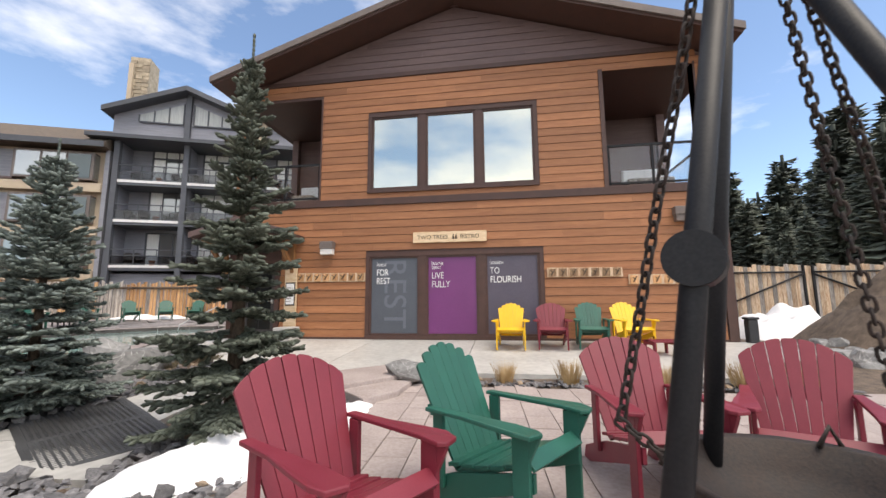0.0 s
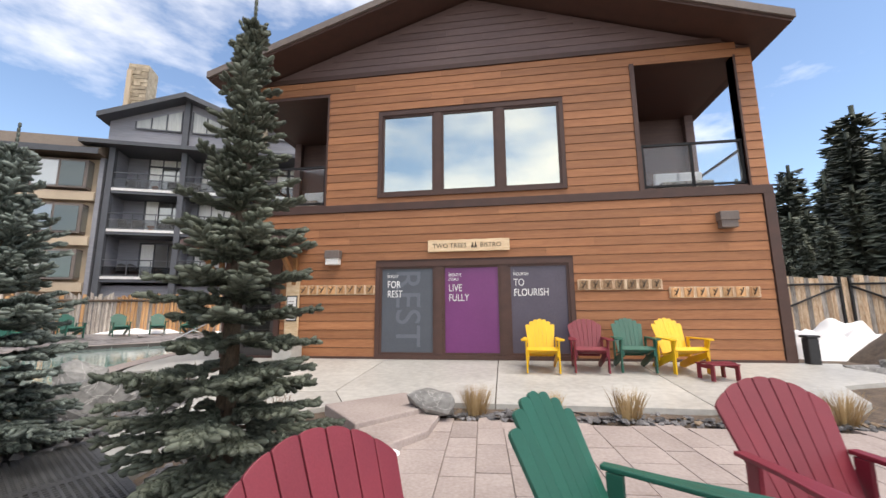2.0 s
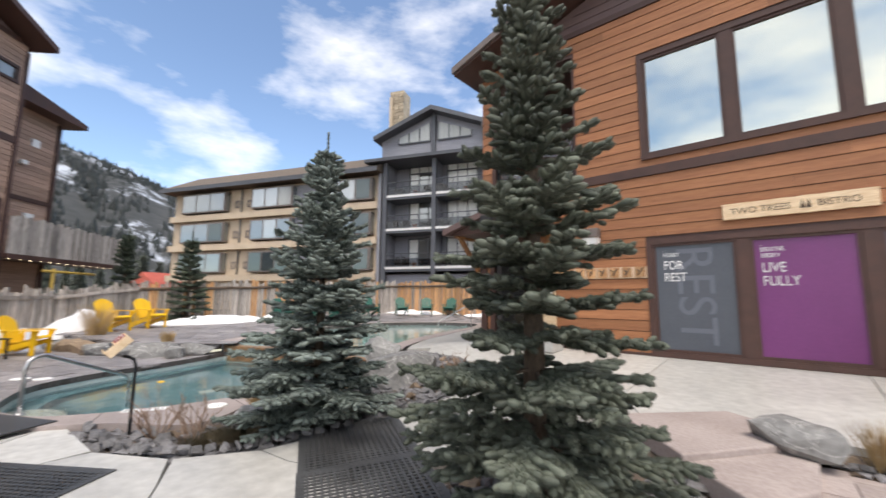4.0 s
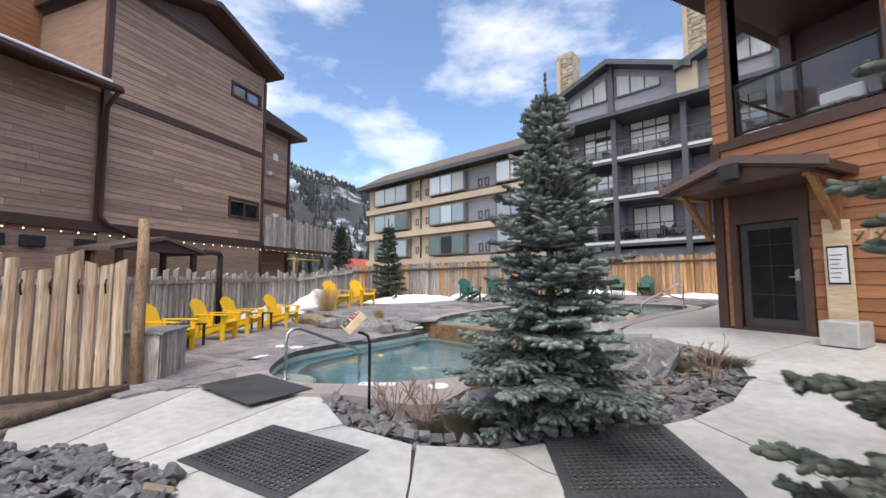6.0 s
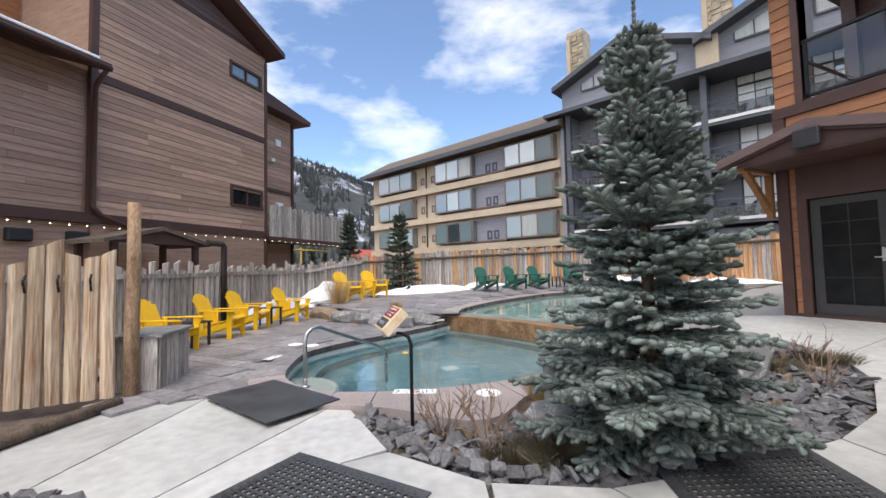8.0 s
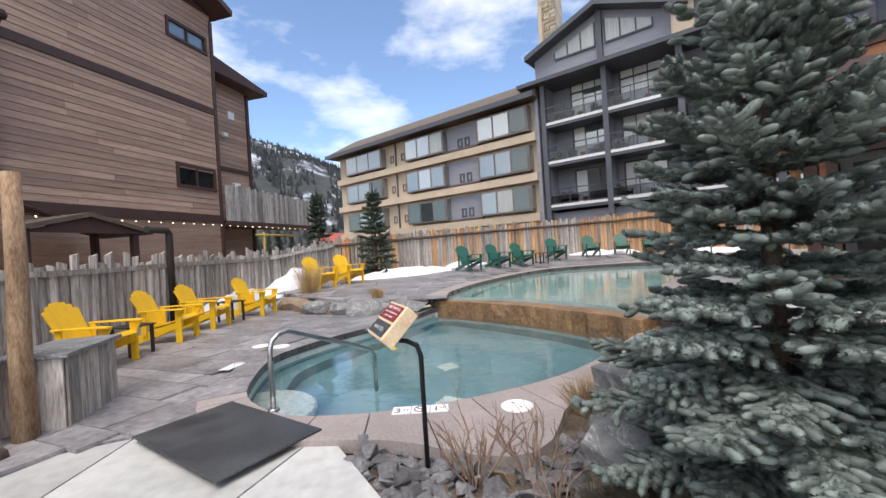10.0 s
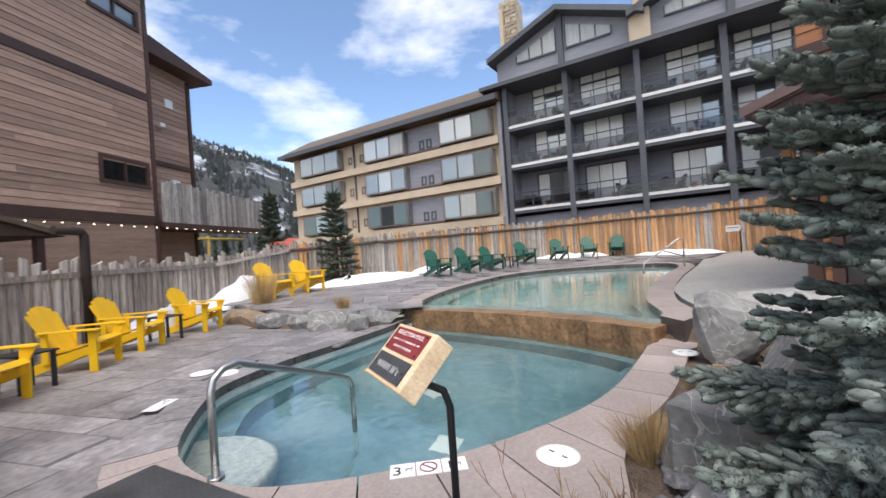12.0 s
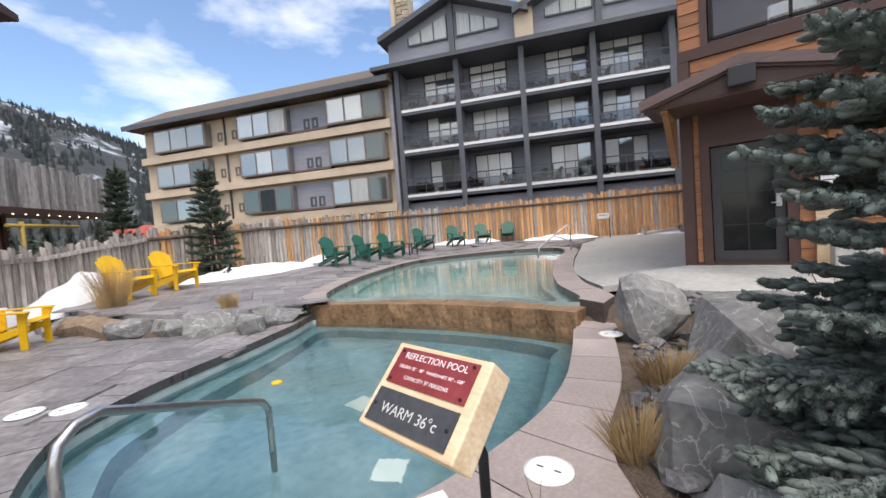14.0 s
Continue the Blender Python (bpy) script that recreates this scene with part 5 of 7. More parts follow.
for x, y, r in ((-12.2, -0.14, 154), (-13.62, 0.58, 156), (-14.68, 1.12, 150), (-15.9, 2.18, 145)):
    ob = copy_thing(yellow, pose(x, y, 0.035, 0, 0, r))
    ob["group"], ob["label"] = "yellow chairs beside the lower pool", "sunflower yellow slatted garden chair on the stamped deck"
for x, y, r in ((-17.05, 4.02, 118), (-17.65, 5.08, 114)):
    ob = copy_thing(yellow, pose(x, y, deck_z(x, y) + 0.022, 0, 0, r))
    ob["group"], ob["label"] = "yellow chairs on the upper deck", "sunflower yellow slatted garden chair in front of the snowbank"
dark = adirondack("balcony_chair", BLACKPLASTIC, "black slatted garden chair on a hotel balcony", "chair", False, "balcony chairs")
HM = pose(-25.1, 21.34, 0, 0, 0, 22)
dark.matrix_world = HM @ pose(0.9, 0.8, SLABS[0] + 0.002, 0, 0, 30)
crng = random.Random(3)
for z in SLABS:
    for k in range(5):
        for dx in ((0.5, 1.3, 3.0) if k % 2 == 0 else (0.4, 2.8, 3.3)):
            if not (z == SLABS[0] and k == 0 and dx == 0.5):
                copy_thing(dark, HM @ pose(0.2 + 4.063 * k + dx + crng.uniform(-0.15, 0.15), 0.8 + crng.uniform(-0.1, 0.15), z + 0.002, 0, 0, crng.choice((-60, -35, 35, 60))))
pot = thing("plant_pot", HM @ pose(2.4, 0.45, SLABS[0] + 0.002), "terracotta plant pot on a hotel balcony", "plant pot", "balcony pots")
bm = bmesh.new()
tube(bm, [(0, 0, 0), (0, 0, 0.30), (0, 0, 0.301), (0, 0, 0.36)], 0.15, 12, taper=[0.12, 0.16, 0.185, 0.185])
part("pot", bm, TERRACOTTA, pot)
for z in SLABS:
    for k in range(5):
        if not (z == SLABS[0] and k == 0):
            copy_thing(pot, HM @ pose(2.4 + 4.063 * k, 0.45, z + 0.002))


def side_table(name, material, label, group):
    t = thing(name, pose(0, 0, 0), label, "table", group)
    for i in range(4):
        boxpart("slat", (-0.23, 0.23, -0.22 + i * 0.112, -0.118 + i * 0.112, 0.44, 0.462), material, t)
    for x in (-0.19, 0.19):
        for y in (-0.17, 0.17):
            boxpart("leg", (x - 0.02, x + 0.02, y - 0.02, y + 0.02, 0, 0.44), material, t)
    return t


tab = side_table("side_table", BLACKPLASTIC, "small black slatted side table between yellow chairs", "side tables")
tab.matrix_world = pose(-12.75, 0.2, 0.035, 0, 0, 42)
copy_thing(tab, pose(-15.2, 1.62, 0.035, 0, 0, 34))
ob = side_table("side_table", BLACKPLASTIC, "small black slatted side table among green chairs", "side tables")
ob.matrix_world = pose(-17.5, 13.3, deck_z(-17.5, 13.3) + 0.02, 0, 0, 80)
stool = thing("footstool", pose(2.72, 8.12, rise(0, 8.12), 0, 0, 12), "low raspberry red slatted footstool", "footstool")
for i in range(5):
    boxpart("slat", (-0.24, 0.24, -0.2 + i * 0.085, -0.122 + i * 0.085, 0.27 - 0.012 * abs(i - 2), 0.29 - 0.012 * abs(i - 2)), RED, stool)
for x in (-0.21, 0.21):
    bm = bmesh.new()
    box(bm, x - 0.012, x + 0.012, -0.2, -0.12, 0, 0.25)
    box(bm, x - 0.012, x + 0.012, 0.12, 0.2, 0, 0.25)
    box(bm, x - 0.012, x + 0.012, -0.12, 0.12, 0.19, 0.25)
    part("leg_frame", bm, RED, stool)


# ---- spruces ----
def sprig_mesh(rng, length, needles, nl, nw, core):
    """A plump twig end bristling with needles, along +x."""
    v, f = [], []
    for k in range(needles):
        u = (k + 0.5) / needles
        a = k * 2.4 + rng.uniform(-0.3, 0.3)
        out = Vector((0.5 + 1.6 * u ** 4, math.cos(a), math.sin(a))).normalized()
        p = Vector((u * length, 0, 0)) + Vector((0, math.cos(a), math.sin(a))) * core * 0.75 * (1 - u ** 4)
        side = out.cross(Vector((1, 0.2, 0.1))).normalized() * nw
        l = nl * rng.uniform(0.75, 1.15)
        i = len(v)
        v += [p - side, p + side, p + out * l]
        f.append((i, i + 1, i + 2))
    i = len(v)
    n = 5
    for x, r in ((-0.1, 0.6), (0.25, 1.0), (0.8, 0.95), (1.08, 0.4)):
        v += [Vector((x * length, r * core * math.cos(q * math.tau / n), r * core * math.sin(q * math.tau / n))) for q in range(n)]
    for j in range(3):
        for q in range(n):
            a, b = i + j * n + q, i + j * n + (q + 1) % n
            f.append((a, b, a + n))
            f.append((b, b + n, a + n))
    return np.array([tuple(p) for p in v]), np.array(f)


def spruce(name, x, y, z, height, radius, seed, label, needle_mat, gap=0.15, boughs=9, twig=0.062, sprig=(0.062, 44, 0.0165, 0.0034, 0.0195), skirt=0.06, group="", slim=0.9, bare=0.3, wild=(0.62, 0.8, 0.92, 1.0, 1.08)):
    """A conifer: tapered trunk, whorls of drooping limbs, twigs clothed in needles."""
    rng = random.Random(seed)
    tree = thing(name, pose(x, y, z), label, "tree", group)
    bm = bmesh.new()
    tube(bm, [(0, 0, -0.05), (0.01, 0, height * 0.5), (0, 0.01, height * 0.97)], 0.1, 10, taper=[height * 0.021, height * 0.012, 0.008])
    part("trunk", bm, BARK, tree, "rough brown trunk")
    kinds = [sprig_mesh(rng, *sprig) for _ in range(4)]
    V, F, count = [], [], 0
    limbs = bmesh.new()

    def put(p, d, s):
        nonlocal count
        xa = Vector(d).normalized()
        ya = xa.cross(Vector((rng.uniform(-1, 1), rng.uniform(-1, 1), rng.uniform(-1, 1)))).normalized()
        za = xa.cross(ya)
        v, f = kinds[rng.randrange(4)]
        R = np.array([xa, ya, za]) * s
        V.append(v @ R + np.array(p))
        F.append(f + count)
        count += len(v)

    h = height * skirt
    while h < height * 0.985:
        u = h / height
        r = (radius * (1 - u) ** slim + 0.06) * min(1.0, 0.72 + 2.2 * u)
        n = max(4, int(boughs * (0.55 + 0.45 * (1 - u))))
        off = rng.uniform(0, math.tau)
        for k in range(n):
            a = off + k * math.tau / n + rng.uniform(-0.25, 0.25)
            length = r * rng.choice(wild)
            droop = 0.25 - 0.95 * u + rng.uniform(-0.12, 0.12)
            flat = Vector((math.cos(a), math.sin(a), 0))
            side = Vector((-flat.y, flat.x, 0))
            pts = []
            steps = max(3, int(length / 0.075))
            for j in range(steps + 1):
                s = j / steps
                pts.append(Vector((0, 0, h)) + flat * length * s + Vector((0, 0, length * (-droop * s + 0.34 * s * s * max(droop + 0.15, 0.1)))))
            tube(limbs, pts, 0.01, 4, taper=[0.003 + 0.012 * length * (1 - j / steps) for j in range(steps + 1)], cap=False)
            for j in range(1, steps + 1):
                s = j / steps
                p, d = pts[j], (pts[j] - pts[j - 1]).normalized()
                if s > bare:
                    put(p - d * 0.06, d + Vector((0, 0, rng.uniform(-0.1, 0.2))), rng.uniform(1.0, 1.35))
                    if rng.random() < 0.5:
                        put(p, d + Vector((0, 0, rng.uniform(0.4, 0.9))) + side * rng.uniform(-0.4, 0.4), rng.uniform(0.7, 1.0))
                reach = 0.40 * length * (1 - s) + 0.10
                for sg in (-1, 1):
                    if s < bare:
                        continue
                    td = (d * rng.uniform(0.6, 1.0) + side * sg * 0.85 + Vector((0, 0, rng.uniform(-0.26, 0.10)))).normalized()
                    m = max(1, int(reach / twig))
                    for q in range(m):
                        put(p + td * (q * twig), td + Vector((rng.uniform(-0.5, 0.5), rng.uniform(-0.5, 0.5), rng.uniform(-0.22, 0.25))), rng.uniform(0.85, 1.25))
        h += gap * (0.75 + 0.5 * rng.random()) * (1.15 - 0.4 * u)
    # the leader and its ring of bare upright shoots
    for k in range(8):
        d = Vector((0, 0, 1)) if k == 0 else Vector((math.cos(k * 0.9) * 0.55, math.sin(k * 0.9) * 0.55, rng.uniform(0.7, 1.1))).normalized()
        for q in range(8 if k == 0 else rng.randrange(3, 6)):
            put(Vector((0, 0, height * (0.96 - 0.009 * k))) + d * 0.055 * q, d, 0.8)
    V.append(None)
    tagged(part("branchwork", limbs, BARK, tree, "thin brown limbs"), kind="stuff")
    V, F = np.concatenate(V[:-1]), np.concatenate(F)
    me = bpy.data.meshes.new("crown")
    me.vertices.add(len(V))
    me.vertices.foreach_set("co", V.astype(np.float32).ravel())
    me.loops.add(F.size)
    me.loops.foreach_set("vertex_index", F.astype(np.int32).ravel())
    me.polygons.add(len(F))
    me.polygons.foreach_set("loop_start", np.arange(0, F.size, 3, dtype=np.int32))
    me.update(calc_edges=True)
    me.materials.append(needle_mat)
    part("crown", None, None, tree, "dense blue-green needles", data=me)
    return tree


spruce("spruce_tree", -2.88, 3.62, 0.05, 4.06, 0.93, 2, "tall blue spruce with drooping boughs beside the patio", NEEDLE_GREEN, gap=0.155, boughs=11, skirt=0.06, slim=1.2, bare=0.24, wild=(0.45, 0.62, 0.82, 1.0, 1.1))
spruce("spruce_tree", -5.86, 4.0, 0.05, 3.16, 0.92, 5, "dense young blue spruce in the rock bed", NEEDLE, gap=0.128, boughs=13, skirt=0.05, bare=0.22, wild=(0.55, 0.75, 0.92, 1.05, 1.2))
coarse = (0.18, 16, 0.06, 0.008, 0.028)
spruce("spruce_tree", -19.05, 6.55, 0.36, 3.25, 0.7, 7, "small dark spruce in front of the fence", NEEDLE_DARK, gap=0.2, boughs=7, twig=0.16, sprig=coarse)
spruce("spruce_tree", -20.8, 4.9, 0.2, 3.5, 0.55, 8, "narrow dark spruce behind the fence", NEEDLE_DARK, gap=0.2, boughs=7, twig=0.16, sprig=coarse)


# ---- rocks, snow, grass ----
def rock_mesh(seed, material, n=11, flat=0.55):
    rng = random.Random(seed)
    bm = bmesh.new()
    for _ in range(n):
        d = Vector((rng.uniform(-1, 1), rng.uniform(-1, 1), rng.uniform(-1, 1))).normalized()
        bm.verts.new((d.x * rng.uniform(0.7, 1), d.y * rng.uniform(0.5, 0.8), d.z * flat))
    bmesh.ops.convex_hull(bm, input=bm.verts[:])
    bmesh.ops.delete(bm, geom=[v for v in bm.verts if not v.link_faces], context="VERTS")
    return mesh_of("rock", bm, material)


SLATES = [rock_mesh(k, SLATE, 10, 0.45) for k in range(9)]
TANS = [rock_mesh(50 + k, TANROCK, 10, 0.5) for k in range(3)]


def scatter(name, label, poly, count, s0, s1, seed, top, border=None, avoid=()):
    """Loose stones, each its own piece, heaped over a bed."""
    root = thing(name, pose(0, 0, 0), label, "rocks", kind="structure")
    rng = random.Random(seed)
    x0, x1 = min(p[0] for p in poly), max(p[0] for p in poly)
    y0, y1 = min(p[1] for p in poly), max(p[1] for p in poly)
    k = 0
    while k < count:
        p = (rng.uniform(x0, x1), rng.uniform(y0, y1))
        if inside(p, poly) and not any(inside(p, a) for a in avoid):
            ob = new("rock", rng.choice(SLATES) if rng.random() < 0.9 else rng.choice(TANS))
            ob.parent = root
            s = rng.uniform(s0, s1)
            ob.matrix_local = pose(p[0], p[1], top(*p) + s * 0.2, rng.uniform(-25, 25), rng.uniform(-25, 25), rng.uniform(0, 360)) @ Matrix.Diagonal((s, s, s * rng.uniform(0.7, 1.2), 1))
            k += 1
    return root


def slate_fill(label, poly, count, s0, s1, seed, top):
    """The small chips between the loose stones of a bed, too many to count."""
    rng = random.Random(seed)
    kinds = [(np.array([v.co[:] for v in me.vertices]), [tuple(p.vertices) for p in me.polygons]) for me in SLATES]
    x0, x1 = min(p[0] for p in poly), max(p[0] for p in poly)
    y0, y1 = min(p[1] for p in poly), max(p[1] for p in poly)
    V, F, n = [], [], 0
    while count:
        p = (rng.uniform(x0, x1), rng.uniform(y0, y1))
        if not inside(p, poly):
            continue
        v, f = rng.choice(kinds)
        k = rng.uniform(s0, s1)
        m = np.array(pose(p[0], p[1], top(*p) + k * 0.12, rng.uniform(-22, 22), rng.uniform(-22, 22), rng.uniform(0, 360)))
        V.append((v * k) @ m[:3, :3].T + m[:3, 3])
        F += [tuple(i + n for i in q) for q in f]
        n += len(v)
        count -= 1
    me = bpy.data.meshes.new("slate_chips")
    me.from_pydata(np.concatenate(V).tolist(), [], F)
    me.materials.append(SLATE_CHIPS)
    tagged(part("slate_chips", None, None, data=me), label, "gravel", kind="stuff")


slate_fill("small dark slate chips round the young spruce", PLANTER, 2400, 0.04, 0.11, 61, bed_z)
slate_fill("small dark slate chips under the tall spruce", TREE_BED, 1900, 0.04, 0.11, 62, lambda x, y: 0.015)
slate_fill("small dark slate chips in the corner bed", CORNER_BED, 2000, 0.04, 0.11, 63, lambda x, y: 0.02)
slate_fill("small slate chips in the grass bed", FRONT_BED, 700, 0.03, 0.07, 64, lambda x, y: 0.12)
scatter("slate_bed_1", "dark slate rubble round the young spruce", PLANTER, 300, 0.07, 0.17, 1, lambda x, y: bed_z(x, y) + 0.01)
scatter("slate_bed_2", "dark slate rubble under the tall spruce", TREE_BED, 260, 0.07, 0.16, 2, lambda x, y: 0.02)
scatter("slate_bed_3", "dark slate rubble in a corner bed", CORNER_BED, 260, 0.07, 0.15, 3, lambda x, y: 0.03)
scatter("slate_bed_4", "flat slate chips in the grass bed", FRONT_BED, 160, 0.05, 0.11, 4, lambda x, y: 0.13)
rim = [(-7.7, 2.28), (-7.2, 2.3), (-6.75, 2.34), (-6.4, 2.5), (-6.1, 2.74), (-5.85, 3.05), (-5.68, 3.4), (-5.52, 3.8), (-5.4, 4.3)]
edge_rocks = thing("border_stones", pose(0, 0, 0), "row of upright slate stones edging the bed", "rocks", kind="structure")
for k in range(26):
    u = k / 26 * (len(rim) - 1)
    a, b = Vector(rim[int(u)]), Vector(rim[int(u) + 1])
    p = a + (b - a) * (u - int(u))
    ob = new("rock", SLATES[k % 9])
    ob.parent = edge_rocks
    ob.matrix_local = pose(p.x, p.y, rise(*p) + 0.03, k * 31 % 30 - 15, 0, k * 77) @ Matrix.Diagonal((0.10, 0.10, 0.13, 1))


def boulder(x, y, z, sx, sy, sz, seed, label, material=BOULDER, rz=0.0):
    """A craggy boulder: a hull of chipped planes, roughened."""
    rng = random.Random(seed)
    bm = bmesh.new()
    for _ in range(30):
        d = Vector((rng.gauss(0, 1), rng.gauss(0, 1), rng.gauss(0, 1))).normalized()
        m = max(abs(d.x), abs(d.y), abs(d.z))
        d = d / m * rng.uniform(0.80, 1.0)
        bm.verts.new((d.x * sx, d.y * sy, d.z * sz))
    bmesh.ops.convex_hull(bm, input=bm.verts[:])
    bmesh.ops.delete(bm, geom=[v for v in bm.verts if not v.link_faces], context="VERTS")
    bmesh.ops.subdivide_edges(bm, edges=bm.edges[:], cuts=3, use_grid_fill=True)
    for v in bm.verts:
        q = v.co * 3.5 + Vector((seed, 0, 0))
        v.co += v.co.normalized() * 0.10 * min(sx, sy, sz) * (noise.noise(q) + 0.6 * noise.noise(q * 2.7))
    ob = part("boulder", bm, material)
    ob.matrix_world = pose(x, y, z, 0, 0, rz)
    return tagged(ob, label, "boulder")


boulder(-6.72, 4.32, 0.14, 0.44, 0.46, 0.38, 3, "large grey boulder with pale veins beside the pool coping", rz=15)
boulder(-6.68, 6.0, 0.22, 0.58, 0.72, 0.38, 4, "broad dark grey boulder in the planting bed", rz=-10)
boulder(-7.52, 6.45, 0.36, 0.34, 0.26, 0.40, 6, "pointed grey boulder at the head of the bed", rz=30)
boulder(-6.62, 3.62, 0.02, 0.24, 0.22, 0.18, 8, "low grey boulder beside the coping", rz=40)
boulder(-1.72, 6.02, 0.30, 0.34, 0.20, 0.17, 9, "flat-topped grey rock at the end of the steps", rz=-6)
for x, y, s, mm, k in ((-13.0, 4.95, 0.36, BOULDER, 1), (-13.5, 4.25, 0.42, BOULDER, 2), (-14.2, 3.85, 0.30, BOULDER, 5), (-14.8, 3.5, 0.33, BOULDER, 7), (-15.4, 3.3, 0.34, TANROCK, 10), (-16.0, 3.15, 0.36, TANROCK, 11), (-16.6, 3.0, 0.36, BOULDER, 12), (-17.3, 2.9, 0.32, BOULDER, 13), (-12.9, 4.55, 0.28, BOULDER, 14)):
    boulder(x, y, 0.12, s * 1.25, s * 0.75, s * 0.62, 20 + k, "rock in the low ledge between the decks", mm, rz=k * 37)


def snow_patch(x, y, z, rx, ry, h, seed, rz=0):
    bm = bmesh.new()
    n, m = 30, 10
    c = bm.verts.new((0, 0, h))
    prev = None
    for j in range(1, m + 1):
        u = j / m
        ring = []
        for i in range(n):
            a = i * math.tau / n
            w = 1 + 0.28 * noise.noise((math.cos(a) * 1.6 + seed, math.sin(a) * 1.6, seed))
            px, py = math.cos(a) * rx * u * w, math.sin(a) * ry * u * w
            pz = h * (1 - u ** 2.2) * (1 + 0.5 * noise.noise((px * 2.2, py * 2.2, seed))) + 0.025 * noise.noise((px * 7, py * 7, seed)) - (0.06 if j == m else 0)
            ring.append(bm.verts.new((px, py, pz)))
        for i in range(n):
            f = bm.faces.new((c, ring[i], ring[(i + 1) % n]) if prev is None else (prev[i], ring[i], ring[(i + 1) % n], prev[(i + 1) % n]))
            f.smooth = True
        prev = ring
    ob = part("snow_patch", bm, SNOW)
    ob.matrix_world = pose(x, y, z, 0, 0, rz)
    return tagged(ob, "patch of old white snow", "snow")


snow_patch(-2.42, 3.15, 0.05, 1.0, 0.46, 0.22, 1, 52)
snow_patch(-1.98, 4.35, 0.05, 0.55, 0.26, 0.17, 2, 75)
snow_patch(-18.3, 3.55, 0.33, 1.6, 0.65, 0.62, 3, 140)
snow_patch(-16.6, 1.8, 0.03, 1.7, 0.36, 0.55, 4, 143)
snow_patch(-18.5, 7.4, 0.40, 0.8, 2.1, 0.36, 5, 0)
snow_patch(-19.3, 10.6, 0.50, 0.5, 1.4, 0.25, 6, 8)
snow_patch(-17.8, 17.6, 0.55, 2.2, 0.7, 0.28, 7, 40)
snow_patch(-13.9, 19.2, 0.5, 1.9, 0.55, 0.24, 8, 22)
snow_patch(-9.2, 20.6, 0.5, 1.6, 0.5, 0.2, 9, 15)


def grass_tuft(x, y, z, height, spread, blades, seed, label, lean=0.5, material=STRAW, group="dry grass tufts"):
    rng = random.Random(seed)
    bm = bmesh.new()
    for _ in range(blades):
        a, r = rng.uniform(0, math.tau), rng.uniform(0, spread * 0.45)
        b = Vector((math.cos(a) * r, math.sin(a) * r, 0))
        d = Vector((math.cos(a), math.sin(a), 0)) * rng.uniform(0.1, 1) * lean * height + Vector((0, 0, height * rng.uniform(0.6, 1)))
        s = Vector((-math.sin(a + 1), math.cos(a + 1), 0)) * 0.0035
        mid = b + d * 0.55 + Vector((0, 0, height * 0.08))
        v = [bm.verts.new(p) for p in (b - s, b + s, mid + s * 0.8, mid - s * 0.8, b + d)]
        bm.faces.new(v[:4])
        bm.faces.new((v[3], v[2], v[4]))
    ob = part("grass_tuft" if material == STRAW else "juniper_shrub", bm, material)
    ob.matrix_world = pose(x, y, z)
    return tagged(ob, label, "grass" if material == STRAW else "shrub", group)


for k, (x, y, z, h, s, n) in enumerate(((-1.15, 6.2, 0.14, 0.42, 0.3, 240), (-0.2, 6.22, 0.14, 0.34, 0.28, 200), (0.75, 6.2, 0.14, 0.40, 0.3, 240), (2.1, 6.2, 0.14, 0.34, 0.3, 200), (3.1, 6.2, 0.14, 0.42, 0.3, 240), (3.9, 6.25, 0.14, 0.36, 0.3, 200),
                                        (-7.16, 5.15, 0.0, 0.30, 0.40, 620), (-7.14, 4.02, -0.02, 0.34, 0.28, 420), (-16.15, 3.55, 0.34, 1.05, 0.45, 420), (-18.6, 3.1, 0.36, 0.8, 0.35, 260), (-13.7, 4.6, 0.33, 0.3, 0.3, 240))):
    grass_tuft(x, y, z, h, s, n, k, "tuft of dry straw-coloured ornamental grass", 0.8 if k in (6, 7) else 0.45)

for k, (x, y, h, s) in enumerate(((-6.25, 3.0, 0.20, 0.42), (-6.12, 3.3, 0.24, 0.42), (-6.28, 6.55, 0.22, 0.6), (-6.02, 7.05, 0.20, 0.5))):
    grass_tuft(x, y, bed_z(x, y) - 0.01, h, s, 900, 40 + k, "low bronzed juniper spreading over the bed", 1.1, JUNIPER, "low junipers")


def shrub(x, y, z, height, stems, seed, label):
    """Bare branching twigs."""
    rng = random.Random(seed)
    bm = bmesh.new()

    def grow(p, d, l, r, depth):
        q = p + d * l * 0.5 + Vector((rng.uniform(-1, 1), rng.uniform(-1, 1), rng.uniform(-0.3, 1))) * l * 0.06
        e = p + d * l
        tube(bm, [p, q, e], r, 4, taper=[r, r * 0.8, r * 0.55], cap=False)
        if depth:
            for _ in range(rng.choice((2, 2, 3))):
                s = rng.uniform(0.4, 1)
                nd = (d + Vector((rng.uniform(-1, 1), rng.uniform(-1, 1), rng.uniform(-0.2, 0.7))) * 0.6).normalized()
                grow(p + d * l * s, nd, l * rng.uniform(0.4, 0.65), r * 0.6, depth - 1)

    for _ in range(stems):
        a = rng.uniform(0, math.tau)
        d = Vector((math.cos(a) * rng.uniform(0.1, 0.7), math.sin(a) * rng.uniform(0.1, 0.7), 1)).normalized()
        grow(Vector((math.cos(a) * 0.06, math.sin(a) * 0.06, 0)), d, height * rng.uniform(0.4, 0.65), 0.0065, 2)
    ob = part("shrub", bm, TWIG)
    ob.matrix_world = pose(x, y, z)
    return tagged(ob, label, "shrub", "bare shrubs")


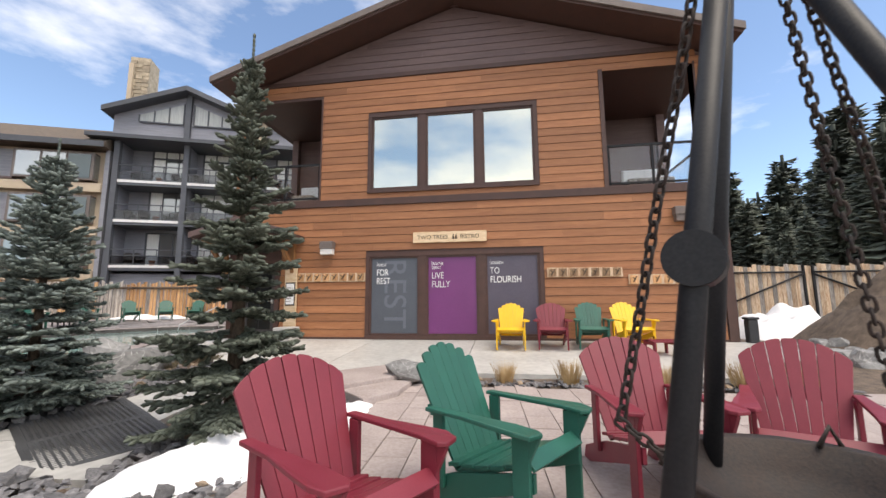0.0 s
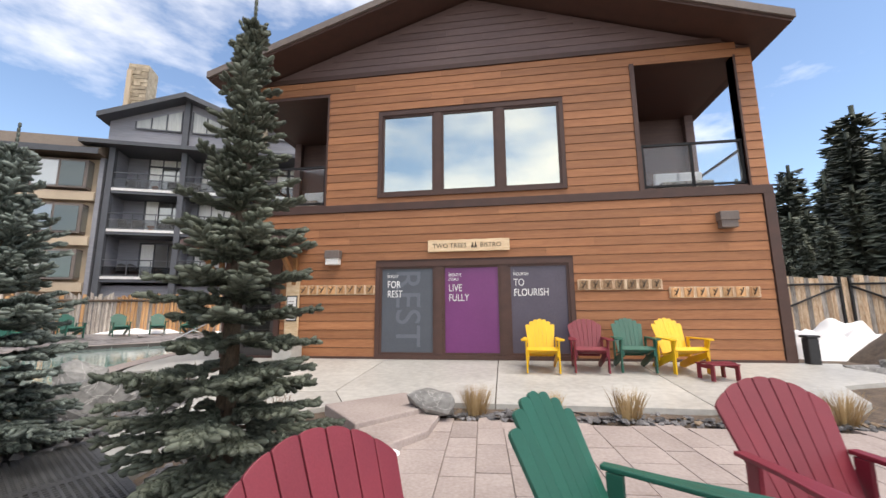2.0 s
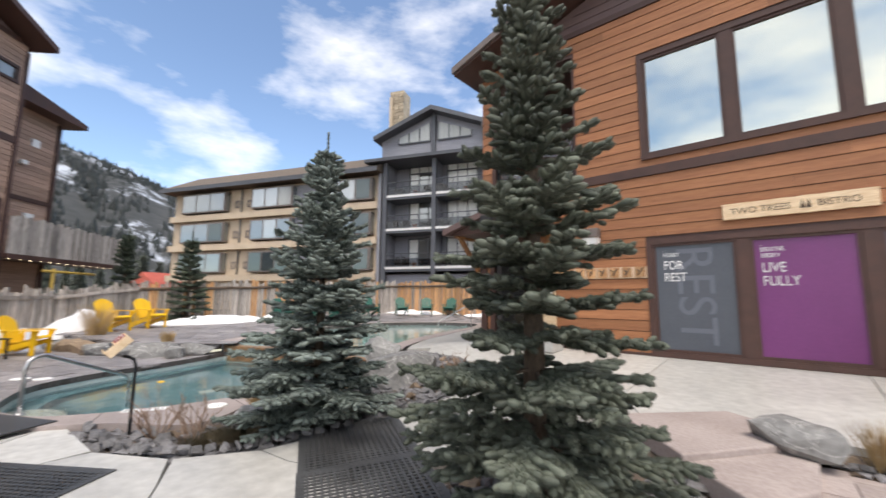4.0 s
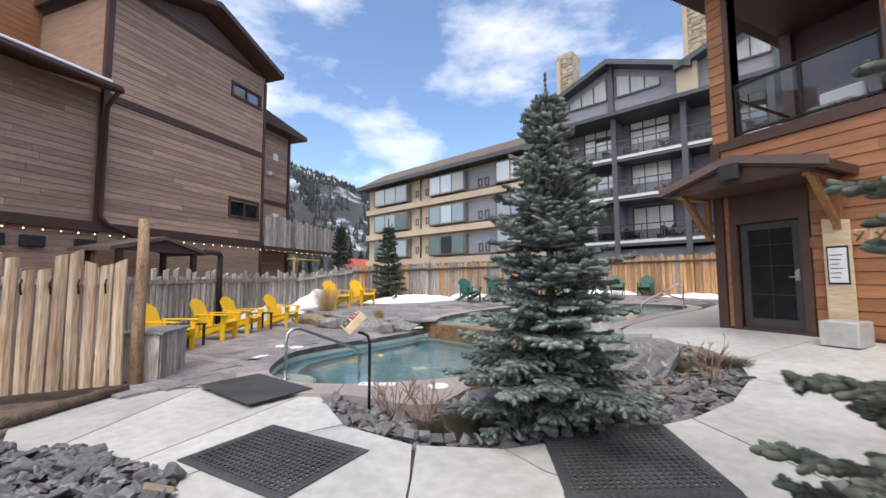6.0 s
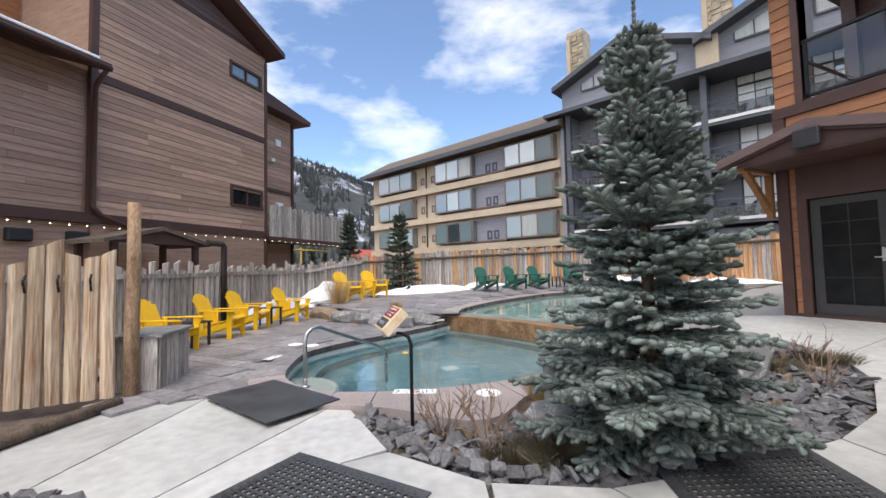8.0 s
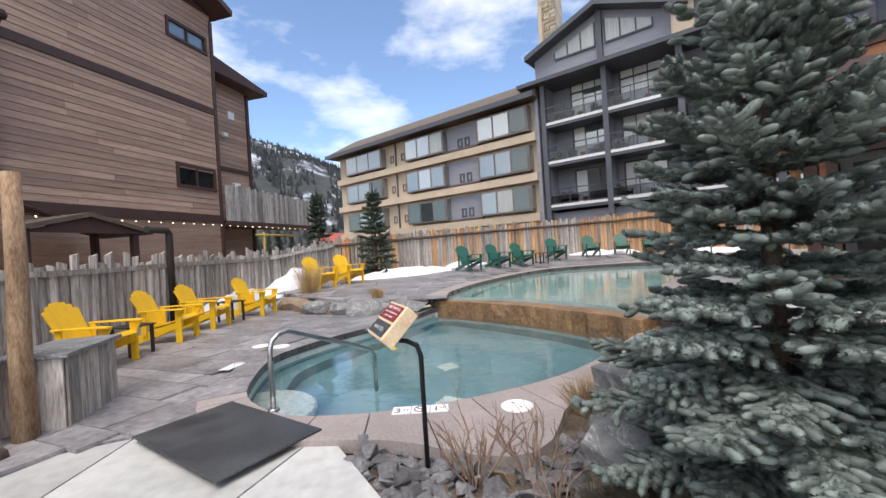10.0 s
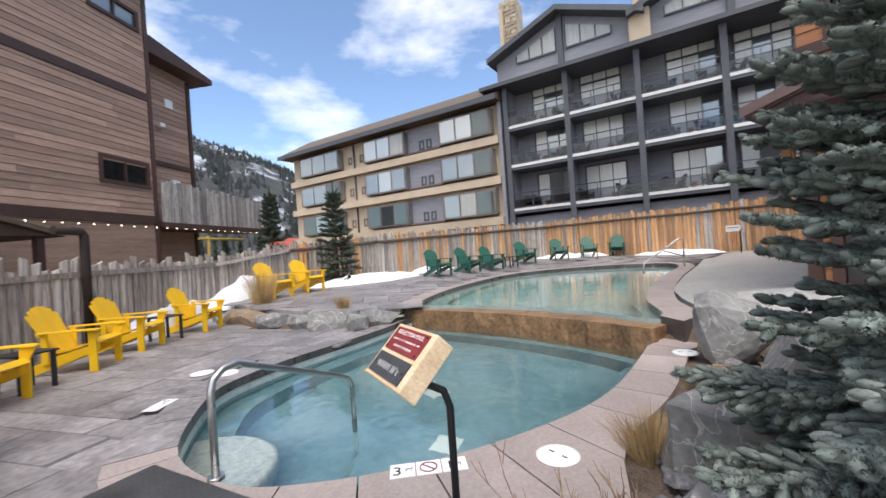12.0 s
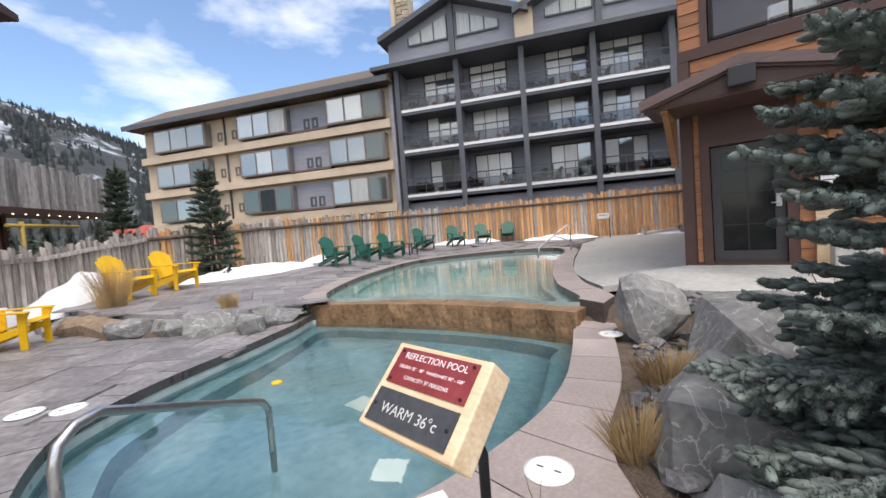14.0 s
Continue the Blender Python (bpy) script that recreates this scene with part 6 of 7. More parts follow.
for k, (x, y, h, n) in enumerate(((-6.95, 2.75, 0.62, 15), (-6.75, 3.05, 0.5, 11), (-6.15, 6.9, 0.5, 10), (-5.75, 6.3, 0.45, 9), (-6.9, -0.55, 0.75, 12), (-3.6, 5.5, 0.5, 10), (-6.4, 2.9, 0.3, 9))):
    shrub(x, y, bed_z(x, y) + 0.02, h, n, k, "leafless red-brown twiggy shrub in the rock bed")


# ---- pool fittings ----
rail = thing("pool_handrail", pose(0, 0, 0), "curved stainless steel handrail into the lower pool", "handrail")
bm = bmesh.new()
line = [(-8.75, 1.80, 0.05), (-8.75, 1.80, 0.58), (-8.76, 1.82, 0.66), (-8.79, 1.88, 0.71), (-8.84, 1.97, 0.72), (-9.05, 2.36, 0.54), (-9.30, 2.82, 0.33), (-9.36, 2.93, 0.27), (-9.39, 2.98, 0.19), (-9.39, 2.98, -0.55)]
tube(bm, line, 0.024, 12)
part("rail", bm, STEEL, rail)
bm = bmesh.new()
tube(bm, [(-8.75, 1.80, 0.04), (-8.75, 1.80, 0.065)], 0.05, 14)
part("escutcheon", bm, STEEL, rail)
rail2 = thing("pool_handrail", pose(-11.3, 14.2, 0.42, 0, 0, 30), "pale steel handrail at the upper pool steps", "handrail")
bm = bmesh.new()
tube(bm, [(0, 0, 0), (0, 0, 0.75), (-0.1, -0.05, 0.82), (-1.1, -1.0, 0.2), (-1.15, -1.05, -0.1)], 0.024, 8)
tube(bm, [(0, 0, 0.3), (-0.55, -0.5, 0.5)], 0.02, 8)
part("rail", bm, STEEL, rail2)

lid = thing("skimmer_lid", pose(-7.49, 3.54, 0.046), "round white plastic skimmer lid set in the coping", "lid", "skimmer lids")
bm = bmesh.new()
tube(bm, [(0, 0, 0), (0, 0, 0.008), (0, 0, 0.0081), (0, 0, 0.012)], 0.13, 28, taper=[0.135, 0.135, 0.118, 0.118])
part("disc", bm, WHITE, lid)
bm = bmesh.new()
for s in (-1, 1):
    box(bm, s * 0.05 - 0.02, s * 0.05 + 0.02, -0.006, 0.006, 0.012, 0.0135)
part("finger_slot", bm, BLACK, lid)
for x, y in ((-7.93, 6.3), (-11.45, 2.2), (-11.72, 1.95)):
    copy_thing(lid, pose(x, y, 0.046, 0, 0, x * 40))

mark = thing("depth_marker", pose(-7.93, 2.86, 0.047, 0, 0, 61), "white depth tiles reading 3 FT with a no-diving sign", "depth marker")
for k in range(3):
    boxpart("tile", (-0.235 + k * 0.16, -0.083 + k * 0.16, -0.075, 0.075, 0, 0.006), WHITE, mark)
words("3", 0.13, BLACK, pose(-0.225, -0.05, 0.007), mark, depth=0.0005)
words("FT", 0.05, BLACK, pose(-0.145, -0.02, 0.007), mark, depth=0.0005)
words("1", 0.13, BLACK, pose(0.10, -0.05, 0.007), mark, depth=0.0005)
words("M", 0.05, BLACK, pose(0.165, -0.02, 0.007), mark, depth=0.0005)
bm = bmesh.new()
ring = [(math.cos(a * math.tau / 20) * 0.052, math.sin(a * math.tau / 20) * 0.052, 0.007) for a in range(21)]
tube(bm, ring, 0.005, 4)
tube(bm, [(-0.036, 0.036, 0.007), (0.036, -0.036, 0.007)], 0.005, 4)
part("no_diving_ring", bm, RED, mark)
mark2 = thing("depth_marker", pose(-10.7, 1.52, 0.047, 0, 0, -38), "pair of white depth tiles on the coping", "depth marker")
for k in range(2):
    boxpart("tile", (-0.155 + k * 0.16, -0.003 + k * 0.16, -0.075, 0.075, 0, 0.006), WHITE, mark2)
words("3", 0.13, BLACK, pose(-0.14, -0.05, 0.007), mark2, depth=0.0005)
words("FT", 0.05, BLACK, pose(-0.06, -0.02, 0.007), mark2, depth=0.0005)

# the pool's sign on its bent post
sign = thing("pool_sign", pose(-7.32, 2.40, 0.93, -45, 0, -6) @ Matrix.Diagonal((0.95, 0.95, 0.92, 1)), "thick pale wood pool sign on a bent black post", "sign")
FACE = pose(0, 0, 0, 90, 0, 0)
bm = bmesh.new()
box(bm, -0.145, 0.24, -0.05, 0.045, -0.14, 0.14)
part("block", bm, PALEWOOD, sign, bevel=0.006)
pl = boxpart("plate", (-0.115, 0.205, -0.056, -0.0505, 0.002, 0.122), PLATE, sign, "printed maroon plate")
ck = boxpart("chalkboard", (-0.12, 0.205, -0.056, -0.0505, -0.122, -0.018), CHALK, sign, "slate chalkboard panel")
for t, s_, z in (("REFLECTION POOL", 0.030, 0.088), ("CELSIUS: 32° - 38°   FAHRENHEIT 90° - 100°", 0.0142, 0.055), ("CAPACITY 37 PERSONS", 0.0175, 0.022)):
    words(t, s_, WHITE, pose(0.045, -0.0562, z) @ FACE, pl, depth=0.0004, align="CENTER")
words("WARM 36°c", 0.044, LAMPGLASS, pose(0.04, -0.0562, -0.088) @ FACE, ck, depth=0.0003, align="CENTER")
for x, z in ((-0.10, 0.11), (0.19, 0.11), (-0.10, 0.014), (0.19, 0.014), (-0.105, -0.07), (0.19, -0.07)):
    bm = bmesh.new()
    tube(bm, [(x, -0.0505, z), (x, -0.060, z)], 0.005, 8)
    part("screw", bm, BLACK, sign)
signpost = thing("sign_post", pose(-7.24, 2.52, 0), "bent black steel post holding the pool sign", "post")
bm = bmesh.new()
tube(bm, [(0, 0.05, -0.05), (0, 0.05, 0.70), (-0.01, 0.03, 0.77), (-0.05, -0.02, 0.80), (-0.10, -0.05, 0.80)], 0.017, 10)
part("post", bm, BLACK, signpost)

# things in the water: floor tiles and a small yellow float
for x, y, c in ((-10.0, 4.3, 0), (-8.95, 3.7, 30)):
    ob = boxpart("drain_cover", (-0.13, 0.13, -0.13, 0.13, -0.012, 0.0), TILE, None)
    ob.matrix_world = pose(x, y, -1.135, 0, 0, c)
    tagged(ob, "white square drain cover on the pool floor", "drain cover")
bm = bmesh.new()
tube(bm, [(0, 0, 0), (0, 0, 0.02), (0, 0, 0.03)], 0.06, 14, taper=[0.06, 0.06, 0.03])
ob = part("floating_thermometer", bm, YELLOW)
ob.matrix_world = pose(-10.7, 3.74, -0.13)
tagged(ob, "small round yellow float on the water", "float")


# ---- mats and the storage box ----
def ring_mat(name, m, w, d, label, pitch=0.052):
    """A rubber mat of round holes: a lattice of thin bars with a solid rim."""
    root = thing(name, m, label, "mat")
    bm = bmesh.new()
    n, k = int(w / pitch), int(d / pitch)
    for i in range(1, n):
        x = -w / 2 + i * w / n
        box(bm, x - 0.010, x + 0.010, -d / 2, d / 2, 0.0, 0.012)
    for j in range(1, k):
        y = -d / 2 + j * d / k
        box(bm, -w / 2, w / 2, y - 0.010, y + 0.010, 0.0, 0.0125)
    part("lattice", bm, RUBBER, root)
    bm = bmesh.new()
    for a in (-1, 1):
        box(bm, a * w / 2 - 0.035, a * w / 2 + 0.035, -d / 2 - 0.035, d / 2 + 0.035, 0, 0.010)
        box(bm, -w / 2, w / 2, a * d / 2 - 0.035, a * d / 2 + 0.035, 0, 0.0105)
    part("rim", bm, RUBBER, root)
    return root


ring_mat("rubber_mat", pose(-6.32, 1.56, 0.003, 0, 0, 34.8), 1.12, 0.80, "black perforated rubber mat on the concrete walk")
ring_mat("rubber_mat", pose(-5.0, 3.92, 0.066, 3.3, 1.9, -30), 1.0, 1.0, "black perforated rubber mat at the foot of the spruce")
ring_mat("rubber_mat", pose(-4.12, 3.40, 0.032, 3.3, 1.9, -30), 1.0, 1.0, "black perforated rubber mat at the foot of the spruce")
bm = bmesh.new()
box(bm, -0.66, 0.66, -0.40, 0.40, 0, 0.014)
ob = part("door_mat", bm, RUBBER, bevel=0.005)
ob.matrix_world = pose(-8.47, 1.42, 0.046, 0, 0, 26.6)
tagged(ob, "solid black rubber mat beside the handrail", "mat")

crate = thing("storage_box", pose(-10.02, 0.08, 0.03, 0, 0, 166), "weathered grey board storage box with a slate-grey lid", "box")
bm = bmesh.new()
box(bm, -0.4, 0.4, -0.24, 0.24, 0, 0.62)
part("body", bm, TRIM, crate)
for k in range(5):
    boxpart("board", (-0.4 + k * 0.16 + 0.004, -0.24 + k * 0.16 - 0.004, -0.262, -0.24, 0, 0.62), PICKET, crate)
    boxpart("board", (-0.4 + k * 0.16 + 0.004, -0.24 + k * 0.16 - 0.004, 0.24, 0.262, 0, 0.62), PICKET, crate)
for s in (-1, 1):
    for k in range(2):
        a, b = sorted((s * 0.4, s * 0.422))
        boxpart("board", (a, b, -0.24 + k * 0.24 + 0.004, k * 0.24 - 0.004, 0, 0.62), PICKET, crate)
bm = bmesh.new()
box(bm, -0.46, 0.46, -0.30, 0.30, 0.62, 0.66)
part("lid", bm, BOULDER, crate, "slate-grey lid", bevel=0.006)


# ---- fire pit tripod ----
AP = Vector((0.80, 1.46, 3.1))
pit = thing("fire_pit", pose(1.02, 1.68, 0.12), "round iron fire bowl on a low stand", "fire pit")
bm = bmesh.new()
prev = None
for r, z in ((0.16, 0.22), (0.34, 0.28), (0.47, 0.42), (0.50, 0.52), (0.53, 0.54), (0.53, 0.56), (0.48, 0.55), (0.44, 0.44), (0.30, 0.34), (0.02, 0.31)):
    ring = [bm.verts.new((r * math.cos(a * math.tau / 40), r * math.sin(a * math.tau / 40), z + 0.004 * noise.noise((a, r * 9, 0)))) for a in range(40)]
    if prev:
        for i in range(40):
            f = bm.faces.new((prev[i], prev[(i + 1) % 40], ring[(i + 1) % 40], ring[i]))
            f.smooth = True
    prev = ring
bm.faces.new(prev)
part("bowl", bm, RUST, pit)
for k in range(3):
    a = k * math.tau / 3 + 0.4
    bm = bmesh.new()
    tube(bm, [(0.40 * math.cos(a), 0.40 * math.sin(a), 0.36), (0.46 * math.cos(a), 0.46 * math.sin(a), 0.0)], 0.022, 8)
    part("leg", bm, RUST, pit)
for k in range(3):
    a = k * math.tau / 3 + 0.9
    bm = bmesh.new()
    tube(bm, [(0.5 * math.cos(a) - 0.05, 0.5 * math.sin(a), 0.55), (0.52 * math.cos(a), 0.52 * math.sin(a), 0.64), (0.5 * math.cos(a) + 0.05, 0.5 * math.sin(a), 0.55)], 0.012, 6)
    part("handle", bm, RUST, pit)
tri = thing("tripod", pose(0, 0, 0), "tall black steel cooking tripod over the fire pit", "tripod")
for bx, by, r in ((0.13, 0.965, 0.040), (0.84, 2.23, 0.042), (1.66, 0.86, 0.042)):
    bm = bmesh.new()
    d = Vector((bx, by, 0.12)) - AP
    tube(bm, [tuple(AP - d * 0.04), (bx, by, 0.12)], r, 20)
    leg = part("leg", bm, BLACK, tri)
q = Vector((0.13, 0.965, 0.12)) + (AP - Vector((0.13, 0.965, 0.12))) * ((1.48 - 0.12) / (3.1 - 0.12))
bm = bmesh.new()
d = Vector((0.55, 1.0, -0.05)).normalized()
tube(bm, [tuple(q - d * 0.085), tuple(q - d * 0.06), tuple(q + d * 0.055)], 0.085, 28)
part("collar_disc", bm, BLACK, tri, "round black pulley housing")
bm = bmesh.new()
bmesh.ops.create_icosphere(bm, subdivisions=2, radius=0.11, matrix=Matrix.Translation(AP))
part("hub", bm, BLACK, tri)


def chain(name, pts, label, size=0.032):
    """Interlocking oval links along a line."""
    root = thing(name, pose(0, 0, 0), label, "chain", "tripod chains")
    bm = bmesh.new()
    loop = []
    for k in range(13):
        a = k * math.tau / 12
        loop.append((math.cos(a) * size * 0.62, 0, math.sin(a) * size * 0.62 + (size * 0.42 if math.sin(a) > 0.01 else -size * 0.42 if math.sin(a) < -0.01 else 0)))
    tube(bm, loop, size * 0.24, 6, cap=False)
    link = mesh_of("link", bm, RUST)
    pts = [Vector(p) for p in pts]
    total = sum((b - a).length for a, b in zip(pts, pts[1:]))
    step = size * 1.62
    n = int(total / step)
    for i in range(n):
        u = i * step
        for a, b in zip(pts, pts[1:]):
            if u <= (b - a).length:
                break
            u -= (b - a).length
        d = (b - a).normalized()
        ob = new("link", link)
        ob.parent = root
        ob.matrix_local = Matrix.Translation(a + d * u) @ d.to_track_quat("Z", "Y").to_matrix().to_4x4() @ pose(0, 0, 0, 0, 0, 90 * (i % 2) + 20)
    return root


chain("chain", [(0.64, 1.34, 2.8), (0.54, 1.44, 2.2), (0.45, 1.53, 1.7), (0.38, 1.62, 1.25), (0.31, 1.70, 0.85), (0.56, 1.72, 0.66)], "dark iron chain hanging from the tripod")
chain("chain", [(0.95, 1.50, 2.95), (1.06, 1.50, 1.9), (1.18, 1.46, 0.69)], "dark iron chain running down to the bowl", 0.027)
chain("chain", [(0.88, 1.36, 2.95), (1.12, 1.42, 1.9), (1.40, 1.55, 0.69)], "dark iron chain running down to the bowl", 0.027)


# ---- on the bistro wall ----
bm = bmesh.new()
for z in (1.10, 1.62, 2.0):
    box(bm, DOOR[0] + 0.14, DOOR[1] - 0.14, 0.044, 0.05, z, z + 0.012)
box(bm, -6.69, -6.675, 0.044, 0.05, 0.68, DOOR[3] - 0.13)
part("glazing_bar", bm, BLACKPLASTIC, door)

board = thing("bistro_sign", pose(-1.51, YB - 0.03, 2.99), "pale live-edge plank sign lettered in brown", "sign")
bm = bmesh.new()
up = [(-0.93 + k * 0.155, 0.135 + 0.012 * noise.noise((k * 0.9, 0, 4))) for k in range(13)]
dn = [(0.93 - k * 0.155, -0.135 + 0.016 * noise.noise((k * 0.9, 0, 9))) for k in range(13)]
prism(bm, up + dn, -0.05, 0.0)
part("plank", bm, PALEWOOD, board, bevel=0.005)
words("TWO TREES", 0.145, INK, pose(-0.82, -0.052, -0.05) @ UP, board)
words("BISTRO", 0.145, INK, pose(0.27, -0.052, -0.05) @ UP, board)
bm = bmesh.new()
for x in (0.10, 0.17):
    prism(bm, [(x - 0.035, -0.06), (x + 0.035, -0.06), (x, 0.08)], -0.054, -0.05)
part("tree_mark", bm, INK, board)
for x0, x1, z, n in ((-5.58, -3.70, 2.02, 8), (0.84, 2.55, 2.04, 7), (2.67, 4.39, 1.85, 7)):
    rack = thing("coat_rack", pose((x0 + x1) / 2, YB - 0.03, z), "rough wood plank of coat hooks with slice-of-wood backs", "coat rack", "coat racks")
    w = (x1 - x0) / 2
    bm = bmesh.new()
    prism(bm, [(-w, -0.11), (w, -0.12), (w, 0.10), (-w, 0.12)], -0.03, 0.0)
    part("plank", bm, PICKET_PALE, rack, bevel=0.006)
    for k in range(n):
        x = -w + (k + 0.5) * 2 * w / n
        bm = bmesh.new()
        prism(bm, [(x - 0.09, -0.10), (x + 0.085, -0.095), (x + 0.09, 0.095), (x - 0.085, 0.10)], -0.045, -0.03)
        part("panel", bm, PICKET_WARM if z < 2.03 else LOG, rack)
        bm = bmesh.new()
        tube(bm, [(x + 0.05, -0.05, 0.08), (x + 0.01, -0.07, 0.0), (x - 0.03, -0.08, -0.06)], 0.013, 5)
        tube(bm, [(x + 0.01, -0.07, 0.0), (x - 0.05, -0.11, 0.05)], 0.011, 5)
        part("hook", bm, BARK, rack, "twig coat hook")
for x, z in ((-4.72, 2.78), (3.91, 3.34)):
    lamp = thing("wall_light", pose(x, YB - 0.024, z) @ Matrix.Scale(1.2, 4), "boxy dark metal wall light, unlit", "wall light", "wall lights")
    boxpart("housing", (-0.15, 0.15, -0.17, 0.0, -0.02, 0.14), BROWNFRAME, lamp, bevel=0.01)
    boxpart("diffuser", (-0.13, 0.13, -0.15, -0.01, -0.14, -0.02), LAMPGLASS if x < 0 else BROWNFRAME, lamp, "frosted glass diffuser" if x < 0 else "grey metal louvred shade")
notice = thing("notice_board", pose(-5.72, YB - 0.05, 0.45), "tall pale plank with a black-framed notice", "notice board")
bm = bmesh.new()
prism(bm, [(-0.17, 0.0), (0.17, 0.0), (0.16, 1.85), (-0.17, 1.9)], -0.05, 0.0)
part("plank", bm, PALEWOOD, notice, bevel=0.006)
boxpart("notice_frame", (-0.13, 0.13, -0.065, -0.05, 0.85, 1.45), BLACK, notice)
boxpart("paper", (-0.11, 0.11, -0.07, -0.065, 0.88, 1.42), WHITE, notice)
for k in range(6):
    boxpart("text_line", (-0.09, 0.06 - 0.02 * (k % 3), -0.072, -0.07, 1.30 - k * 0.07, 1.315 - k * 0.07), INK, notice)
cs = thing("door_plaque", pose(-5.98, YB - 0.03, 1.98), "small orange wooden plaque beside the door", "plaque")
boxpart("panel", (-0.10, 0.10, -0.02, 0, -0.09, 0.09), TIMBER, cs, bevel=0.006)
bin_ = thing("planter_box", pose(-5.55, YB - 0.5, rise(0, 9.2)), "pale concrete planter block beside the door", "planter")
boxpart("block", (-0.22, 0.22, -0.25, 0.25, 0, 0.36), CONCRETE, bin_, bevel=0.02)
fs = thing("fence_notice", pose(-12.0, 20.15, 1.45, 0, 0, 20), "small white notice on the fence", "sign")
boxpart("panel", (-0.24, 0.24, -0.02, 0, -0.12, 0.12), WHITE, fs)
boxpart("text_line", (-0.18, 0.18, -0.024, -0.02, 0.02, 0.05), INK, fs)
stand = thing("hose_post", pose(-11.5, 19.3, 0.5), "thin steel hose post", "post")
bm = bmesh.new()
tube(bm, [(0, 0, 0), (0, 0, 0.85), (0.06, -0.02, 0.9)], 0.02, 6)
part("post", bm, BLACK, stand)
bench = thing("bench", pose(-9.0, 20.4, 0.5, 0, 0, 18), "low timber bench along the back fence", "bench")
boxpart("seat", (-1.6, 1.6, -0.2, 0.2, 0.36, 0.42), PICKET_WARM, bench)
for x in (-1.4, 0, 1.4):
    boxpart("leg", (x - 0.08, x + 0.08, -0.16, 0.16, 0, 0.36), PICKET, bench)
for x, y in ((3.4, 1.9), (3.9, 2.3), (-6.0, 1.2)):
    sofa = thing("balcony_sofa", pose(x, YB + 1.1, 4.10), "pale covered lounge seat on the bistro balcony", "seat", "balcony seats")
    boxpart("base", (-0.32, 0.32, -0.3, 0.3, 0, 0.42), PICKET, sofa, bevel=0.04)
    boxpart("backrest", (-0.32, 0.32, 0.2, 0.32, 0.42, 0.8), WHITE, sofa, bevel=0.05)

# ---- east side: heap, gate, bin ----
gate = thing("yard_gate", pose(0, 0, 0), "tall board gate with black steel bracing", "gate")
for k in range(60):
    x = 7.6 + k * 0.15
    boxpart("board", (x, x + 0.14, 16.0, 16.04, 0.2, 2.55 + 0.12 * ((k * 13) % 7) / 7), PICKET_PALE if k % 3 else PICKET, gate)
for x in (7.6, 10.4, 10.7, 13.5):
    boxpart("frame_post", (x, x + 0.07, 15.94, 16.0, 0.2, 2.6), BLACK, gate)
for x0, x1 in ((7.6, 10.45), (13.5, 10.7)):
    bm = bmesh.new()
    tube(bm, [(x0, 15.95, 1.1), (x1, 15.95, 2.3)], 0.035, 6)
    tube(bm, [(x0, 15.95, 2.35), (x1, 15.95, 2.35)], 0.035, 6)
    part("brace", bm, BLACK, gate)


def heap(name, x, y, rx, ry, h, seed, material, label):
    ob = snow_patch(x, y, 0.0, rx, ry, h, seed)
    ob.name, ob.data.name = name, name
    ob.data.materials[0] = material
    return tagged(ob, label, "heap")


heap("earth_mound", 9.6, 9.6, 3.6, 2.6, 1.9, 31, SOIL, "high heap of dark earth and rubble")
heap("snow_bank", 7.1, 11.8, 1.8, 1.6, 1.05, 32, SNOW, "snow-covered bank beside the bistro")
hr = random.Random(9)
for k in range(26):
    x, y = hr.uniform(5.6, 8.6), hr.uniform(7.2, 9.6)
    boulder(x, y, 0.25 + 0.28 * (x - 5.6) * 0.6, hr.uniform(0.15, 0.42), hr.uniform(0.15, 0.35), hr.uniform(0.1, 0.25), 70 + k, "dark rock tumbled at the foot of the heap", rz=k * 50)
bin_2 = thing("waste_bin", pose(5.12, 9.62, 0.42), "black plastic bin at the corner of the bistro", "bin")
boxpart("body", (-0.10, 0.10, -0.10, 0.10, 0, 0.52), BLACKPLASTIC, bin_2, bevel=0.03)
boxpart("lid", (-0.12, 0.12, -0.12, 0.12, 0.52, 0.57), BLACKPLASTIC, bin_2, bevel=0.02)


# ---- far woods and the mountain ----
def pine_mesh(seed, h, r, layers=34):
    rng = random.Random(seed)
    bm = bmesh.new()
    tube(bm, [(0, 0, 0), (0, 0, h)], 0.1, 5, taper=[h * 0.013, 0.01], cap=False)
    for j in range(layers):
        u = 0.12 + 0.86 * j / layers
        rr = r * (1 - u) ** 0.8 * rng.uniform(0.8, 1.15) + 0.06
        for k in range(9):
            a = rng.uniform(0, math.tau)
            l = rr * rng.uniform(0.55, 1.1)
            for q in range(3):
                b = a + (q - 1) * 0.35
                p0 = Vector((math.cos(b) * l * 0.1, math.sin(b) * l * 0.1, h * u))
                e = Vector((math.cos(b) * l, math.sin(b) * l, h * u - l * rng.uniform(-0.1, 0.45)))
                s = Vector((-math.sin(b), math.cos(b), 0)) * l * 0.15
                mid = p0.lerp(e, 0.6)
                bm.faces.new([bm.verts.new(v) for v in (p0, mid + s + Vector((0, 0, -l * 0.1)), e, mid - s + Vector((0, 0, -l * 0.12)))])
    return mesh_of("pine", bm, PINE_NEEDLE)


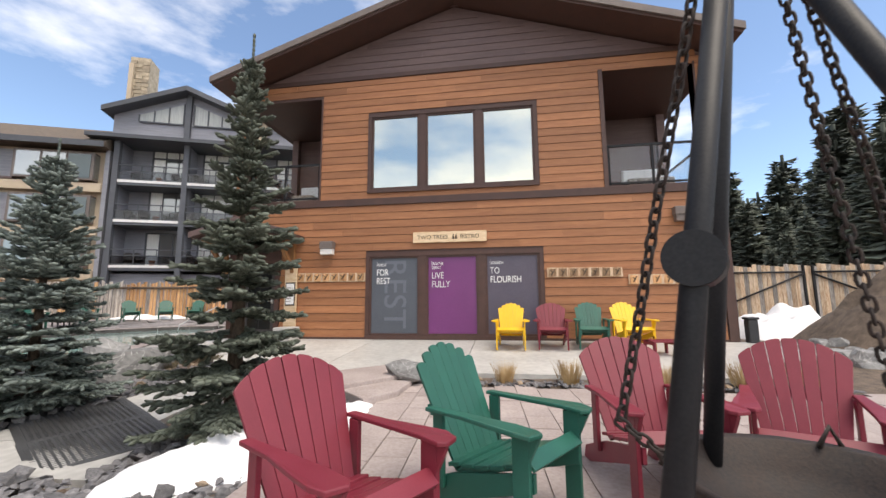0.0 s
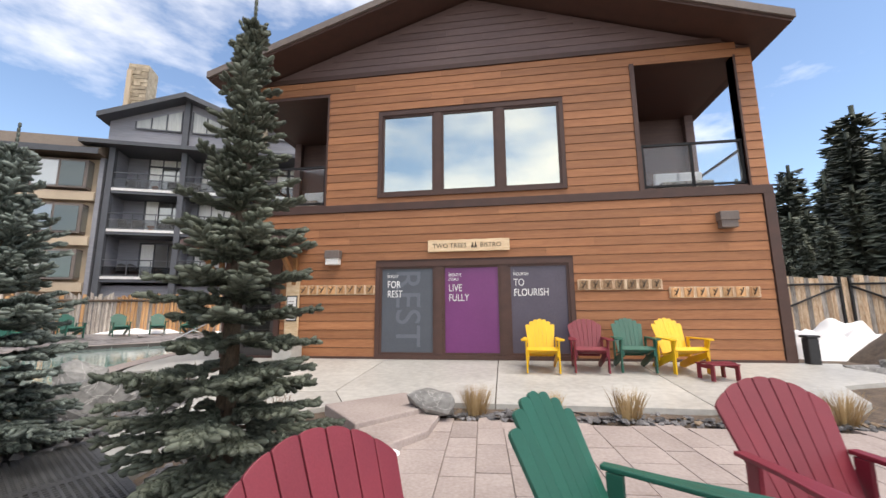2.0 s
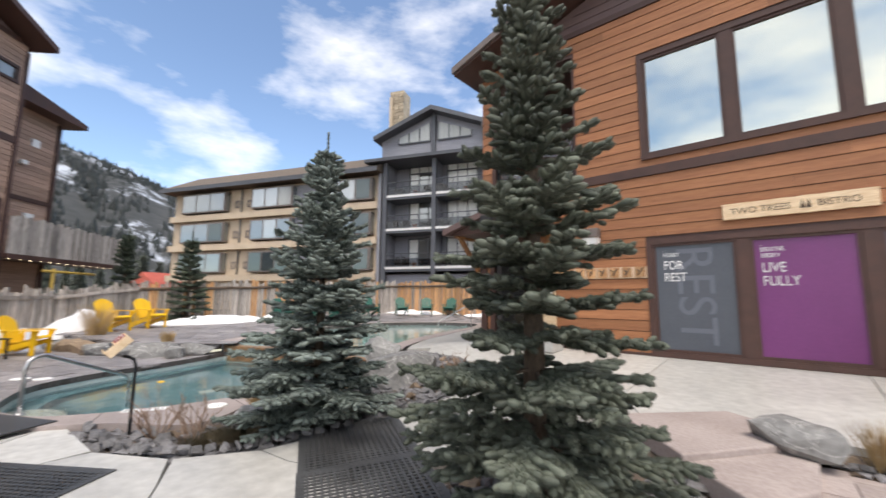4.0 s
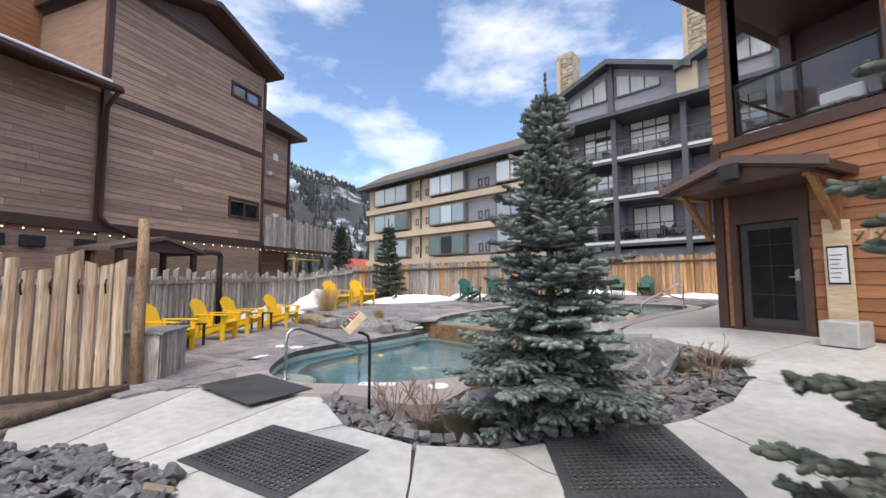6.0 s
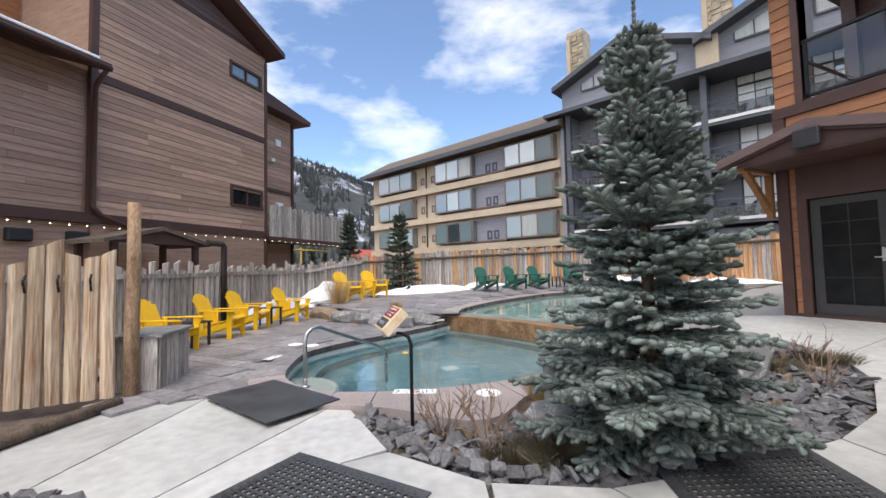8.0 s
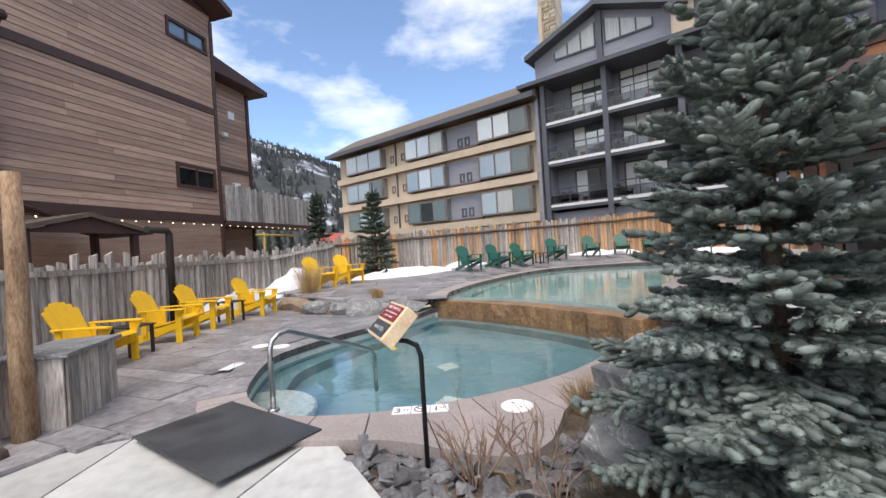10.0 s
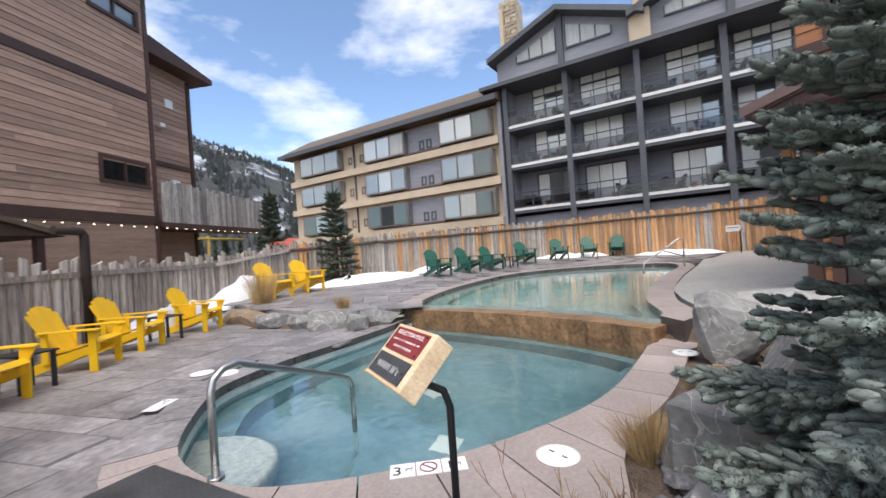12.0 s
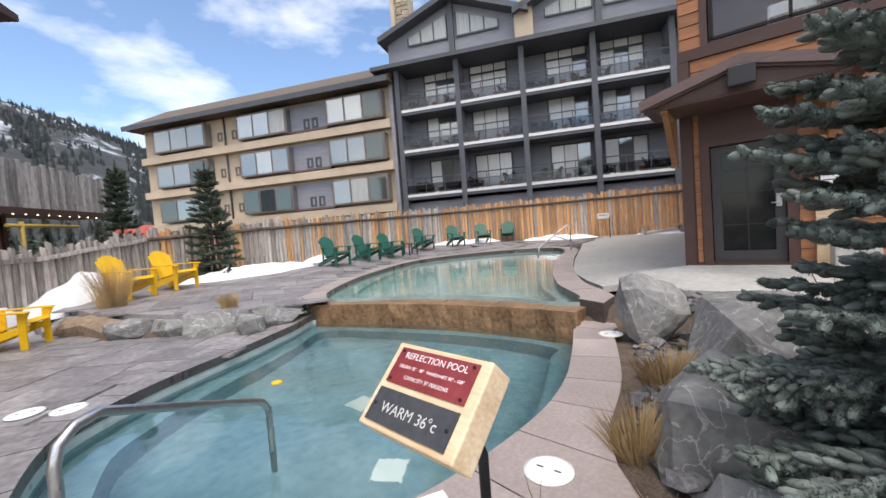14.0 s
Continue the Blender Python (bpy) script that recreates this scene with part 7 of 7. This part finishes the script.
pines = [pine_mesh(k, 1.0, 0.15) for k in range(5)]
prng = random.Random(21)
for k in range(84):
    az = radians(prng.uniform(26, 64))
    d = prng.uniform(30, 62)
    h = d * math.tan(radians(prng.uniform(10, 19.5) + (3 if az < radians(54) else -2.5)))
    ob = new("pine_tree", pines[k % 5])
    ob.matrix_world = pose(d * math.cos(az), d * math.sin(az), 0, 0, 0, k * 40) @ Matrix.Diagonal((h, h, h, 1))
    tagged(ob, "tall dark pine at the wood's edge", "tree", "far pines")
for k in range(26):
    az = radians(prng.uniform(162, 182))
    d = prng.uniform(60, 110)
    ob = new("pine_tree", pines[k % 5])
    h = d * math.tan(radians(prng.uniform(2.5, 6.5)))
    ob.matrix_world = pose(-5 + d * math.cos(az), 1.5 + d * math.sin(az), 0, 0, 0, k * 40) @ Matrix.Diagonal((h, h, h, 1))
    tagged(ob, "dark pine below the mountain", "tree", "pines below the mountain")

MOUNT = surf("snowy_mountain", (0.022, 0.026, 0.026), (0.060, 0.062, 0.062), 0.9, 0.012, 0.10, 0.0, rand=0.0)
mn, ml = MOUNT.node_tree.nodes, MOUNT.node_tree.links
tcm, nz, rampm, mixm = mn.new("ShaderNodeTexCoord"), mn.new("ShaderNodeTexNoise"), mn.new("ShaderNodeValToRGB"), mn.new("ShaderNodeMixRGB")
nz.inputs["Scale"].default_value, nz.inputs["Detail"].default_value, nz.inputs["Roughness"].default_value = 0.016, 12, 0.72
rampm.color_ramp.elements[0].position, rampm.color_ramp.elements[1].position = 0.53, 0.60
ml.new(tcm.outputs["Object"], nz.inputs["Vector"])
ml.new(nz.outputs["Fac"], rampm.inputs["Fac"])
ml.new(rampm.outputs["Color"], mixm.inputs["Fac"])
pb = mn["Principled BSDF"]
ml.new(pb.inputs["Base Color"].links[0].from_socket, mixm.inputs["Color1"])
mixm.inputs["Color2"].default_value = (0.46, 0.50, 0.56, 1)
ml.new(mixm.outputs["Color"], pb.inputs["Base Color"])
bm = bmesh.new()
rows = []
ridge = lambda az: math.tan(radians(np.interp(az, [120, 150, 158, 164, 170, 175, 182, 200, 215], [2, 6, 9.5, 11.8, 14.2, 15.4, 17.5, 20, 14])))
for j in range(14):
    v = j / 13
    d = 260 + 380 * v
    row = []
    for i in range(90):
        az = 120 + i * 95 / 89
        z = 640 * ridge(az) * v ** 0.85 + 7 * noise.noise((az * 0.5, v * 4, 3)) * (0.3 + v)
        row.append(bm.verts.new((-6 + d * math.cos(radians(az)), 1.5 + d * math.sin(radians(az)), z)))
    rows.append(row)
for a, b in zip(rows, rows[1:]):
    for i in range(89):
        f = bm.faces.new((a[i], a[i + 1], b[i + 1], b[i]))
        f.smooth = True
tagged(part("backdrop", bm, MOUNT), "wooded mountain with patches of snow", "mountain", kind="structure")
bm = bmesh.new()
for k in range(3600):
    az = prng.uniform(150, 190)
    v = prng.random() ** 0.8
    d = 260 + 380 * v
    if noise.noise((az * 0.35, v * 5, 8)) < -0.12 and v < 0.8:
        continue
    z = 640 * ridge(az) * v ** 0.85 - 1.5
    h, r = prng.uniform(5, 10), prng.uniform(1.4, 2.4)
    c = Vector((-6 + d * math.cos(radians(az)), 1.5 + d * math.sin(radians(az)), z))
    base = [bm.verts.new(c + Vector((r * math.cos(q * 2.09), r * math.sin(q * 2.09), 0))) for q in range(3)]
    tip = bm.verts.new(c + Vector((0, 0, h)))
    for q in range(3):
        bm.faces.new((base[q], base[(q + 1) % 3], tip))
tagged(part("far_woods", bm, FAR_NEEDLE), "conifers dotted over the mountain", "woods", kind="stuff")
cabin = thing("red_roofed_cabin", pose(-52, 12.5, 0, 0, 0, 20), "distant cabin with a faded red roof", "cabin")
boxpart("wall", (-2.5, 2.5, 0, 4, 0, 2.2), TAN, cabin)
bm = bmesh.new()
prism(bm, [(-3, 2.1), (3, 2.1), (0, 4.0)], -0.5, 4.5)
part("roof", bm, REDPLASTIC, cabin)

# ---- paving stones last ----
lay("paver", patio, PATIO, lambda x, y: 0.125, PAVER, 93, (0.45, 0.6, 0.75), (0.3, 0.45, 0.3), h=0.04)
lay("stamped_stone", lower_deck, LOWER_DECK, lambda x, y: 0.036, STAMPED, 38, (0.45, 0.6, 0.9, 0.7), (0.45, 0.3, 0.6), h=0.03)
lay("stamped_stone", upper_deck, UP_WEST, lambda x, y: deck_z(x, y) + 0.02, STAMPED, 60, (0.6, 0.9, 0.75), (0.45, 0.6), h=0.03)
